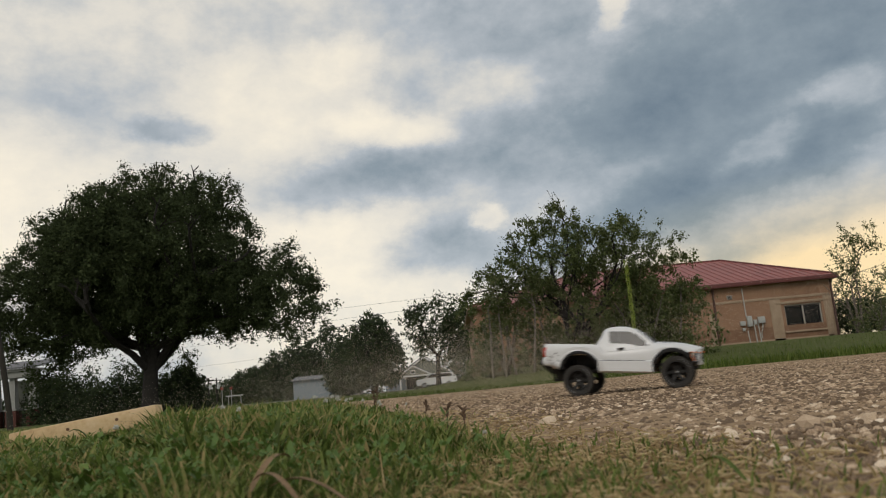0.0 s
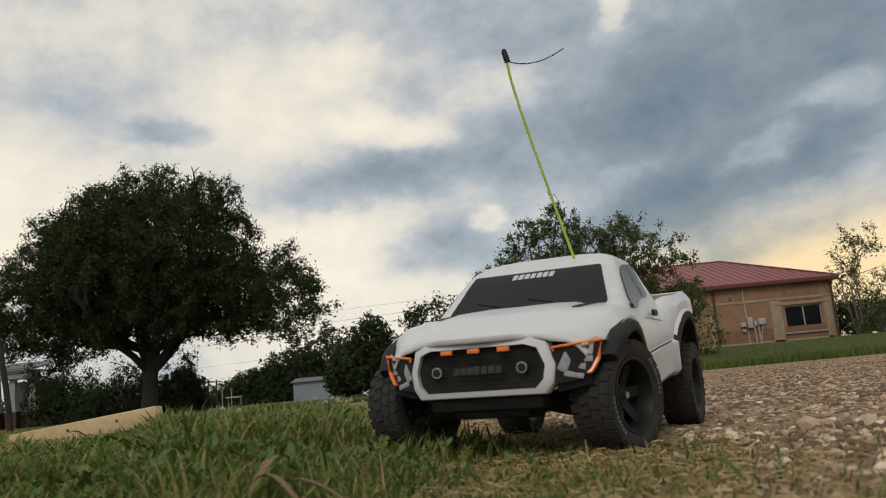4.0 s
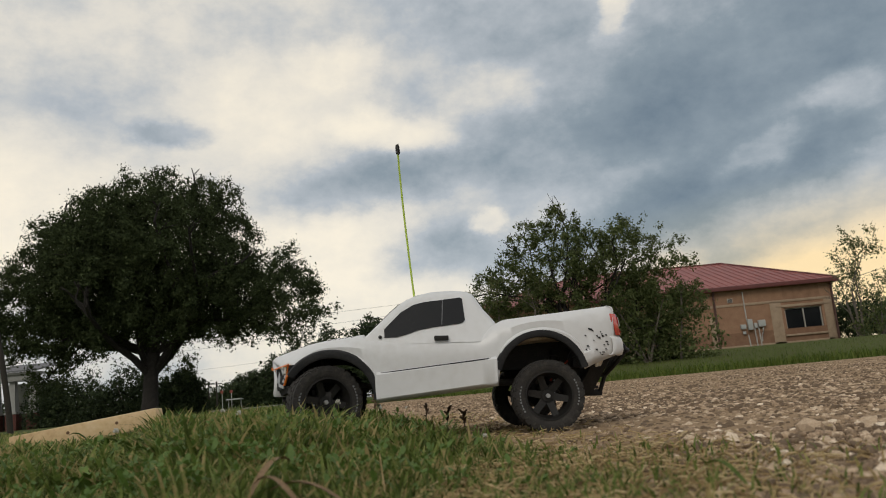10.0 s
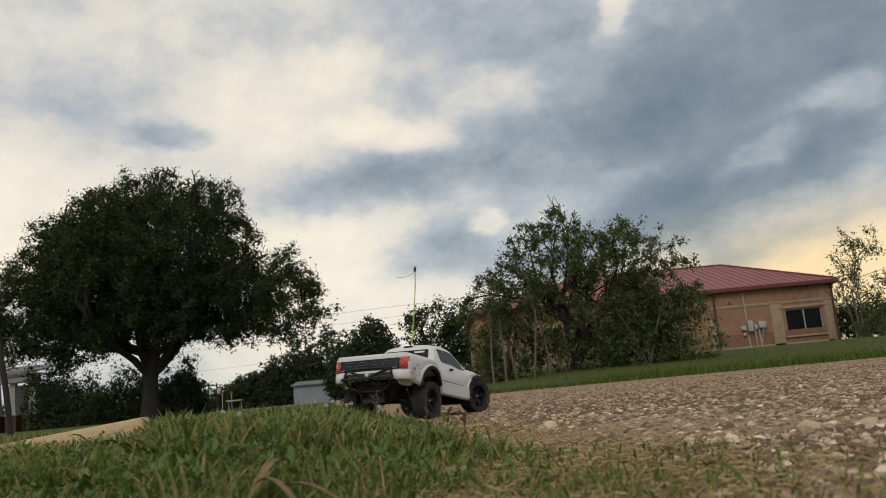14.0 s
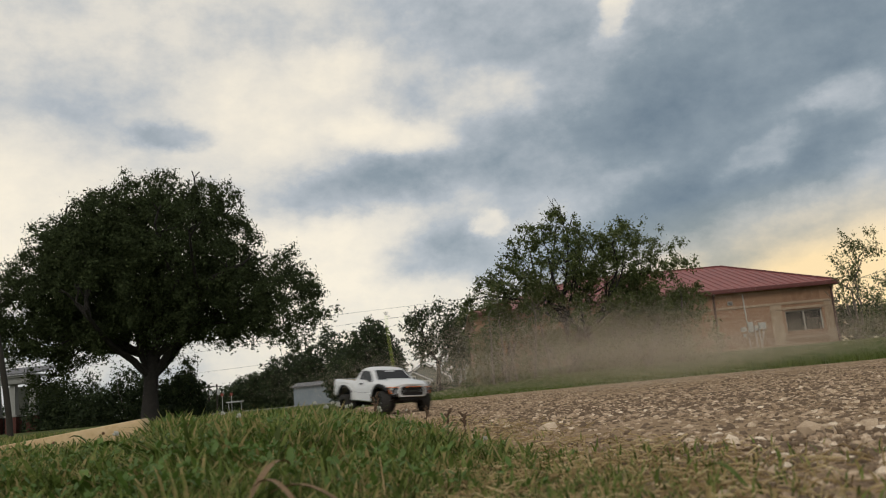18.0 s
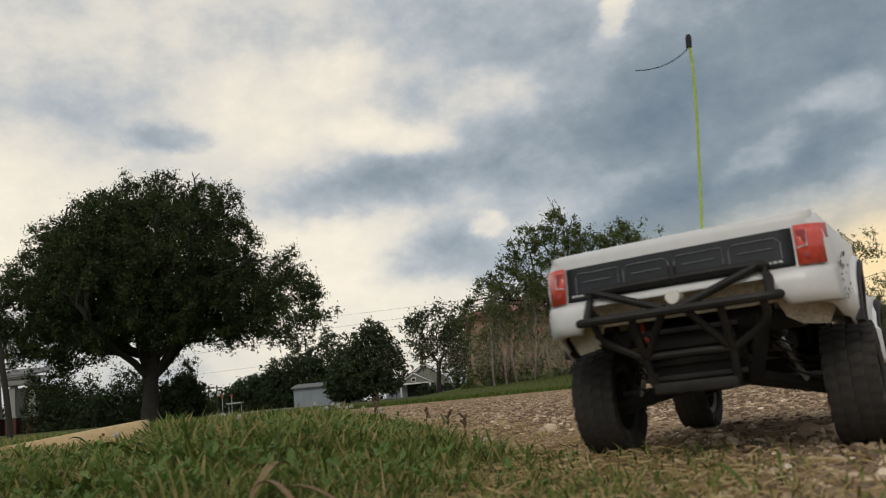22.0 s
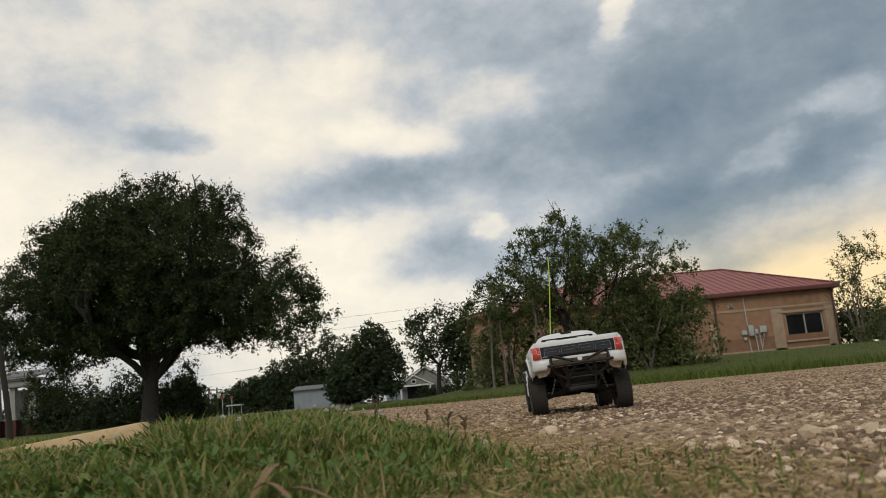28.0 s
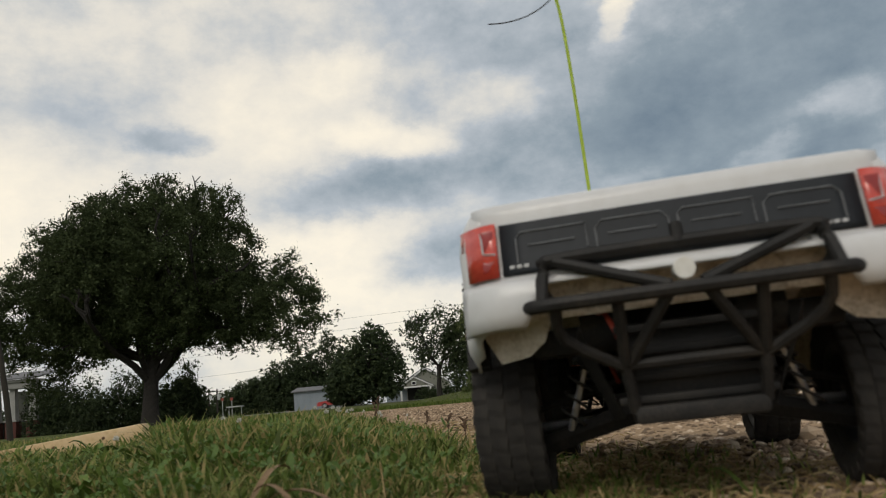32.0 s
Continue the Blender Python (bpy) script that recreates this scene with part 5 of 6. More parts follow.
for s in (1, -1):
    q = bmesh.new()
    rr = []
    for (dx, z, yi) in ((-.0060, .1405, .064), (-.0090, .1365, .069), (-.0105, .130, .075), (-.0105, .121, .080), (-.0080, .1140, .084), (-.0040, .1125, .086)):
        rr.append([(back_x(yy) + dx, s * yy, z) for yy in [yi + (.1215 - yi) * k / 10 for k in range(11)]])
    ring_loft(q, rr, closed=False)
    ob = finish(q, "rear_bumper_corner", M_PAINT, truck, "white rear bumper corner", angle=50)
    ob.data.materials.append(M_INNER)
    sm = ob.modifiers.new("thickness", "SOLIDIFY")
    sm.thickness, sm.material_offset = .0018, 1
    # lamp wraps round the corner
    q = bmesh.new()
    o = [(back_x(yy) - .0022, yy) for yy in (.0955, .0995, .1035, .1070, .1105, .1140, .1172)]
    top, bot = .1735, .1420
    rings = []
    for z, cut in ((top, 0), (top - .012, 0), (top - .013, 1), (bot, 1)):
        rings.append([(x + lerp_tab(z, LEAN), s * (y + .0008), z) if not (cut and i == len(o) - 1) else (x - .004 + lerp_tab(z, LEAN), s * (y - .003), z) for i, (x, y) in enumerate(o)])
    ring_loft(q, rings, closed=False)
    lamp = finish(q, "tail_lamp", M_REDLAMP, truck, "red wrap-round tail lamp", angle=30)
    sm = lamp.modifiers.new("thickness", "SOLIDIFY")
    sm.thickness, sm.offset = .0016, 0
    q = bmesh.new()
    xl = back_x(.1015) - .0030
    box(q, (xl + lerp_tab(.164, LEAN), s * .1015, .164), (.0012, .0075, .011), .0004)
    box(q, (xl + lerp_tab(.1485, LEAN), s * .1015, .1485), (.0012, .0075, .006), .0004)
    part("lamp_lens", q, M_REDDARK, lamp)
    # fixed white line drawn on the lens as its highlight
    q = bmesh.new()
    tube(q, [(xl - .001 + lerp_tab(.1555, LEAN), s * .0975, .1555), (xl - .001 + lerp_tab(.1565, LEAN), s * .1045, .1565), (xl - .0006 + lerp_tab(.169, LEAN), s * .105, .169)], .0006, 4)
    part("lamp_glint", q, M_WHITEPRINT, lamp)
q = bmesh.new()
rings = []
for z in (.1725, .1715, .1600, .1460, .1425):
    rings.append([(back_x(y) + lerp_tab(z, LEAN) - .0014, y, z) for y in [-.0945 + .189 * k / 14 for k in range(15)]])
ring_loft(q, rings, closed=False)
tp = finish(q, "tailgate_panel", M_PANEL, truck, "dark tailgate panel with silver line pattern")
sm = tp.modifiers.new("thickness", "SOLIDIFY")
sm.thickness = .001


def tail_at(y, z):
    return (back_x(y) + lerp_tab(z, LEAN) - .0021, y, z)


for k in range(4):
    yc = .0660 - k * .044
    w_, z0, z1 = .0195, .1490, .1665
    pth = [(w_, z0), (w_, z1 - .004), (w_ - .004, z1), (-w_ + .004, z1), (-w_, z1 - .004), (-w_, z0)] if k % 2 else [(w_, z0), (w_, z1 - .003), (w_ - .003, z1), (-w_, z1), (-w_, z0 + .004)]
    q = bmesh.new()
    tube(q, [tail_at(yc + y, z) for y, z in pth], .00045, 4)
    tube(q, [tail_at(yc + .013, .1585), tail_at(yc - .013, .1585)], .00045, 4)
    part("line_pattern", q, M_LINE, tp)
for yc, wd in ((.083, .012), (-.078, .020)):
    q = bmesh.new()
    for k in range(int(wd / .004)):
        box(q, tail_at(yc + wd / 2 - k * .004, .1470), (.0006, .0028, .0018), .0002)
    part("tailgate_badge", q, M_WHITEPRINT, tp)

bm = bmesh.new()
R_ = .0036
tube(bm, smooth_path([(-.112, .070, .124), (-.121, .074, .131), (-.121, .071, .143), (-.119, .060, .1475), (-.119, -.060, .1475), (-.121, -.071, .143), (-.121, -.074, .131), (-.112, -.070, .124)], 4), R_, 8)
cage = part("bumper_cage", bm, M_BLACK, truck, "black tubular rear bumper cage")
for pth in ([(-.129, .081, .1215), (-.133, .066, .1215), (-.133, -.066, .1215), (-.129, -.081, .1215)], [(-.131, .075, .1215), (-.122, .073, .139)], [(-.131, -.075, .1215), (-.122, -.073, .139)],
            [(-.120, .066, .146), (-.131, .008, .124)], [(-.120, -.066, .146), (-.131, -.008, .124)],
            [(-.131, .068, .120), (-.118, .066, .104), (-.107, .036, .086)], [(-.131, -.068, .120), (-.118, -.066, .104), (-.107, -.036, .086)],
            [(-.131, .010, .120), (-.107, .034, .087)], [(-.131, -.010, .120), (-.107, -.034, .087)], [(-.131, .036, .121), (-.109, .036, .088)], [(-.131, -.036, .121), (-.109, -.036, .088)],
            [(-.107, .034, .087), (-.107, -.034, .087)], [(-.107, .036, .087), (-.098, .034, .062)], [(-.107, -.036, .087), (-.098, -.034, .062)], [(-.107, .036, .088), (-.06, .030, .078)], [(-.107, -.036, .088), (-.06, -.030, .078)], [(-.120, 0, .147), (-.118, 0, .158)]):
    q = bmesh.new()
    tube(q, smooth_path(pth, 3), R_ * (.92 if len(pth) < 4 else 1.05), 8)
    part("cage_tube", q, M_BLACK, cage)
q = bmesh.new()
tube(q, [(-.130, 0, .1320), (-.112, 0, .1335)], .0056, 12)
part("body_post", q, M_NYLON, truck, "white nylon bumper fitting")

# dusty inner panels of the shell behind the rear wheels
for s in (1, -1):
    q = bmesh.new()
    slab(q, [(-.094, s * .078, .106), (-.088, s * .088, .099), (-.076, s * .106, .097), (-.076, s * .114, .112), (-.084, s * .112, .140), (-.098, s * .064, .140)], (.0016, 0, 0))
    part("inner_panel", q, M_INNER, truck, "tan dust-caked inner body panel")
    # inner panel coloured black to put the arch's shade into it
    q = bmesh.new()
    slab(q, [(-.06, s * .044, .098), (.055, s * .044, .098), (.055, s * .048, .138), (-.06, s * .048, .138)], (0, s * .0016, 0))
    part("wheel_well", q, M_BLACK, truck)

# ribbed dusty panel under the bed, seen through the cage
q = bmesh.new()
slab(q, [(-.094, -.088, .118), (-.094, .088, .118), (-.104, .092, .141), (-.104, -.092, .141)], (.0016, 0, 0))
under = part("under_panel", q, M_INNER, truck, "tan dust-caked ribbed panel under the bed")
for k in range(9):
    q = bmesh.new()
    yk = -.076 + k * .019
    slab(q, [(-.0965, yk - .003, .119), (-.0965, yk + .003, .119), (-.1055, yk + .003, .140), (-.1055, yk - .003, .140)], (.0012, 0, 0))
    part("rib", q, M_INNER, under)
# sloping black plates under the tail
for s in (1, -1):
    q = bmesh.new()
    slab(q, [(-.110, s * .058, .112), (-.080, s * .062, .102), (-.056, s * .046, .060), (-.084, s * .040, .061)], (0, 0, -.002))
    part("tail_valance", q, M_BLACK, truck)

# ---- chassis and running gear ----
q = bmesh.new()
box(q, (.16, 0, .080), (.33, .050, .010), .004)
box(q, (.15, 0, .094), (.17, .080, .022), .006)
part("chassis", q, M_SKID, truck, "dusty graphite chassis tub")
q = bmesh.new()
box(q, (-.02, 0, .074), (.075, .046, .042), .008)
box(q, (-.05, 0, .092), (.03, .036, .020), .005)
part("gearbox", q, M_BLACK, truck, "black gearbox housing")
q = bmesh.new()
box(q, (-.072, 0, .060), (.060, .070, .010), .003)
part("rear_skid", q, M_BLACK, truck)
q = bmesh.new()
box(q, (-.066, 0, .085), (.040, .072, .052), .006)
bulk = part("rear_bulkhead", q, M_BLACK, truck, "black rear bulkhead with cross ribs")
for zk, wk in ((.068, .084), (.080, .078), (.094, .070), (.107, .080)):
    q = bmesh.new()
    box(q, (-.089, 0, zk), (.010, wk, .0045), .0012)
    part("rib", q, M_BLACK, bulk)
for s in (1, -1):
    q = bmesh.new()
    tube(q, [(-.060, s * .030, .112), (-.060, s * .058, .112)], .014, 14)
    part("motor_can", q, M_SKID, truck)
    q = bmesh.new()
    box(q, (-.060, s * .072, .106), (.028, .030, .016), .003)
    part("mount_block", q, M_BLACK, truck)
q = bmesh.new()
box(q, (.30, 0, .066), (.06, .045, .040), .006)
part("front_bulkhead", q, M_BLACK, truck)
for c in (-.026, .345):
    q = bmesh.new()
    slab(q, [(c, -.052, .120), (c, -.044, .128), (c, .044, .128), (c, .052, .120), (c, .028, .075), (c, -.028, .075)], (.005, 0, 0))
    part("shock_tower", q, M_BLACK, truck)
for s in (1, -1):
    for c, back in ((0.0, -1), (WB, 1)):
        nm = "rear" if c == 0 else "front"
        q = bmesh.new()
        for dx in (-.020, .020):
            tube(q, [(c + dx, s * .026, .062), (c + dx * .4, s * .100, .043)], [.0085, .0065], 6)
        tube(q, [(c - .014, s * .055, .0545), (c + .014, s * .055, .0545)], .004, 6)
        box(q, (c, s * .099, .0435), (.016, .014, .012), .002)
        part("lower_arm", q, M_BLACK, truck, nm + " black suspension arm")
        q = bmesh.new()
        tube(q, [(c + back * .012, s * .026, .084), (c + back * .008, s * .102, .066)], .0026, 6)
        part("camber_link", q, M_BLACK, truck)
        q = bmesh.new()
        tube(q, [(c, s * .02, .058), (c, s * .108, .056)], .0035, 8)
        part("driveshaft", q, M_METAL, truck)
        q = bmesh.new()
        x0 = c + back * .026
        tube(q, [(x0, s * .047, .123), (x0 - back * .004, s * .060, .092)], .0085, 10)
        sh = part("shock", q, M_BLACK, truck, "black coil-over shock")
        q = bmesh.new()
        tube(q, [(x0 - back * .004, s * .060, .092), (x0 - back * .01, s * .074, .053)], .0025, 6)
        part("shock_shaft", q, M_METAL, sh)
        q = bmesh.new()
        hel = []
        for k in range(49):
            f = k / 48
            p = Vector((x0, s * .050, .116)).lerp(Vector((x0 - back * .01, s * .073, .056)), f)
            a = f * 6 * 2 * math.pi
            hel.append(p + Vector((math.cos(a) * .0098, math.sin(a) * .0092 * .9, math.sin(a) * .004)))
        tube(q, hel, .0011, 4)
        part("spring", q, M_SKID, sh)
        q = bmesh.new()
        box(q, (c, s * .103, .056), (.022, .012, .034), .004)
        part("hub_carrier", q, M_BLACK, truck)
q = bmesh.new()
tube(q, smooth_path([(-.02, .040, .080), (-.05, .050, .112), (-.08, .044, .120), (-.092, .036, .100), (-.07, .026, .088)], 5), .0016, 6)
part("motor_wire", q, M_WIRE, truck, "red motor wire")
# posts that carry the shell, and the aerial
for x, y, z0, z1 in ((-.05, .045, .09, .135), (-.05, -.045, .09, .135), (.33, .04, .09, .142), (.33, -.04, .09, .142)):
    q = bmesh.new()
    tube(q, [(x, y, z0), (x, y, z1)], .0036, 8)
    tube(q, [(x, y, z1 - .008), (x, y, z1 - .004)], .0075, 10)
    part("body_post", q, M_BLACK, truck)
AERIAL = .263
q = bmesh.new()
tube(q, smooth_path([(0, 0, -.03), (.001, -.002, .06), (.001, -.0035, .15), (.0, -.003, .22), (-.001, 0, AERIAL - .012)], 4), .0016, 8)
aerial = part("aerial", q, M_LIME, truck, "lime green aerial tube with a black cap")
q = bmesh.new()
tube(q, [(-.001, 0, AERIAL - .016), (-.001, 0, AERIAL - .004), (-.001, 0, AERIAL)], [.0036, .0036, .0026], 10)
part("cap", q, M_BLACK, aerial)
q = bmesh.new()
tube(q, smooth_path([(-.001, 0, AERIAL - .014), (0, .006, AERIAL - .020), (0, .018, AERIAL - .027), (0, .034, AERIAL - .032), (0, .052, AERIAL - .033), (0, .068, AERIAL - .031)], 4), .00065, 5)
part("aerial_wire", q, M_BLACK, aerial)


# ---- wheels ----
def build_wheel(side, name_label):
    w_, r_ = .046, .0535
    prof = [(-.020, .036), (-.0225, .040), (-.0235, .046), (-.0222, .0503), (-.017, .0522), (.017, .0522), (.0222, .0503), (.0235, .046), (.0225, .040), (.020, .036), (.012, .034), (-.012, .034)]
    q = bmesh.new()
    n = 40
    ring_loft(q, [[(math.cos(2 * math.pi * k / n) * r, y, math.sin(2 * math.pi * k / n) * r) for k in range(n)] for y, r in [(y, r * .962) for y, r in prof + prof[:1]]], cap=False)
    wheel = finish(q, "wheel", M_TYRE, truck, name_label, angle=35)
    # two staggered centre rows, shoulder lugs and side lugs
    for row, (rad, yc, size, cnt, ph, skew) in enumerate(((.0513, -.0062, (.0044, .0114, .0090), 29, 0, .22), (.0513, .0062, (.0044, .0114, .0090), 29, .5, -.22), (.0505, -.0176, (.0046, .0102, .0086), 29, .25, .10),
                                                          (.0505, .0176, (.0046, .0102, .0086), 29, .75, -.10), (.0475, -.0228, (.006, .0022, .0085), 20, .25, 0), (.0475, .0228, (.006, .0022, .0085), 20, .75, 0))):
        b = bmesh.new()
        box(b, (0, 0, 0), size, .0006)
        first = None
        for k in range(cnt):
            m = Matrix.Rotation(-2 * math.pi * (k + ph) / cnt, 4, "Y") @ Matrix.Translation((rad * .962, yc, 0)) @ Matrix.Rotation(skew, 4, "X")
            if first is None:
                first = finish(b, "tread_block", M_TYRE, wheel, smooth=False)
                first.matrix_basis = m
            else:
                t_ = new("tread_block", first.data)
                t_.parent = wheel
                t_.matrix_basis = m
    q = bmesh.new()
    rp = [(-.019, .0365), (.019, .0365), (.0215, .0365), (.0215, .034), (.018, .0325), (.002, .0295), (-.016, .029), (-.019, .034)]
    rp = [(y * side, r * .962) for y, r in rp]
    ring_loft(q, [[(math.cos(2 * math.pi * k / n) * r, y, math.sin(2 * math.pi * k / n) * r) for k in range(n)] for y, r in rp + rp[:1]], cap=False)
    rim = part("rim", q, M_RIM, wheel, "satin black spoked rim")
    for k in range(6):
        a = 2 * math.pi * k / 6
        q = bmesh.new()
        ca, sa = math.cos(a), math.sin(a)
        slab(q, [(ca * .007 - sa * .0055, side * .003, sa * .007 + ca * .0055), (ca * .0315 - sa * .0045, side * .009, sa * .0315 + ca * .0045), (ca * .0315 + sa * .0045, side * .009, sa * .0315 - ca * .0045), (ca * .007 + sa * .0055, side * .003, sa * .007 - ca * .0055)], (0, -side * .005, 0))
        part("spoke", q, M_RIM, wheel)
    q = bmesh.new()
    tube(q, [(0, side * -.016, 0), (0, side * .006, 0)], .0085, 16)
    part("hub", q, M_RIM, wheel)
    q = bmesh.new()
    tube(q, [(0, side * .005, 0), (0, side * .0115, 0)], .0034, 6)
    part("wheel_nut", q, M_METAL, wheel)
    for start in (20, 200):
        for k in range(9):
            a = radians(start + k * 6)
            q = bmesh.new()
            m = Matrix.Rotation(-a, 4, "Y") @ Matrix.Translation((.0425, side * .0236, 0))
            bmesh.ops.create_cube(q, size=1.0, matrix=m @ Matrix.Diagonal((.0024, .0004, .0026, 1)))
            part("sidewall_print", q, M_LINE, wheel)
    return wheel


wheel_l = build_wheel(1, "chunky black off-road tyre on a black rim")
wheel_r = build_wheel(-1, "chunky black off-road tyre on a black rim")
for w_ in (wheel_l, wheel_r):
    w_.scale = (1, .88, 1)
WHEELS = [(wheel_l, 0.0, .111), (wheel_r, 0.0, -.111)]
for src, y in ((wheel_l, .110), (wheel_r, -.110)):
    WHEELS.append((copy_thing(src, Matrix()), WB, y * .965))
# ---- planks in the grass ----
def plank(name, length, label, knots=()):
    p = empty(name, Matrix(), label, "plank")
    bm = bmesh.new()
    box(bm, (0, 0, 0), (length, .089, .036), .003)
    body = part("board", bm, M_PINE, p)
    for kx, ky in knots:
        q = bmesh.new()
        tube(q, [(kx, ky, .0176), (kx, ky, .0184)], .0035, 10)
        part("knot", q, M_KNOT, p)
        q = bmesh.new()
        tube(q, [(kx + .03, -.0440, .004), (kx + .03, -.0449, .004)], .0032, 10)
        part("knot", q, M_KNOT, p)
    return p


plank_a = plank("pine_plank", .27, "pale pine plank lying tilted in the grass", ((.03, .01), (-.06, -.02)))
plank_b = plank("pine_plank", .15, "pale pine plank half sunk in the grass", ((.02, 0),))
bm = bmesh.new()
box(bm, (0, 0, 0), (.16, .09, .02), .003)
ob = finish(bm, "grey_board", M_GREYWOOD)
ob.matrix_basis = pose(-.93, 1.58, .028, 0, -3, 20)
tagged(ob, "weathered blue-grey board lying in the grass", "board")


# ---- cars on the far street and one parked ----
def car(name, mtl, label, kind):
    c = empty(name, Matrix(), label, "car")
    L_, H_, W_ = {"van": (4.9, 1.72, 1.9), "pickup": (5.6, 1.85, 1.95), "sedan": (4.8, 1.42, 1.8)}[kind]
    prof = {"van": [(-2.4, .35), (-2.45, .8), (-2.35, 1.05), (-1.45, 1.18), (-.55, 1.66), (.4, 1.72), (2.05, 1.66), (2.4, 1.05), (2.45, .45)],
            "pickup": [(-2.8, .5), (-2.8, 1.0), (-2.65, 1.12), (-1.3, 1.2), (-.6, 1.78), (.35, 1.85), (.62, 1.25), (2.75, 1.22), (2.8, .55)],
            "sedan": [(-2.4, .35), (-2.42, .68), (-2.2, .82), (-1.1, .92), (-.35, 1.36), (.55, 1.42), (1.35, 1.02), (2.3, .95), (2.4, .45)]}[kind]
    q = bmesh.new()
    rings = [[(x, y, z if y in (-W_ / 2, W_ / 2) or z < 1.1 else z) for x, z in prof] for y in (-W_ / 2, -W_ / 2 + .12, W_ / 2 - .12, W_ / 2)]
    ring_loft(q, rings)
    part("body", q, mtl, c)
    for s in (-1, 1):
        z0, z1 = (1.2, 1.6) if kind != "sedan" else (.98, 1.30)
        q = bmesh.new()
        xa, xb = {"van": (-1.2, 1.95), "pickup": (-1.1, .3), "sedan": (-.9, 1.1)}[kind]
        slab(q, [(xa, s * (W_ / 2 + .004), z0), (xb, s * (W_ / 2 + .004), z0), (xb - .2, s * (W_ / 2 + .004), z1), (xa + .55, s * (W_ / 2 + .004), z1)], (0, s * .01, 0))
        part("side_window", q, M_DARKGLASS, c)
        for wx in (-.62 * L_ / 2, .6 * L_ / 2):
            q = bmesh.new()
            tube(q, [(wx, s * (W_ / 2 - .2), .33), (wx, s * (W_ / 2 + .02), .33)], .34, 14)
            wh = part("wheel", q, M_TYRE, c)
            q = bmesh.new()
            tube(q, [(wx, s * (W_ / 2 + .015), .33), (wx, s * (W_ / 2 + .03), .33)], .2, 12)
            part("rim", q, M_CHROME, wh)
    return c


van = car("minivan", M_CARWHITE, "pale silver minivan driving along the street", "van")
pickup = car("pickup_truck", M_CARWHITE, "white pickup truck driving along the street", "pickup")
sedan = car("sedan", M_CARRED, "dark red sedan driving along the street", "sedan")
parked = car("parked_car", M_CARWHITE, "white car parked beyond the brick building", "sedan")
parked.matrix_basis = pose(36.4, 64, .74, 0, 0, 5)


# ---- dust: drifting clouds of fine grains ----
def puff_mesh(seed, n, sx, sy, sz, size):
    r = np.random.default_rng(seed)
    k = r.normal(0, 1, (9, 3)) * .75
    C = k[r.integers(0, 9, n)] + r.normal(0, .55, (n, 3))
    C *= (sx, sy, sz)
    T = r.normal(0, 1, (n, 3, 3))
    T /= np.linalg.norm(T, axis=2, keepdims=True)
    V = C[:, None, :] + T * size * r.uniform(.5, 1.2, (n, 1, 1))
    L = np.arange(n * 3)
    ob = raw_mesh("dust_cloud", V.reshape(-1, 3), 3, L, M_DUST)
    return ob


PUFFS = [puff_mesh(1, 60000, .42, .30, .08, .0011), puff_mesh(2, 60000, .42, .30, .09, .0011), puff_mesh(3, 80000, .70, .40, .11, .0013), puff_mesh(4, 24000, .10, .10, .03, .0004), puff_mesh(5, 80000, .75, .4, .15, .0013)]
DUST = []
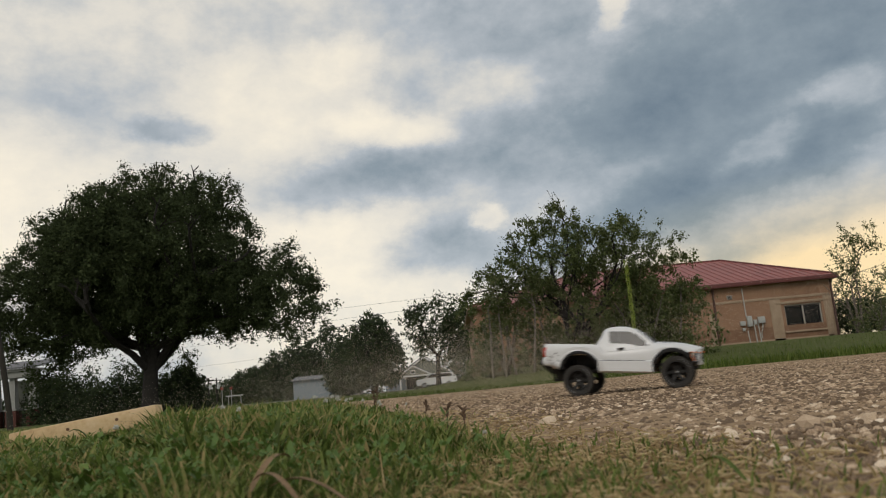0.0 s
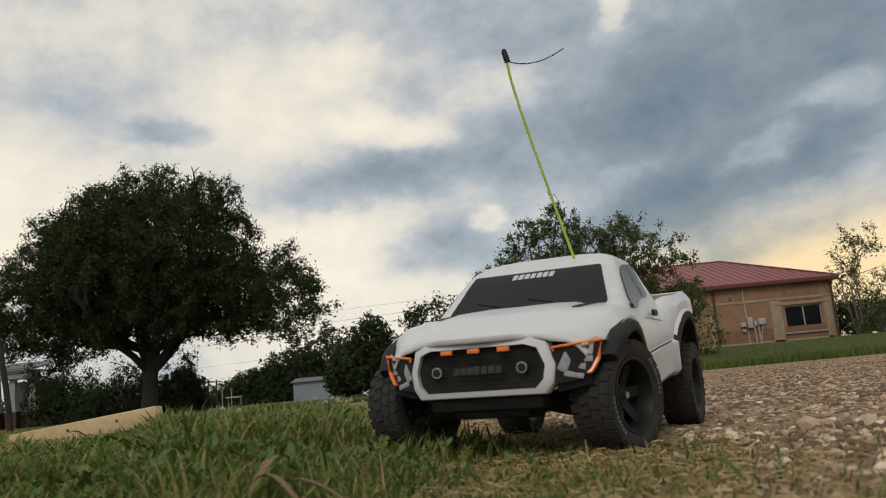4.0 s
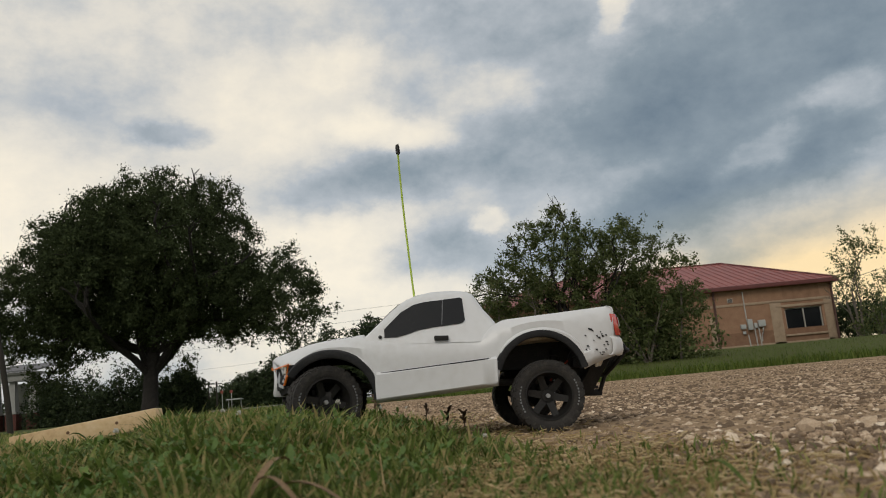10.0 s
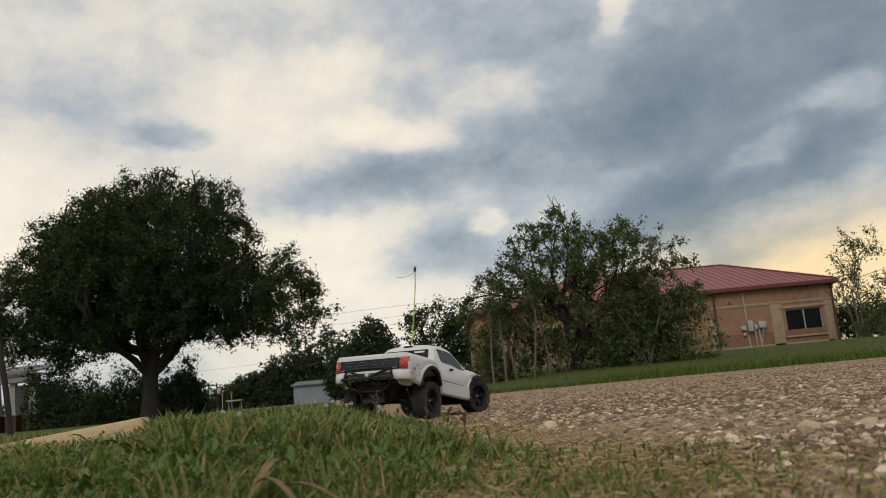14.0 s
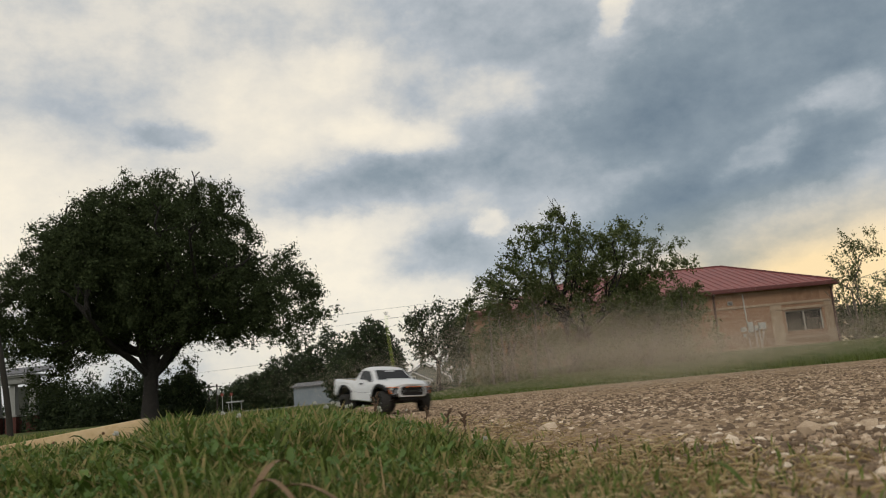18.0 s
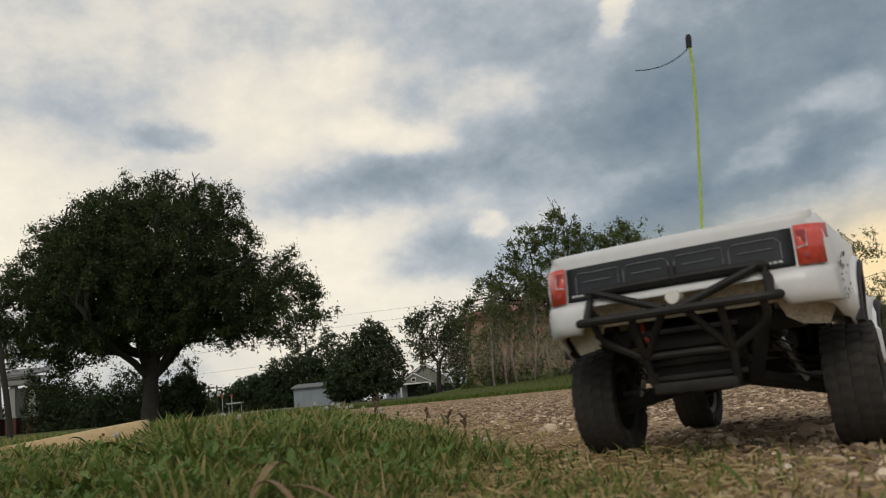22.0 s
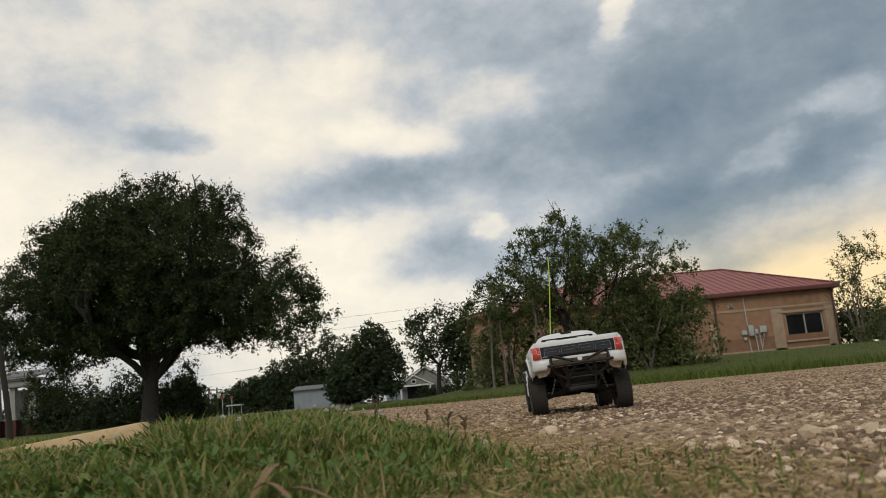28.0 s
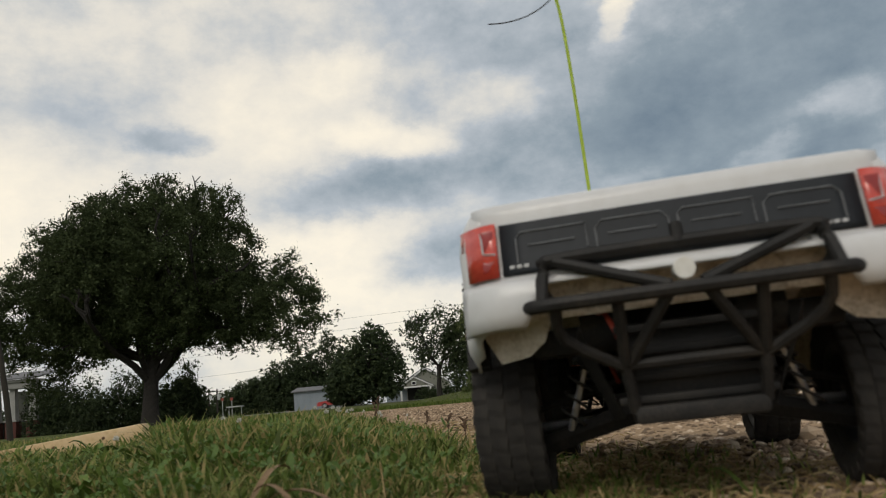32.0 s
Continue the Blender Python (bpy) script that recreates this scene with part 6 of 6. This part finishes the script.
# first grain cloud is number, start, end, place, then drift over its life
for kind, t0, t1, x, y, z, dx, dy, dz in (
        (0, -.4, 1.2, -.35, 3.4, .10, -.2, .2, .05), (1, -.3, 1.9, .1, 3.6, .16, -.25, .2, .1), (2, -.2, 2.2, .7, 4.4, .30, -.3, .3, .1), (1, -.1, 1.8, .5, 3.9, .08, -.2, .1, .05),
        (3, 7.1, 7.9, .40, 1.12, .02, .1, 0, .02), (3, 7.4, 8.4, .62, 1.32, .02, .1, .1, .02), (3, 12.7, 13.5, .33, 1.45, .03, .2, 0, .01), (3, 12.8, 13.6, .47, 1.5, .035, .2, 0, .01), (3, 12.8, 13.4, .2, 1.45, .03, .2, 0, 0),
        (2, 15.2, 18.0, .9, 4.6, .14, -.35, .3, .1), (4, 15.4, 19.2, 1.5, 5.0, .16, -.6, .3, .2), (2, 15.5, 18.6, 2.2, 5.0, .16, -.5, .3, .12), (4, 15.7, 19.6, 1.9, 5.4, .22, -.9, .2, .25), (0, 15.4, 17.4, 1.3, 4.4, .08, -.2, .2, .05), (1, 15.6, 17.8, 1.9, 4.6, .08, -.3, .2, .05),
        (2, 15.9, 18.8, .6, 5.6, .18, -.5, .3, .14), (4, 16.0, 20.4, 1.2, 5.8, .35, -.9, .2, .3), (1, 16.0, 18.2, .2, 5.5, .10, -.3, .2, .05), (2, 15.6, 18.4, 2.6, 5.2, .14, -.5, .2, .1),
        (2, 15.5, 17.8, 1.3, 5.0, .10, -.3, .2, .08), (2, 15.6, 18.2, 1.9, 5.2, .12, -.4, .2, .10), (0, 15.6, 17.6, 1.6, 4.8, .07, -.2, .1, .05), (4, 15.5, 19.2, 1.3, 5.0, .24, -.4, .2, .12), (4, 15.6, 19.0, 1.9, 5.3, .28, -.5, .2, .1), (2, 15.5, 18.8, 1.0, 4.8, .17, -.2, .2, .1), (2, 15.6, 18.6, 1.6, 5.0, .18, -.3, .2, .1), (4, 15.8, 18.8, 2.4, 5.6, .22, -.4, .2, .1),
        (4, 18.0, 22.2, 1.0, 5.4, .28, -.1, .3, .2), (2, 18.2, 22.4, 1.5, 6.0, .25, -.3, .3, .2),
        (2, 18.7, 20.4, .9, 2.9, .10, -.3, .3, .10), (1, 18.7, 20.2, 1.3, 2.6, .12, -.2, .3, .10), (0, 18.75, 19.7, .6, 2.2, .07, .1, .2, .05), (4, 18.8, 20.8, 1.7, 3.3, .16, -.4, .5, .2), (0, 18.75, 19.9, .9, 2.4, .07, .1, .2, .05), (1, 18.7, 20.0, 1.1, 3.0, .09, -.1, .2, .08), (2, 18.7, 20.2, 1.5, 3.6, .10, -.3, .3, .10), (3, 18.8, 19.5, .35, 1.75, .04, .2, .1, .02), (3, 18.8, 19.4, .5, 1.85, .05, .2, .1, .02),
        (3, 20.2, 21.0, -.12, 1.62, .06, -.1, .1, .03), (0, 20.6, 22.4, .8, 4.6, .15, -.1, .2, .1), (3, 29.7, 30.5, .62, 2.2, .03, .1, .1, .02)):
    ob = new("dust_cloud", PUFFS[kind].data)
    tagged(ob, "thin tan dust hanging in the air above the gravel", "dust", "dust clouds", "stuff")
    DUST.append((ob, t0, t1, (x, y, z), (dx, dy, dz)))
for ob in PUFFS:
    bpy.data.objects.remove(ob)

# clods thrown up by the wheels
CLODS = []
clod_rng = random.Random(9)
for k in range(16):
    ob = new("clod", STONE_MESHES[k % 9])
    s_ = clod_rng.uniform(.004, .009)
    ob.scale = (s_, s_, s_)
    tagged(ob, "small brown clod thrown up by a wheel", "clod", "flying clods")
    CLODS.append((ob, 18.72 if k < 12 else 12.75, clod_rng.uniform(.25, .5), clod_rng.uniform(.9, 2.4), clod_rng.uniform(-.2, .7), clod_rng.uniform(.9, 1.7), s_))


# ---- small things in the turf ----
def clover(x, y, h, r):
    """A clover head on a thin stalk."""
    c = empty("clover_flower", pose(x, y, land(x, y)), "small white clover head on a thin green stalk", "flower", "clover in the turf")
    q = bmesh.new()
    tube(q, [(0, 0, 0), (.002, .001, h * .5), (.001, 0, h)], .0006, 5)
    part("stalk", q, M_BLADE, c)
    q = bmesh.new()
    R = random.Random(int(x * 1e4))
    for k in range(26):
        a, e = R.uniform(0, 6.283), math.acos(R.uniform(-.5, 1))
        d = Vector((math.cos(a) * math.sin(e), math.sin(a) * math.sin(e), math.cos(e)))
        p = Vector((.001, 0, h)) + d * r * .35
        tube(q, [p, p + d * r * .5 + Vector((0, 0, r * .2)), p + d * r * .75 + Vector((0, 0, r * .4))], [r * .10, r * .20, r * .06], 4)
    part("head", q, M_CLOVER, c)


for x, y, h, r in ((-.168, 1.15, .062, .006), (-.21, 1.3, .056, .005), (-.135, 1.4, .052, .005), (-.42, 1.0, .046, .005), (-.255, .95, .046, .0045), (-.36, 1.25, .05, .005), (-.23, 1.7, .055, .006), (-.26, 2.0, .06, .007), (-.18, 1.9, .05, .006), (-.32, 2.1, .06, .007),
                   (-.22, 2.3, .05, .007), (-.40, 2.3, .06, .008), (.03, 1.05, .02, .005), (-.03, .92, .024, .0045), (-.15, 2.4, .045, .006), (-.3, 2.6, .06, .008), (-.24, 1.5, .05, .005)):
    clover(x, y, h * .85, r * .72)


def seed_stalk(x, y, h, lean, material, label, head=True):
    s = empty("dead_stalk", pose(x, y, land(x, y) - .002), label, "stalk", "dead stalks")
    q = bmesh.new()
    tube(q, smooth_path([(0, 0, 0), (lean * .4, 0, h * .5), (lean, .004, h)], 3), [.0009, .0009, .0008, .0008, .0007, .0006, .0005], 5)
    part("stem", q, material, s)
    if head:
        R = random.Random(int(h * 1e5))
        for k in range(7):
            q = bmesh.new()
            z = h * (.62 + .06 * k)
            p = Vector((lean * z / h, 0, z))
            tube(q, [p, p + Vector((R.uniform(-.007, .007), R.uniform(-.004, .004), R.uniform(.002, .007)))], [.0022, .0012], 5)
            part("seed_head", q, material, s)


for x, y, h, lean in ((-.158, 1.6, .078, .003), (-.16, 1.62, .07, -.004), (-.02, 1.35, .05, .004), (.01, 1.3, .046, -.003), (-.06, 1.5, .055, .003)):
    seed_stalk(x, y, h, lean, M_SEED, "dark brown dead weed stalk with seed heads")
for x, y, h, lean in ((.090, .60, .036, .001), (-.052, .55, .040, -.003), (.083, .48, .024, -.006), (.26, .52, .030, .004), (.115, .8, .03, .006), (.17, .62, .02, .012)):
    seed_stalk(x, y, h, lean, M_STRAW, "single pale dry grass stem standing upright", head=False)


def big_leaf(x, y, z, length, width, bearing, rise, material, label):
    """A single broad dead blade, folded along its middle."""
    q = bmesh.new()
    rings = []
    c, s = math.cos(bearing), math.sin(bearing)
    for k in range(9):
        t = k / 8
        w = width * math.sin(math.pi * min(1, .12 + .88 * t)) ** .7 * .5
        p = Vector((x + c * length * t, y + s * length * t, z + rise * math.sin(t * 2.2)))
        rings.append([p + Vector((-s * w, c * w, .3 * w)), p, p + Vector((s * w, -c * w, .3 * w)), p + Vector((0, 0, -.0006))])
    ring_loft(q, rings)
    ob = finish(q, "dead_leaf", material)
    return tagged(ob, label, "leaf", "dead leaves")


big_leaf(-.088, .46, .012, .055, .0042, 2.35, .022, M_BROWNLEAF, "long withered brown grass leaf in the turf")
big_leaf(-.060, .47, .010, .06, .0045, 2.75, .02, M_BROWNLEAF, "long withered brown grass leaf in the turf")
big_leaf(-.135, .52, .020, .05, .006, 1.2, .02, M_BROWNLEAF, "curled tan dead grass leaf in the turf")
big_leaf(.160, .47, .004, .03, .005, 2.2, .016, M_BLADE, "single bright green blade at the edge of the gravel")


def weed(x, y, n, length, width, seed):
    """A rosette of broad green leaves."""
    R = random.Random(seed)
    w = empty("weed", pose(x, y, land(x, y)), "low rosette of broad green weed leaves", "weed", "weeds in the turf")
    for k in range(n):
        q = bmesh.new()
        a = 6.283 * k / n + R.uniform(-.3, .3)
        c, s = math.cos(a), math.sin(a)
        L_, up = length * R.uniform(.7, 1.2), R.uniform(.35, .95)
        rings = []
        for i in range(7):
            t = i / 6
            ww = width * math.sin(math.pi * (.08 + .90 * t)) ** .8 * .5
            p = Vector((c * L_ * t, s * L_ * t, L_ * up * math.sin(t * 1.9)))
            rings.append([p + Vector((-s * ww, c * ww, .35 * ww)), p, p + Vector((s * ww, -c * ww, .35 * ww)), p + Vector((0, 0, -.0005))])
        ring_loft(q, rings)
        part("leaf", q, M_WEED, w)


for i, (x, y, n, l, wd) in enumerate(((-.28, .78, 8, .050, .011), (-.36, .92, 7, .055, .012), (-.20, .85, 7, .045, .010), (-.45, 1.05, 8, .06, .013), (-.25, 1.1, 7, .05, .011), (-.16, 1.05, 6, .045, .010), (-.33, .72, 6, .045, .010), (-.12, .78, 6, .035, .008), (-.50, .85, 7, .055, .012),
                                      (-.30, 1.35, 7, .055, .012), (-.20, 1.4, 7, .05, .011), (-.40, 1.45, 7, .06, .013), (-.55, 1.25, 7, .06, .013), (-.10, 1.2, 6, .035, .009), (-.26, .60, 6, .035, .009), (-.17, .62, 6, .03, .008), (-.22, 1.8, 8, .05, .012), (-.34, 1.85, 8, .055, .013))):
    weed(x, y, n, l * .62, wd * .8, 300 + i)

# single stones that stand out of the gravel
for x, y, s_, tone in ((.205, .80, .013, 0), (.225, .815, .011, 1), (.262, .805, .010, 2), (.345, .82, .017, 3), (.365, .83, .010, 4), (.138, 1.27, .015, 5), (.152, 1.20, .010, 6), (.11, .98, .008, 7), (.405, .82, .012, 8)):
    ob = new("stone", STONE_MESHES[tone])
    ob.parent = lot
    ob.matrix_basis = pose(x, y, s_ * .3, 10 * tone, 5, 37 * tone) @ Matrix.Diagonal((s_, s_, s_, 1))
stone_rng = random.Random(12)
made = 0
while made < 270:
    y = .46 * (1.9 / .46) ** stone_rng.random()
    x = stone_rng.uniform(-.6, .6) * y
    if x < float(lawn_edge(np.array(y))) + .05 + .12 * stone_rng.random():
        continue
    s_ = .0030 * (3.0 ** (stone_rng.random() ** 1.6))
    ob = new("stone", STONE_MESHES[stone_rng.randrange(9)])
    ob.parent = lot
    ob.matrix_basis = pose(x, y, s_ * .25, stone_rng.uniform(-20, 20), stone_rng.uniform(-20, 20), stone_rng.uniform(0, 360)) @ Matrix.Diagonal((s_, s_, s_ * .9, 1))
    made += 1
# ---- what moves ----
# seconds, place of the rear axle x, y, heading, height, nose up, lean
TRUCK_ROWS = (
    (0, 0.4534, 2.8587, -19.2, 0.0006, -0.1, 0.2), (0.5, 1.0951, 2.3813, -23.9, 0.0043, 0.0, -0.4), (0.75, 1.3825, 2.0811, -81.4, 0.0037, 0.1, -2.6), (1, 1.1058, 1.7259, -139.0, 0.003, 0.2, -0.9), (1.5, 0.535, 1.4072, -151.9, 0.0029, -0.4, -1.8),
    (2, 0.2291, 1.1795, -110.0, -0.0032, -0.2, -0.0), (2.5, 0.1872, 1.1029, -113.8, -0.0044, -0.1, -1.4), (3, 0.1882, 1.0943, -115.4, -0.0057, -0.1, -1.5), (3.5, 0.1883, 1.0978, -115.3, -0.0051, -0.1, -1.5), (5.5, 0.1885, 1.1025, -112.9, -0.0029, -0.1, -0.8),
    (6, 0.1875, 1.0999, -112.1, -0.0024, -0.2, -0.5), (6.5, 0.1926, 1.1078, -112.6, -0.0055, 0.1, 0.0), (7, 0.2417, 1.1768, -121.5, -0.0067, 0.8, 0.7), (7.5, 0.4249, 1.3076, -148.0, 0.0001, 0.5, -2.3), (8, 0.5021, 1.3595, -159.9, 0.0019, -1.0, -1.2),
    (8.5, 0.2299, 1.2709, -180.7, -0.0024, -0.3, -1.2), (9, 0.1216, 1.2934, -178.7, -0.0047, 3.0, -0.2), (9.5, 0.1281, 1.2846, -177.3, -0.0049, 3.3, -0.4), (10, 0.1186, 1.2944, -175.5, -0.0049, 3.4, 0.2), (10.5, -0.1532, 1.2401, -148.2, 0.0045, -3.3, 0.3),
    (11, -0.177, 1.2247, -142.0, 0.004, -2.6, 1.7), (11.5, -0.0115, 1.3217, -156.4, -0.0077, 2.0, -0.2), (12, 0.262, 1.3417, -182.6, -0.0015, -0.6, -0.0), (12.5, 0.3573, 1.3132, -197.4, -0.0086, 1.7, 2.4), (13, 0.0105, 1.4508, -224.7, -0.0067, 2.2, -0.5),
    (13.5, -0.2276, 1.8468, -258.0, 0.007, 1.0, 1.1), (14, -0.1846, 2.3058, -296.5, -0.0003, -2.6, 1.4), (14.5, 0.128, 2.6519, -293.0, -0.007, 1.7, 2.5), (15, 1.0, 3.4, -305.0, 0.0, 0.0, 0.0), (15.5, 2.1, 4.7, -262.0, 0.0, 0.0, 2.0),
    (16, 0.8, 5.5, -195.0, 0.0, 0.0, 2.0), (16.5, -0.7453, 4.8512, -155.9, -0.0097, 1.0, -0.3), (17, -0.9457, 5.3173, -117.9, -0.0054, 1.2, -0.8), (17.5, -0.9104, 4.0776, -71.9, -0.0132, 1.2, -1.2), (18, -0.4292, 3.892, -53.4, -0.004, 0.8, -2.6),
    (18.25, 0.0172, 3.3125, -88.4, -0.011, 1.6, -2.9), (18.5, 0.3005, 2.7461, -125.6, -0.0149, 1.0, -4.0), (19, 0.1483, 1.6053, -193.7, -0.0118, -0.6, -1.1), (19.5, 0.1065, 1.3648, -237.4, -0.0134, 2.7, -1.9), (20, 0.1048, 1.4003, -231.2, -0.003, 1.6, 1.9),
    (20.5, 0.187, 1.3293, -237.6, 0.0004, -0.6, -0.3), (21, 0.3431, 1.1142, -268.6, 0.0008, -0.4, -1.7), (21.5, 0.3368, 0.9268, -290.6, 0.0062, 1.3, -0.8), (22, 0.2494, 0.7604, -300.5, 0.0037, 0.3, -1.2), (22.5, 0.1467, 0.5824, -279.9, -0.0008, -0.4, -2.5),
    (23, 0.1189, 0.4525, -274.2, 0.0018, -1.4, 0.2), (23.5, 0.1059, 0.3525, -275.9, 0.0076, -2.2, 1.0), (24, 0.1069, 0.3575, -276.0, 0.0034, -2.0, 1.6), (24.5, 0.1178, 0.4751, -278.8, 0.0014, -0.2, 1.4), (25, 0.1477, 0.6066, -275.1, -0.0015, 0.2, -0.5),
    (25.5, 0.1489, 0.6284, -276.1, -0.0014, 0.8, 0.1), (26.5, 0.21, 1.02, -278.0, 0.0, 0.5, 0.0), (27.5, 0.3007, 1.7385, -273.3, -0.0001, 0.5, -3.3), (28, 0.3309, 2.1863, -272.2, 0.0029, -1.3, -2.5), (28.5, 0.3437, 2.4032, -270.2, -0.0013, -0.3, -1.1),
    (29, 0.3605, 2.4611, -266.9, 0.0025, -0.9, -1.6), (29.5, 0.3717, 2.2193, -276.6, 0.0053, 0.2, -1.0), (30, 0.324, 1.8795, -270.8, 0.0012, -0.1, -1.7), (30.5, 0.3778, 1.4569, -274.3, 0.0033, -2.2, -0.4), (31, 0.3597, 0.9714, -295.7, 0.0025, -1.2, 1.4),
    (31.5, 0.1862, 0.6848, -286.6, 0.0008, -0.6, 1.6), (32, 0.1488, 0.5331, -280.6, -0.005, -0.9, -1.3),
)
STEER = ((0, 5), (.75, -22), (1.5, 10), (2, 5), (2.5, -22), (3, -22), (3.5, -22), (5.5, 0), (6, 0), (6.5, 0), (7, -8), (7.5, 8), (8, 0), (8.5, -20), (9, 0), (9.5, 0), (10, 22), (10.5, 0), (11, 0), (11.5, 10), (12, -15), (12.5, -18), (13, -15), (14, -15), (14.5, 0), (16, 18), (17, 20), (18, -15), (19, -20), (19.5, -15), (20, 0), (21, 5), (22, 0), (32, 0))


def motions():
    rows = [(t, pose(x, y, z, 0, 0, h) @ pose(0, 0, 0, lean, -nose, 0)) for t, x, y, h, z, nose, lean in TRUCK_ROWS]
    walk(truck, rows)
    ts = [r[0] for r in TRUCK_ROWS]
    steps = [k * .1 for k in range(321)]
    px, py, ph = (np.interp(steps, ts, [r[i] for r in TRUCK_ROWS]) for i in (1, 2, 3))
    # the springs give, so that each wheel stays on the ground under the body
    body = [[r[i] for r in TRUCK_ROWS] for i in range(1, 7)]
    for wheel, x, y in WHEELS:
        out, turn = [], 0.0
        for k, t in enumerate(steps):
            if k:
                a = math.radians(ph[k])
                run = (px[k] - px[k - 1]) * math.cos(a) + (py[k] - py[k - 1]) * math.sin(a)
                turn += max(-80.0, min(80.0, math.degrees(run / .0515)))
            st = float(np.interp(t, [s[0] for s in STEER], [s[1] for s in STEER])) if x else 0.0
            bx, by, bh, bz, bn, bl = (float(np.interp(t, ts, b)) for b in body)
            foot = pose(bx, by, bz, 0, 0, bh) @ pose(0, 0, 0, bl, -bn, 0) @ Vector((x, y, 0))
            give = max(-.016, min(.016, max(0.0, land(foot.x, foot.y)) + .0005 - foot.z))
            out.append((t, pose(x, y, HUB + give, 0, 0, st) @ pose(0, 0, 0, 0, turn, 0)))
        walk(wheel, out)
    # the aerial sways on the roof
    sway = ((0, 0, 0), (1.5, 8, -8), (2, 4, -8.5), (3, 7, -12), (6.5, 6, -12), (7.5, 10, -12), (8, 14, -10), (8.5, 3, -8), (9, 6.5, -8), (10, 5, -8), (10.5, 10, -10), (11, 10, -10), (11.5, 8, -8), (12, 13, -8), (12.5, 14, -8), (13, 2, -8), (14, 0, -6), (18, 0, -6), (19, 9, -10), (19.5, -6, -12), (20, -6, -12), (21, 0, -16), (21.5, 0, -9), (22, 0, -6), (22.5, 0, -5), (24, 0, -10), (25, 0, -11), (25.5, 0, -11), (27.5, 0, -7), (29, 0, -7), (30, 0, -7), (30.5, 0, -9), (31, 0, -10), (31.5, 0, -8), (32, 0, 1))
    walk(aerial, [(t, pose(.186, .039, .2135, -side, fore, 0)) for t, fore, side in sway])

    # planks: the pickup nudges them at half past ten seconds
    a0, a1 = pose(-.735, 1.63, .058, 0, -6.5, 12), pose(-.762, 1.63, .046, 0, -6.0, 12)
    walk(plank_a, [(0, a0), (10.2, a0), (10.7, a1), (32, a1)])
    b0, b1 = pose(-.565, 1.66, .044, 0, 1, -4), pose(-.60, 1.74, .012, 0, 1, -4)
    walk(plank_b, [(0, b0), (10.2, b0), (10.7, b1), (32, b1)])
    # traffic passes along the street towards the west
    for c, t0, x0 in ((van, .5, -8.7), (pickup, 12.5, -14.0), (sedan, 31.5, -7.9)):
        v = 13.0
        ta, tb = t0 - 150 / v, t0 + 110 / v
        rows_c = [(0.0, pose(x0 - v * (max(0.0, ta) - t0), 99, .02))] if ta < 0 else [(0.0, pose(x0 + 150, 99, .02)), (ta, pose(x0 + 150, 99, .02))]
        rows_c += [(tb, pose(x0 - 110, 99, .02)), (32.0, pose(x0 - 110, 99, .02))] if tb < 32 else [(32.0, pose(x0 - v * (32 - t0), 99, .02))]
        walk(c, rows_c)
    # dust rises off the gravel, drifts and settles
    for ob, t0, t1, p, d in DUST:
        at_ = lambda f, z: pose(p[0] + d[0] * f, p[1] + d[1] * f, z, 0, 0, 20 * f)
        low_z = -2.2
        rows_d = []
        if t0 > .3:
            rows_d += [(0.0, at_(0, low_z)), (t0 - .12, at_(0, low_z)), (t0 + .12, at_(.05, p[2]))]
        else:
            rows_d += [(0.0, at_(.1, p[2]))]
        rows_d += [((t0 + t1) / 2 if t0 > .3 else t1 / 2, at_(.5, p[2] + d[2] * .5)), (t1, at_(1, p[2] + d[2])), (t1 + .9, at_(1.2, p[2] + d[2] - .8)), (t1 + 1.4, at_(1.2, low_z)), (32.0, at_(1.2, low_z))]
        walk(ob, rows_d)
    for ob, t0, life, vx, vy, vz, s_ in CLODS:
        x0, y0 = (.30, 1.68) if t0 > 15 else (.12, 1.42)
        rows_k = [(0.0, pose(x0, y0, -.05)), (t0, pose(x0, y0, -.02))]
        for f in (.25, .5, .75, 1.0, 1.3):
            t = f * life
            rows_k.append((t0 + t, pose(x0 + vx * t, y0 + vy * t, max(-.01, vz * t - 4.2 * t * t), 0, 80 * f, 40 * f)))
        last = pose(x0 + vx * life * 1.3, y0 + vy * life * 1.3, .0, 0, 104, 52)
        rows_k += [(t0 + life * 1.6, last), (32.0, last)]
        walk(ob, rows_k)


motions()
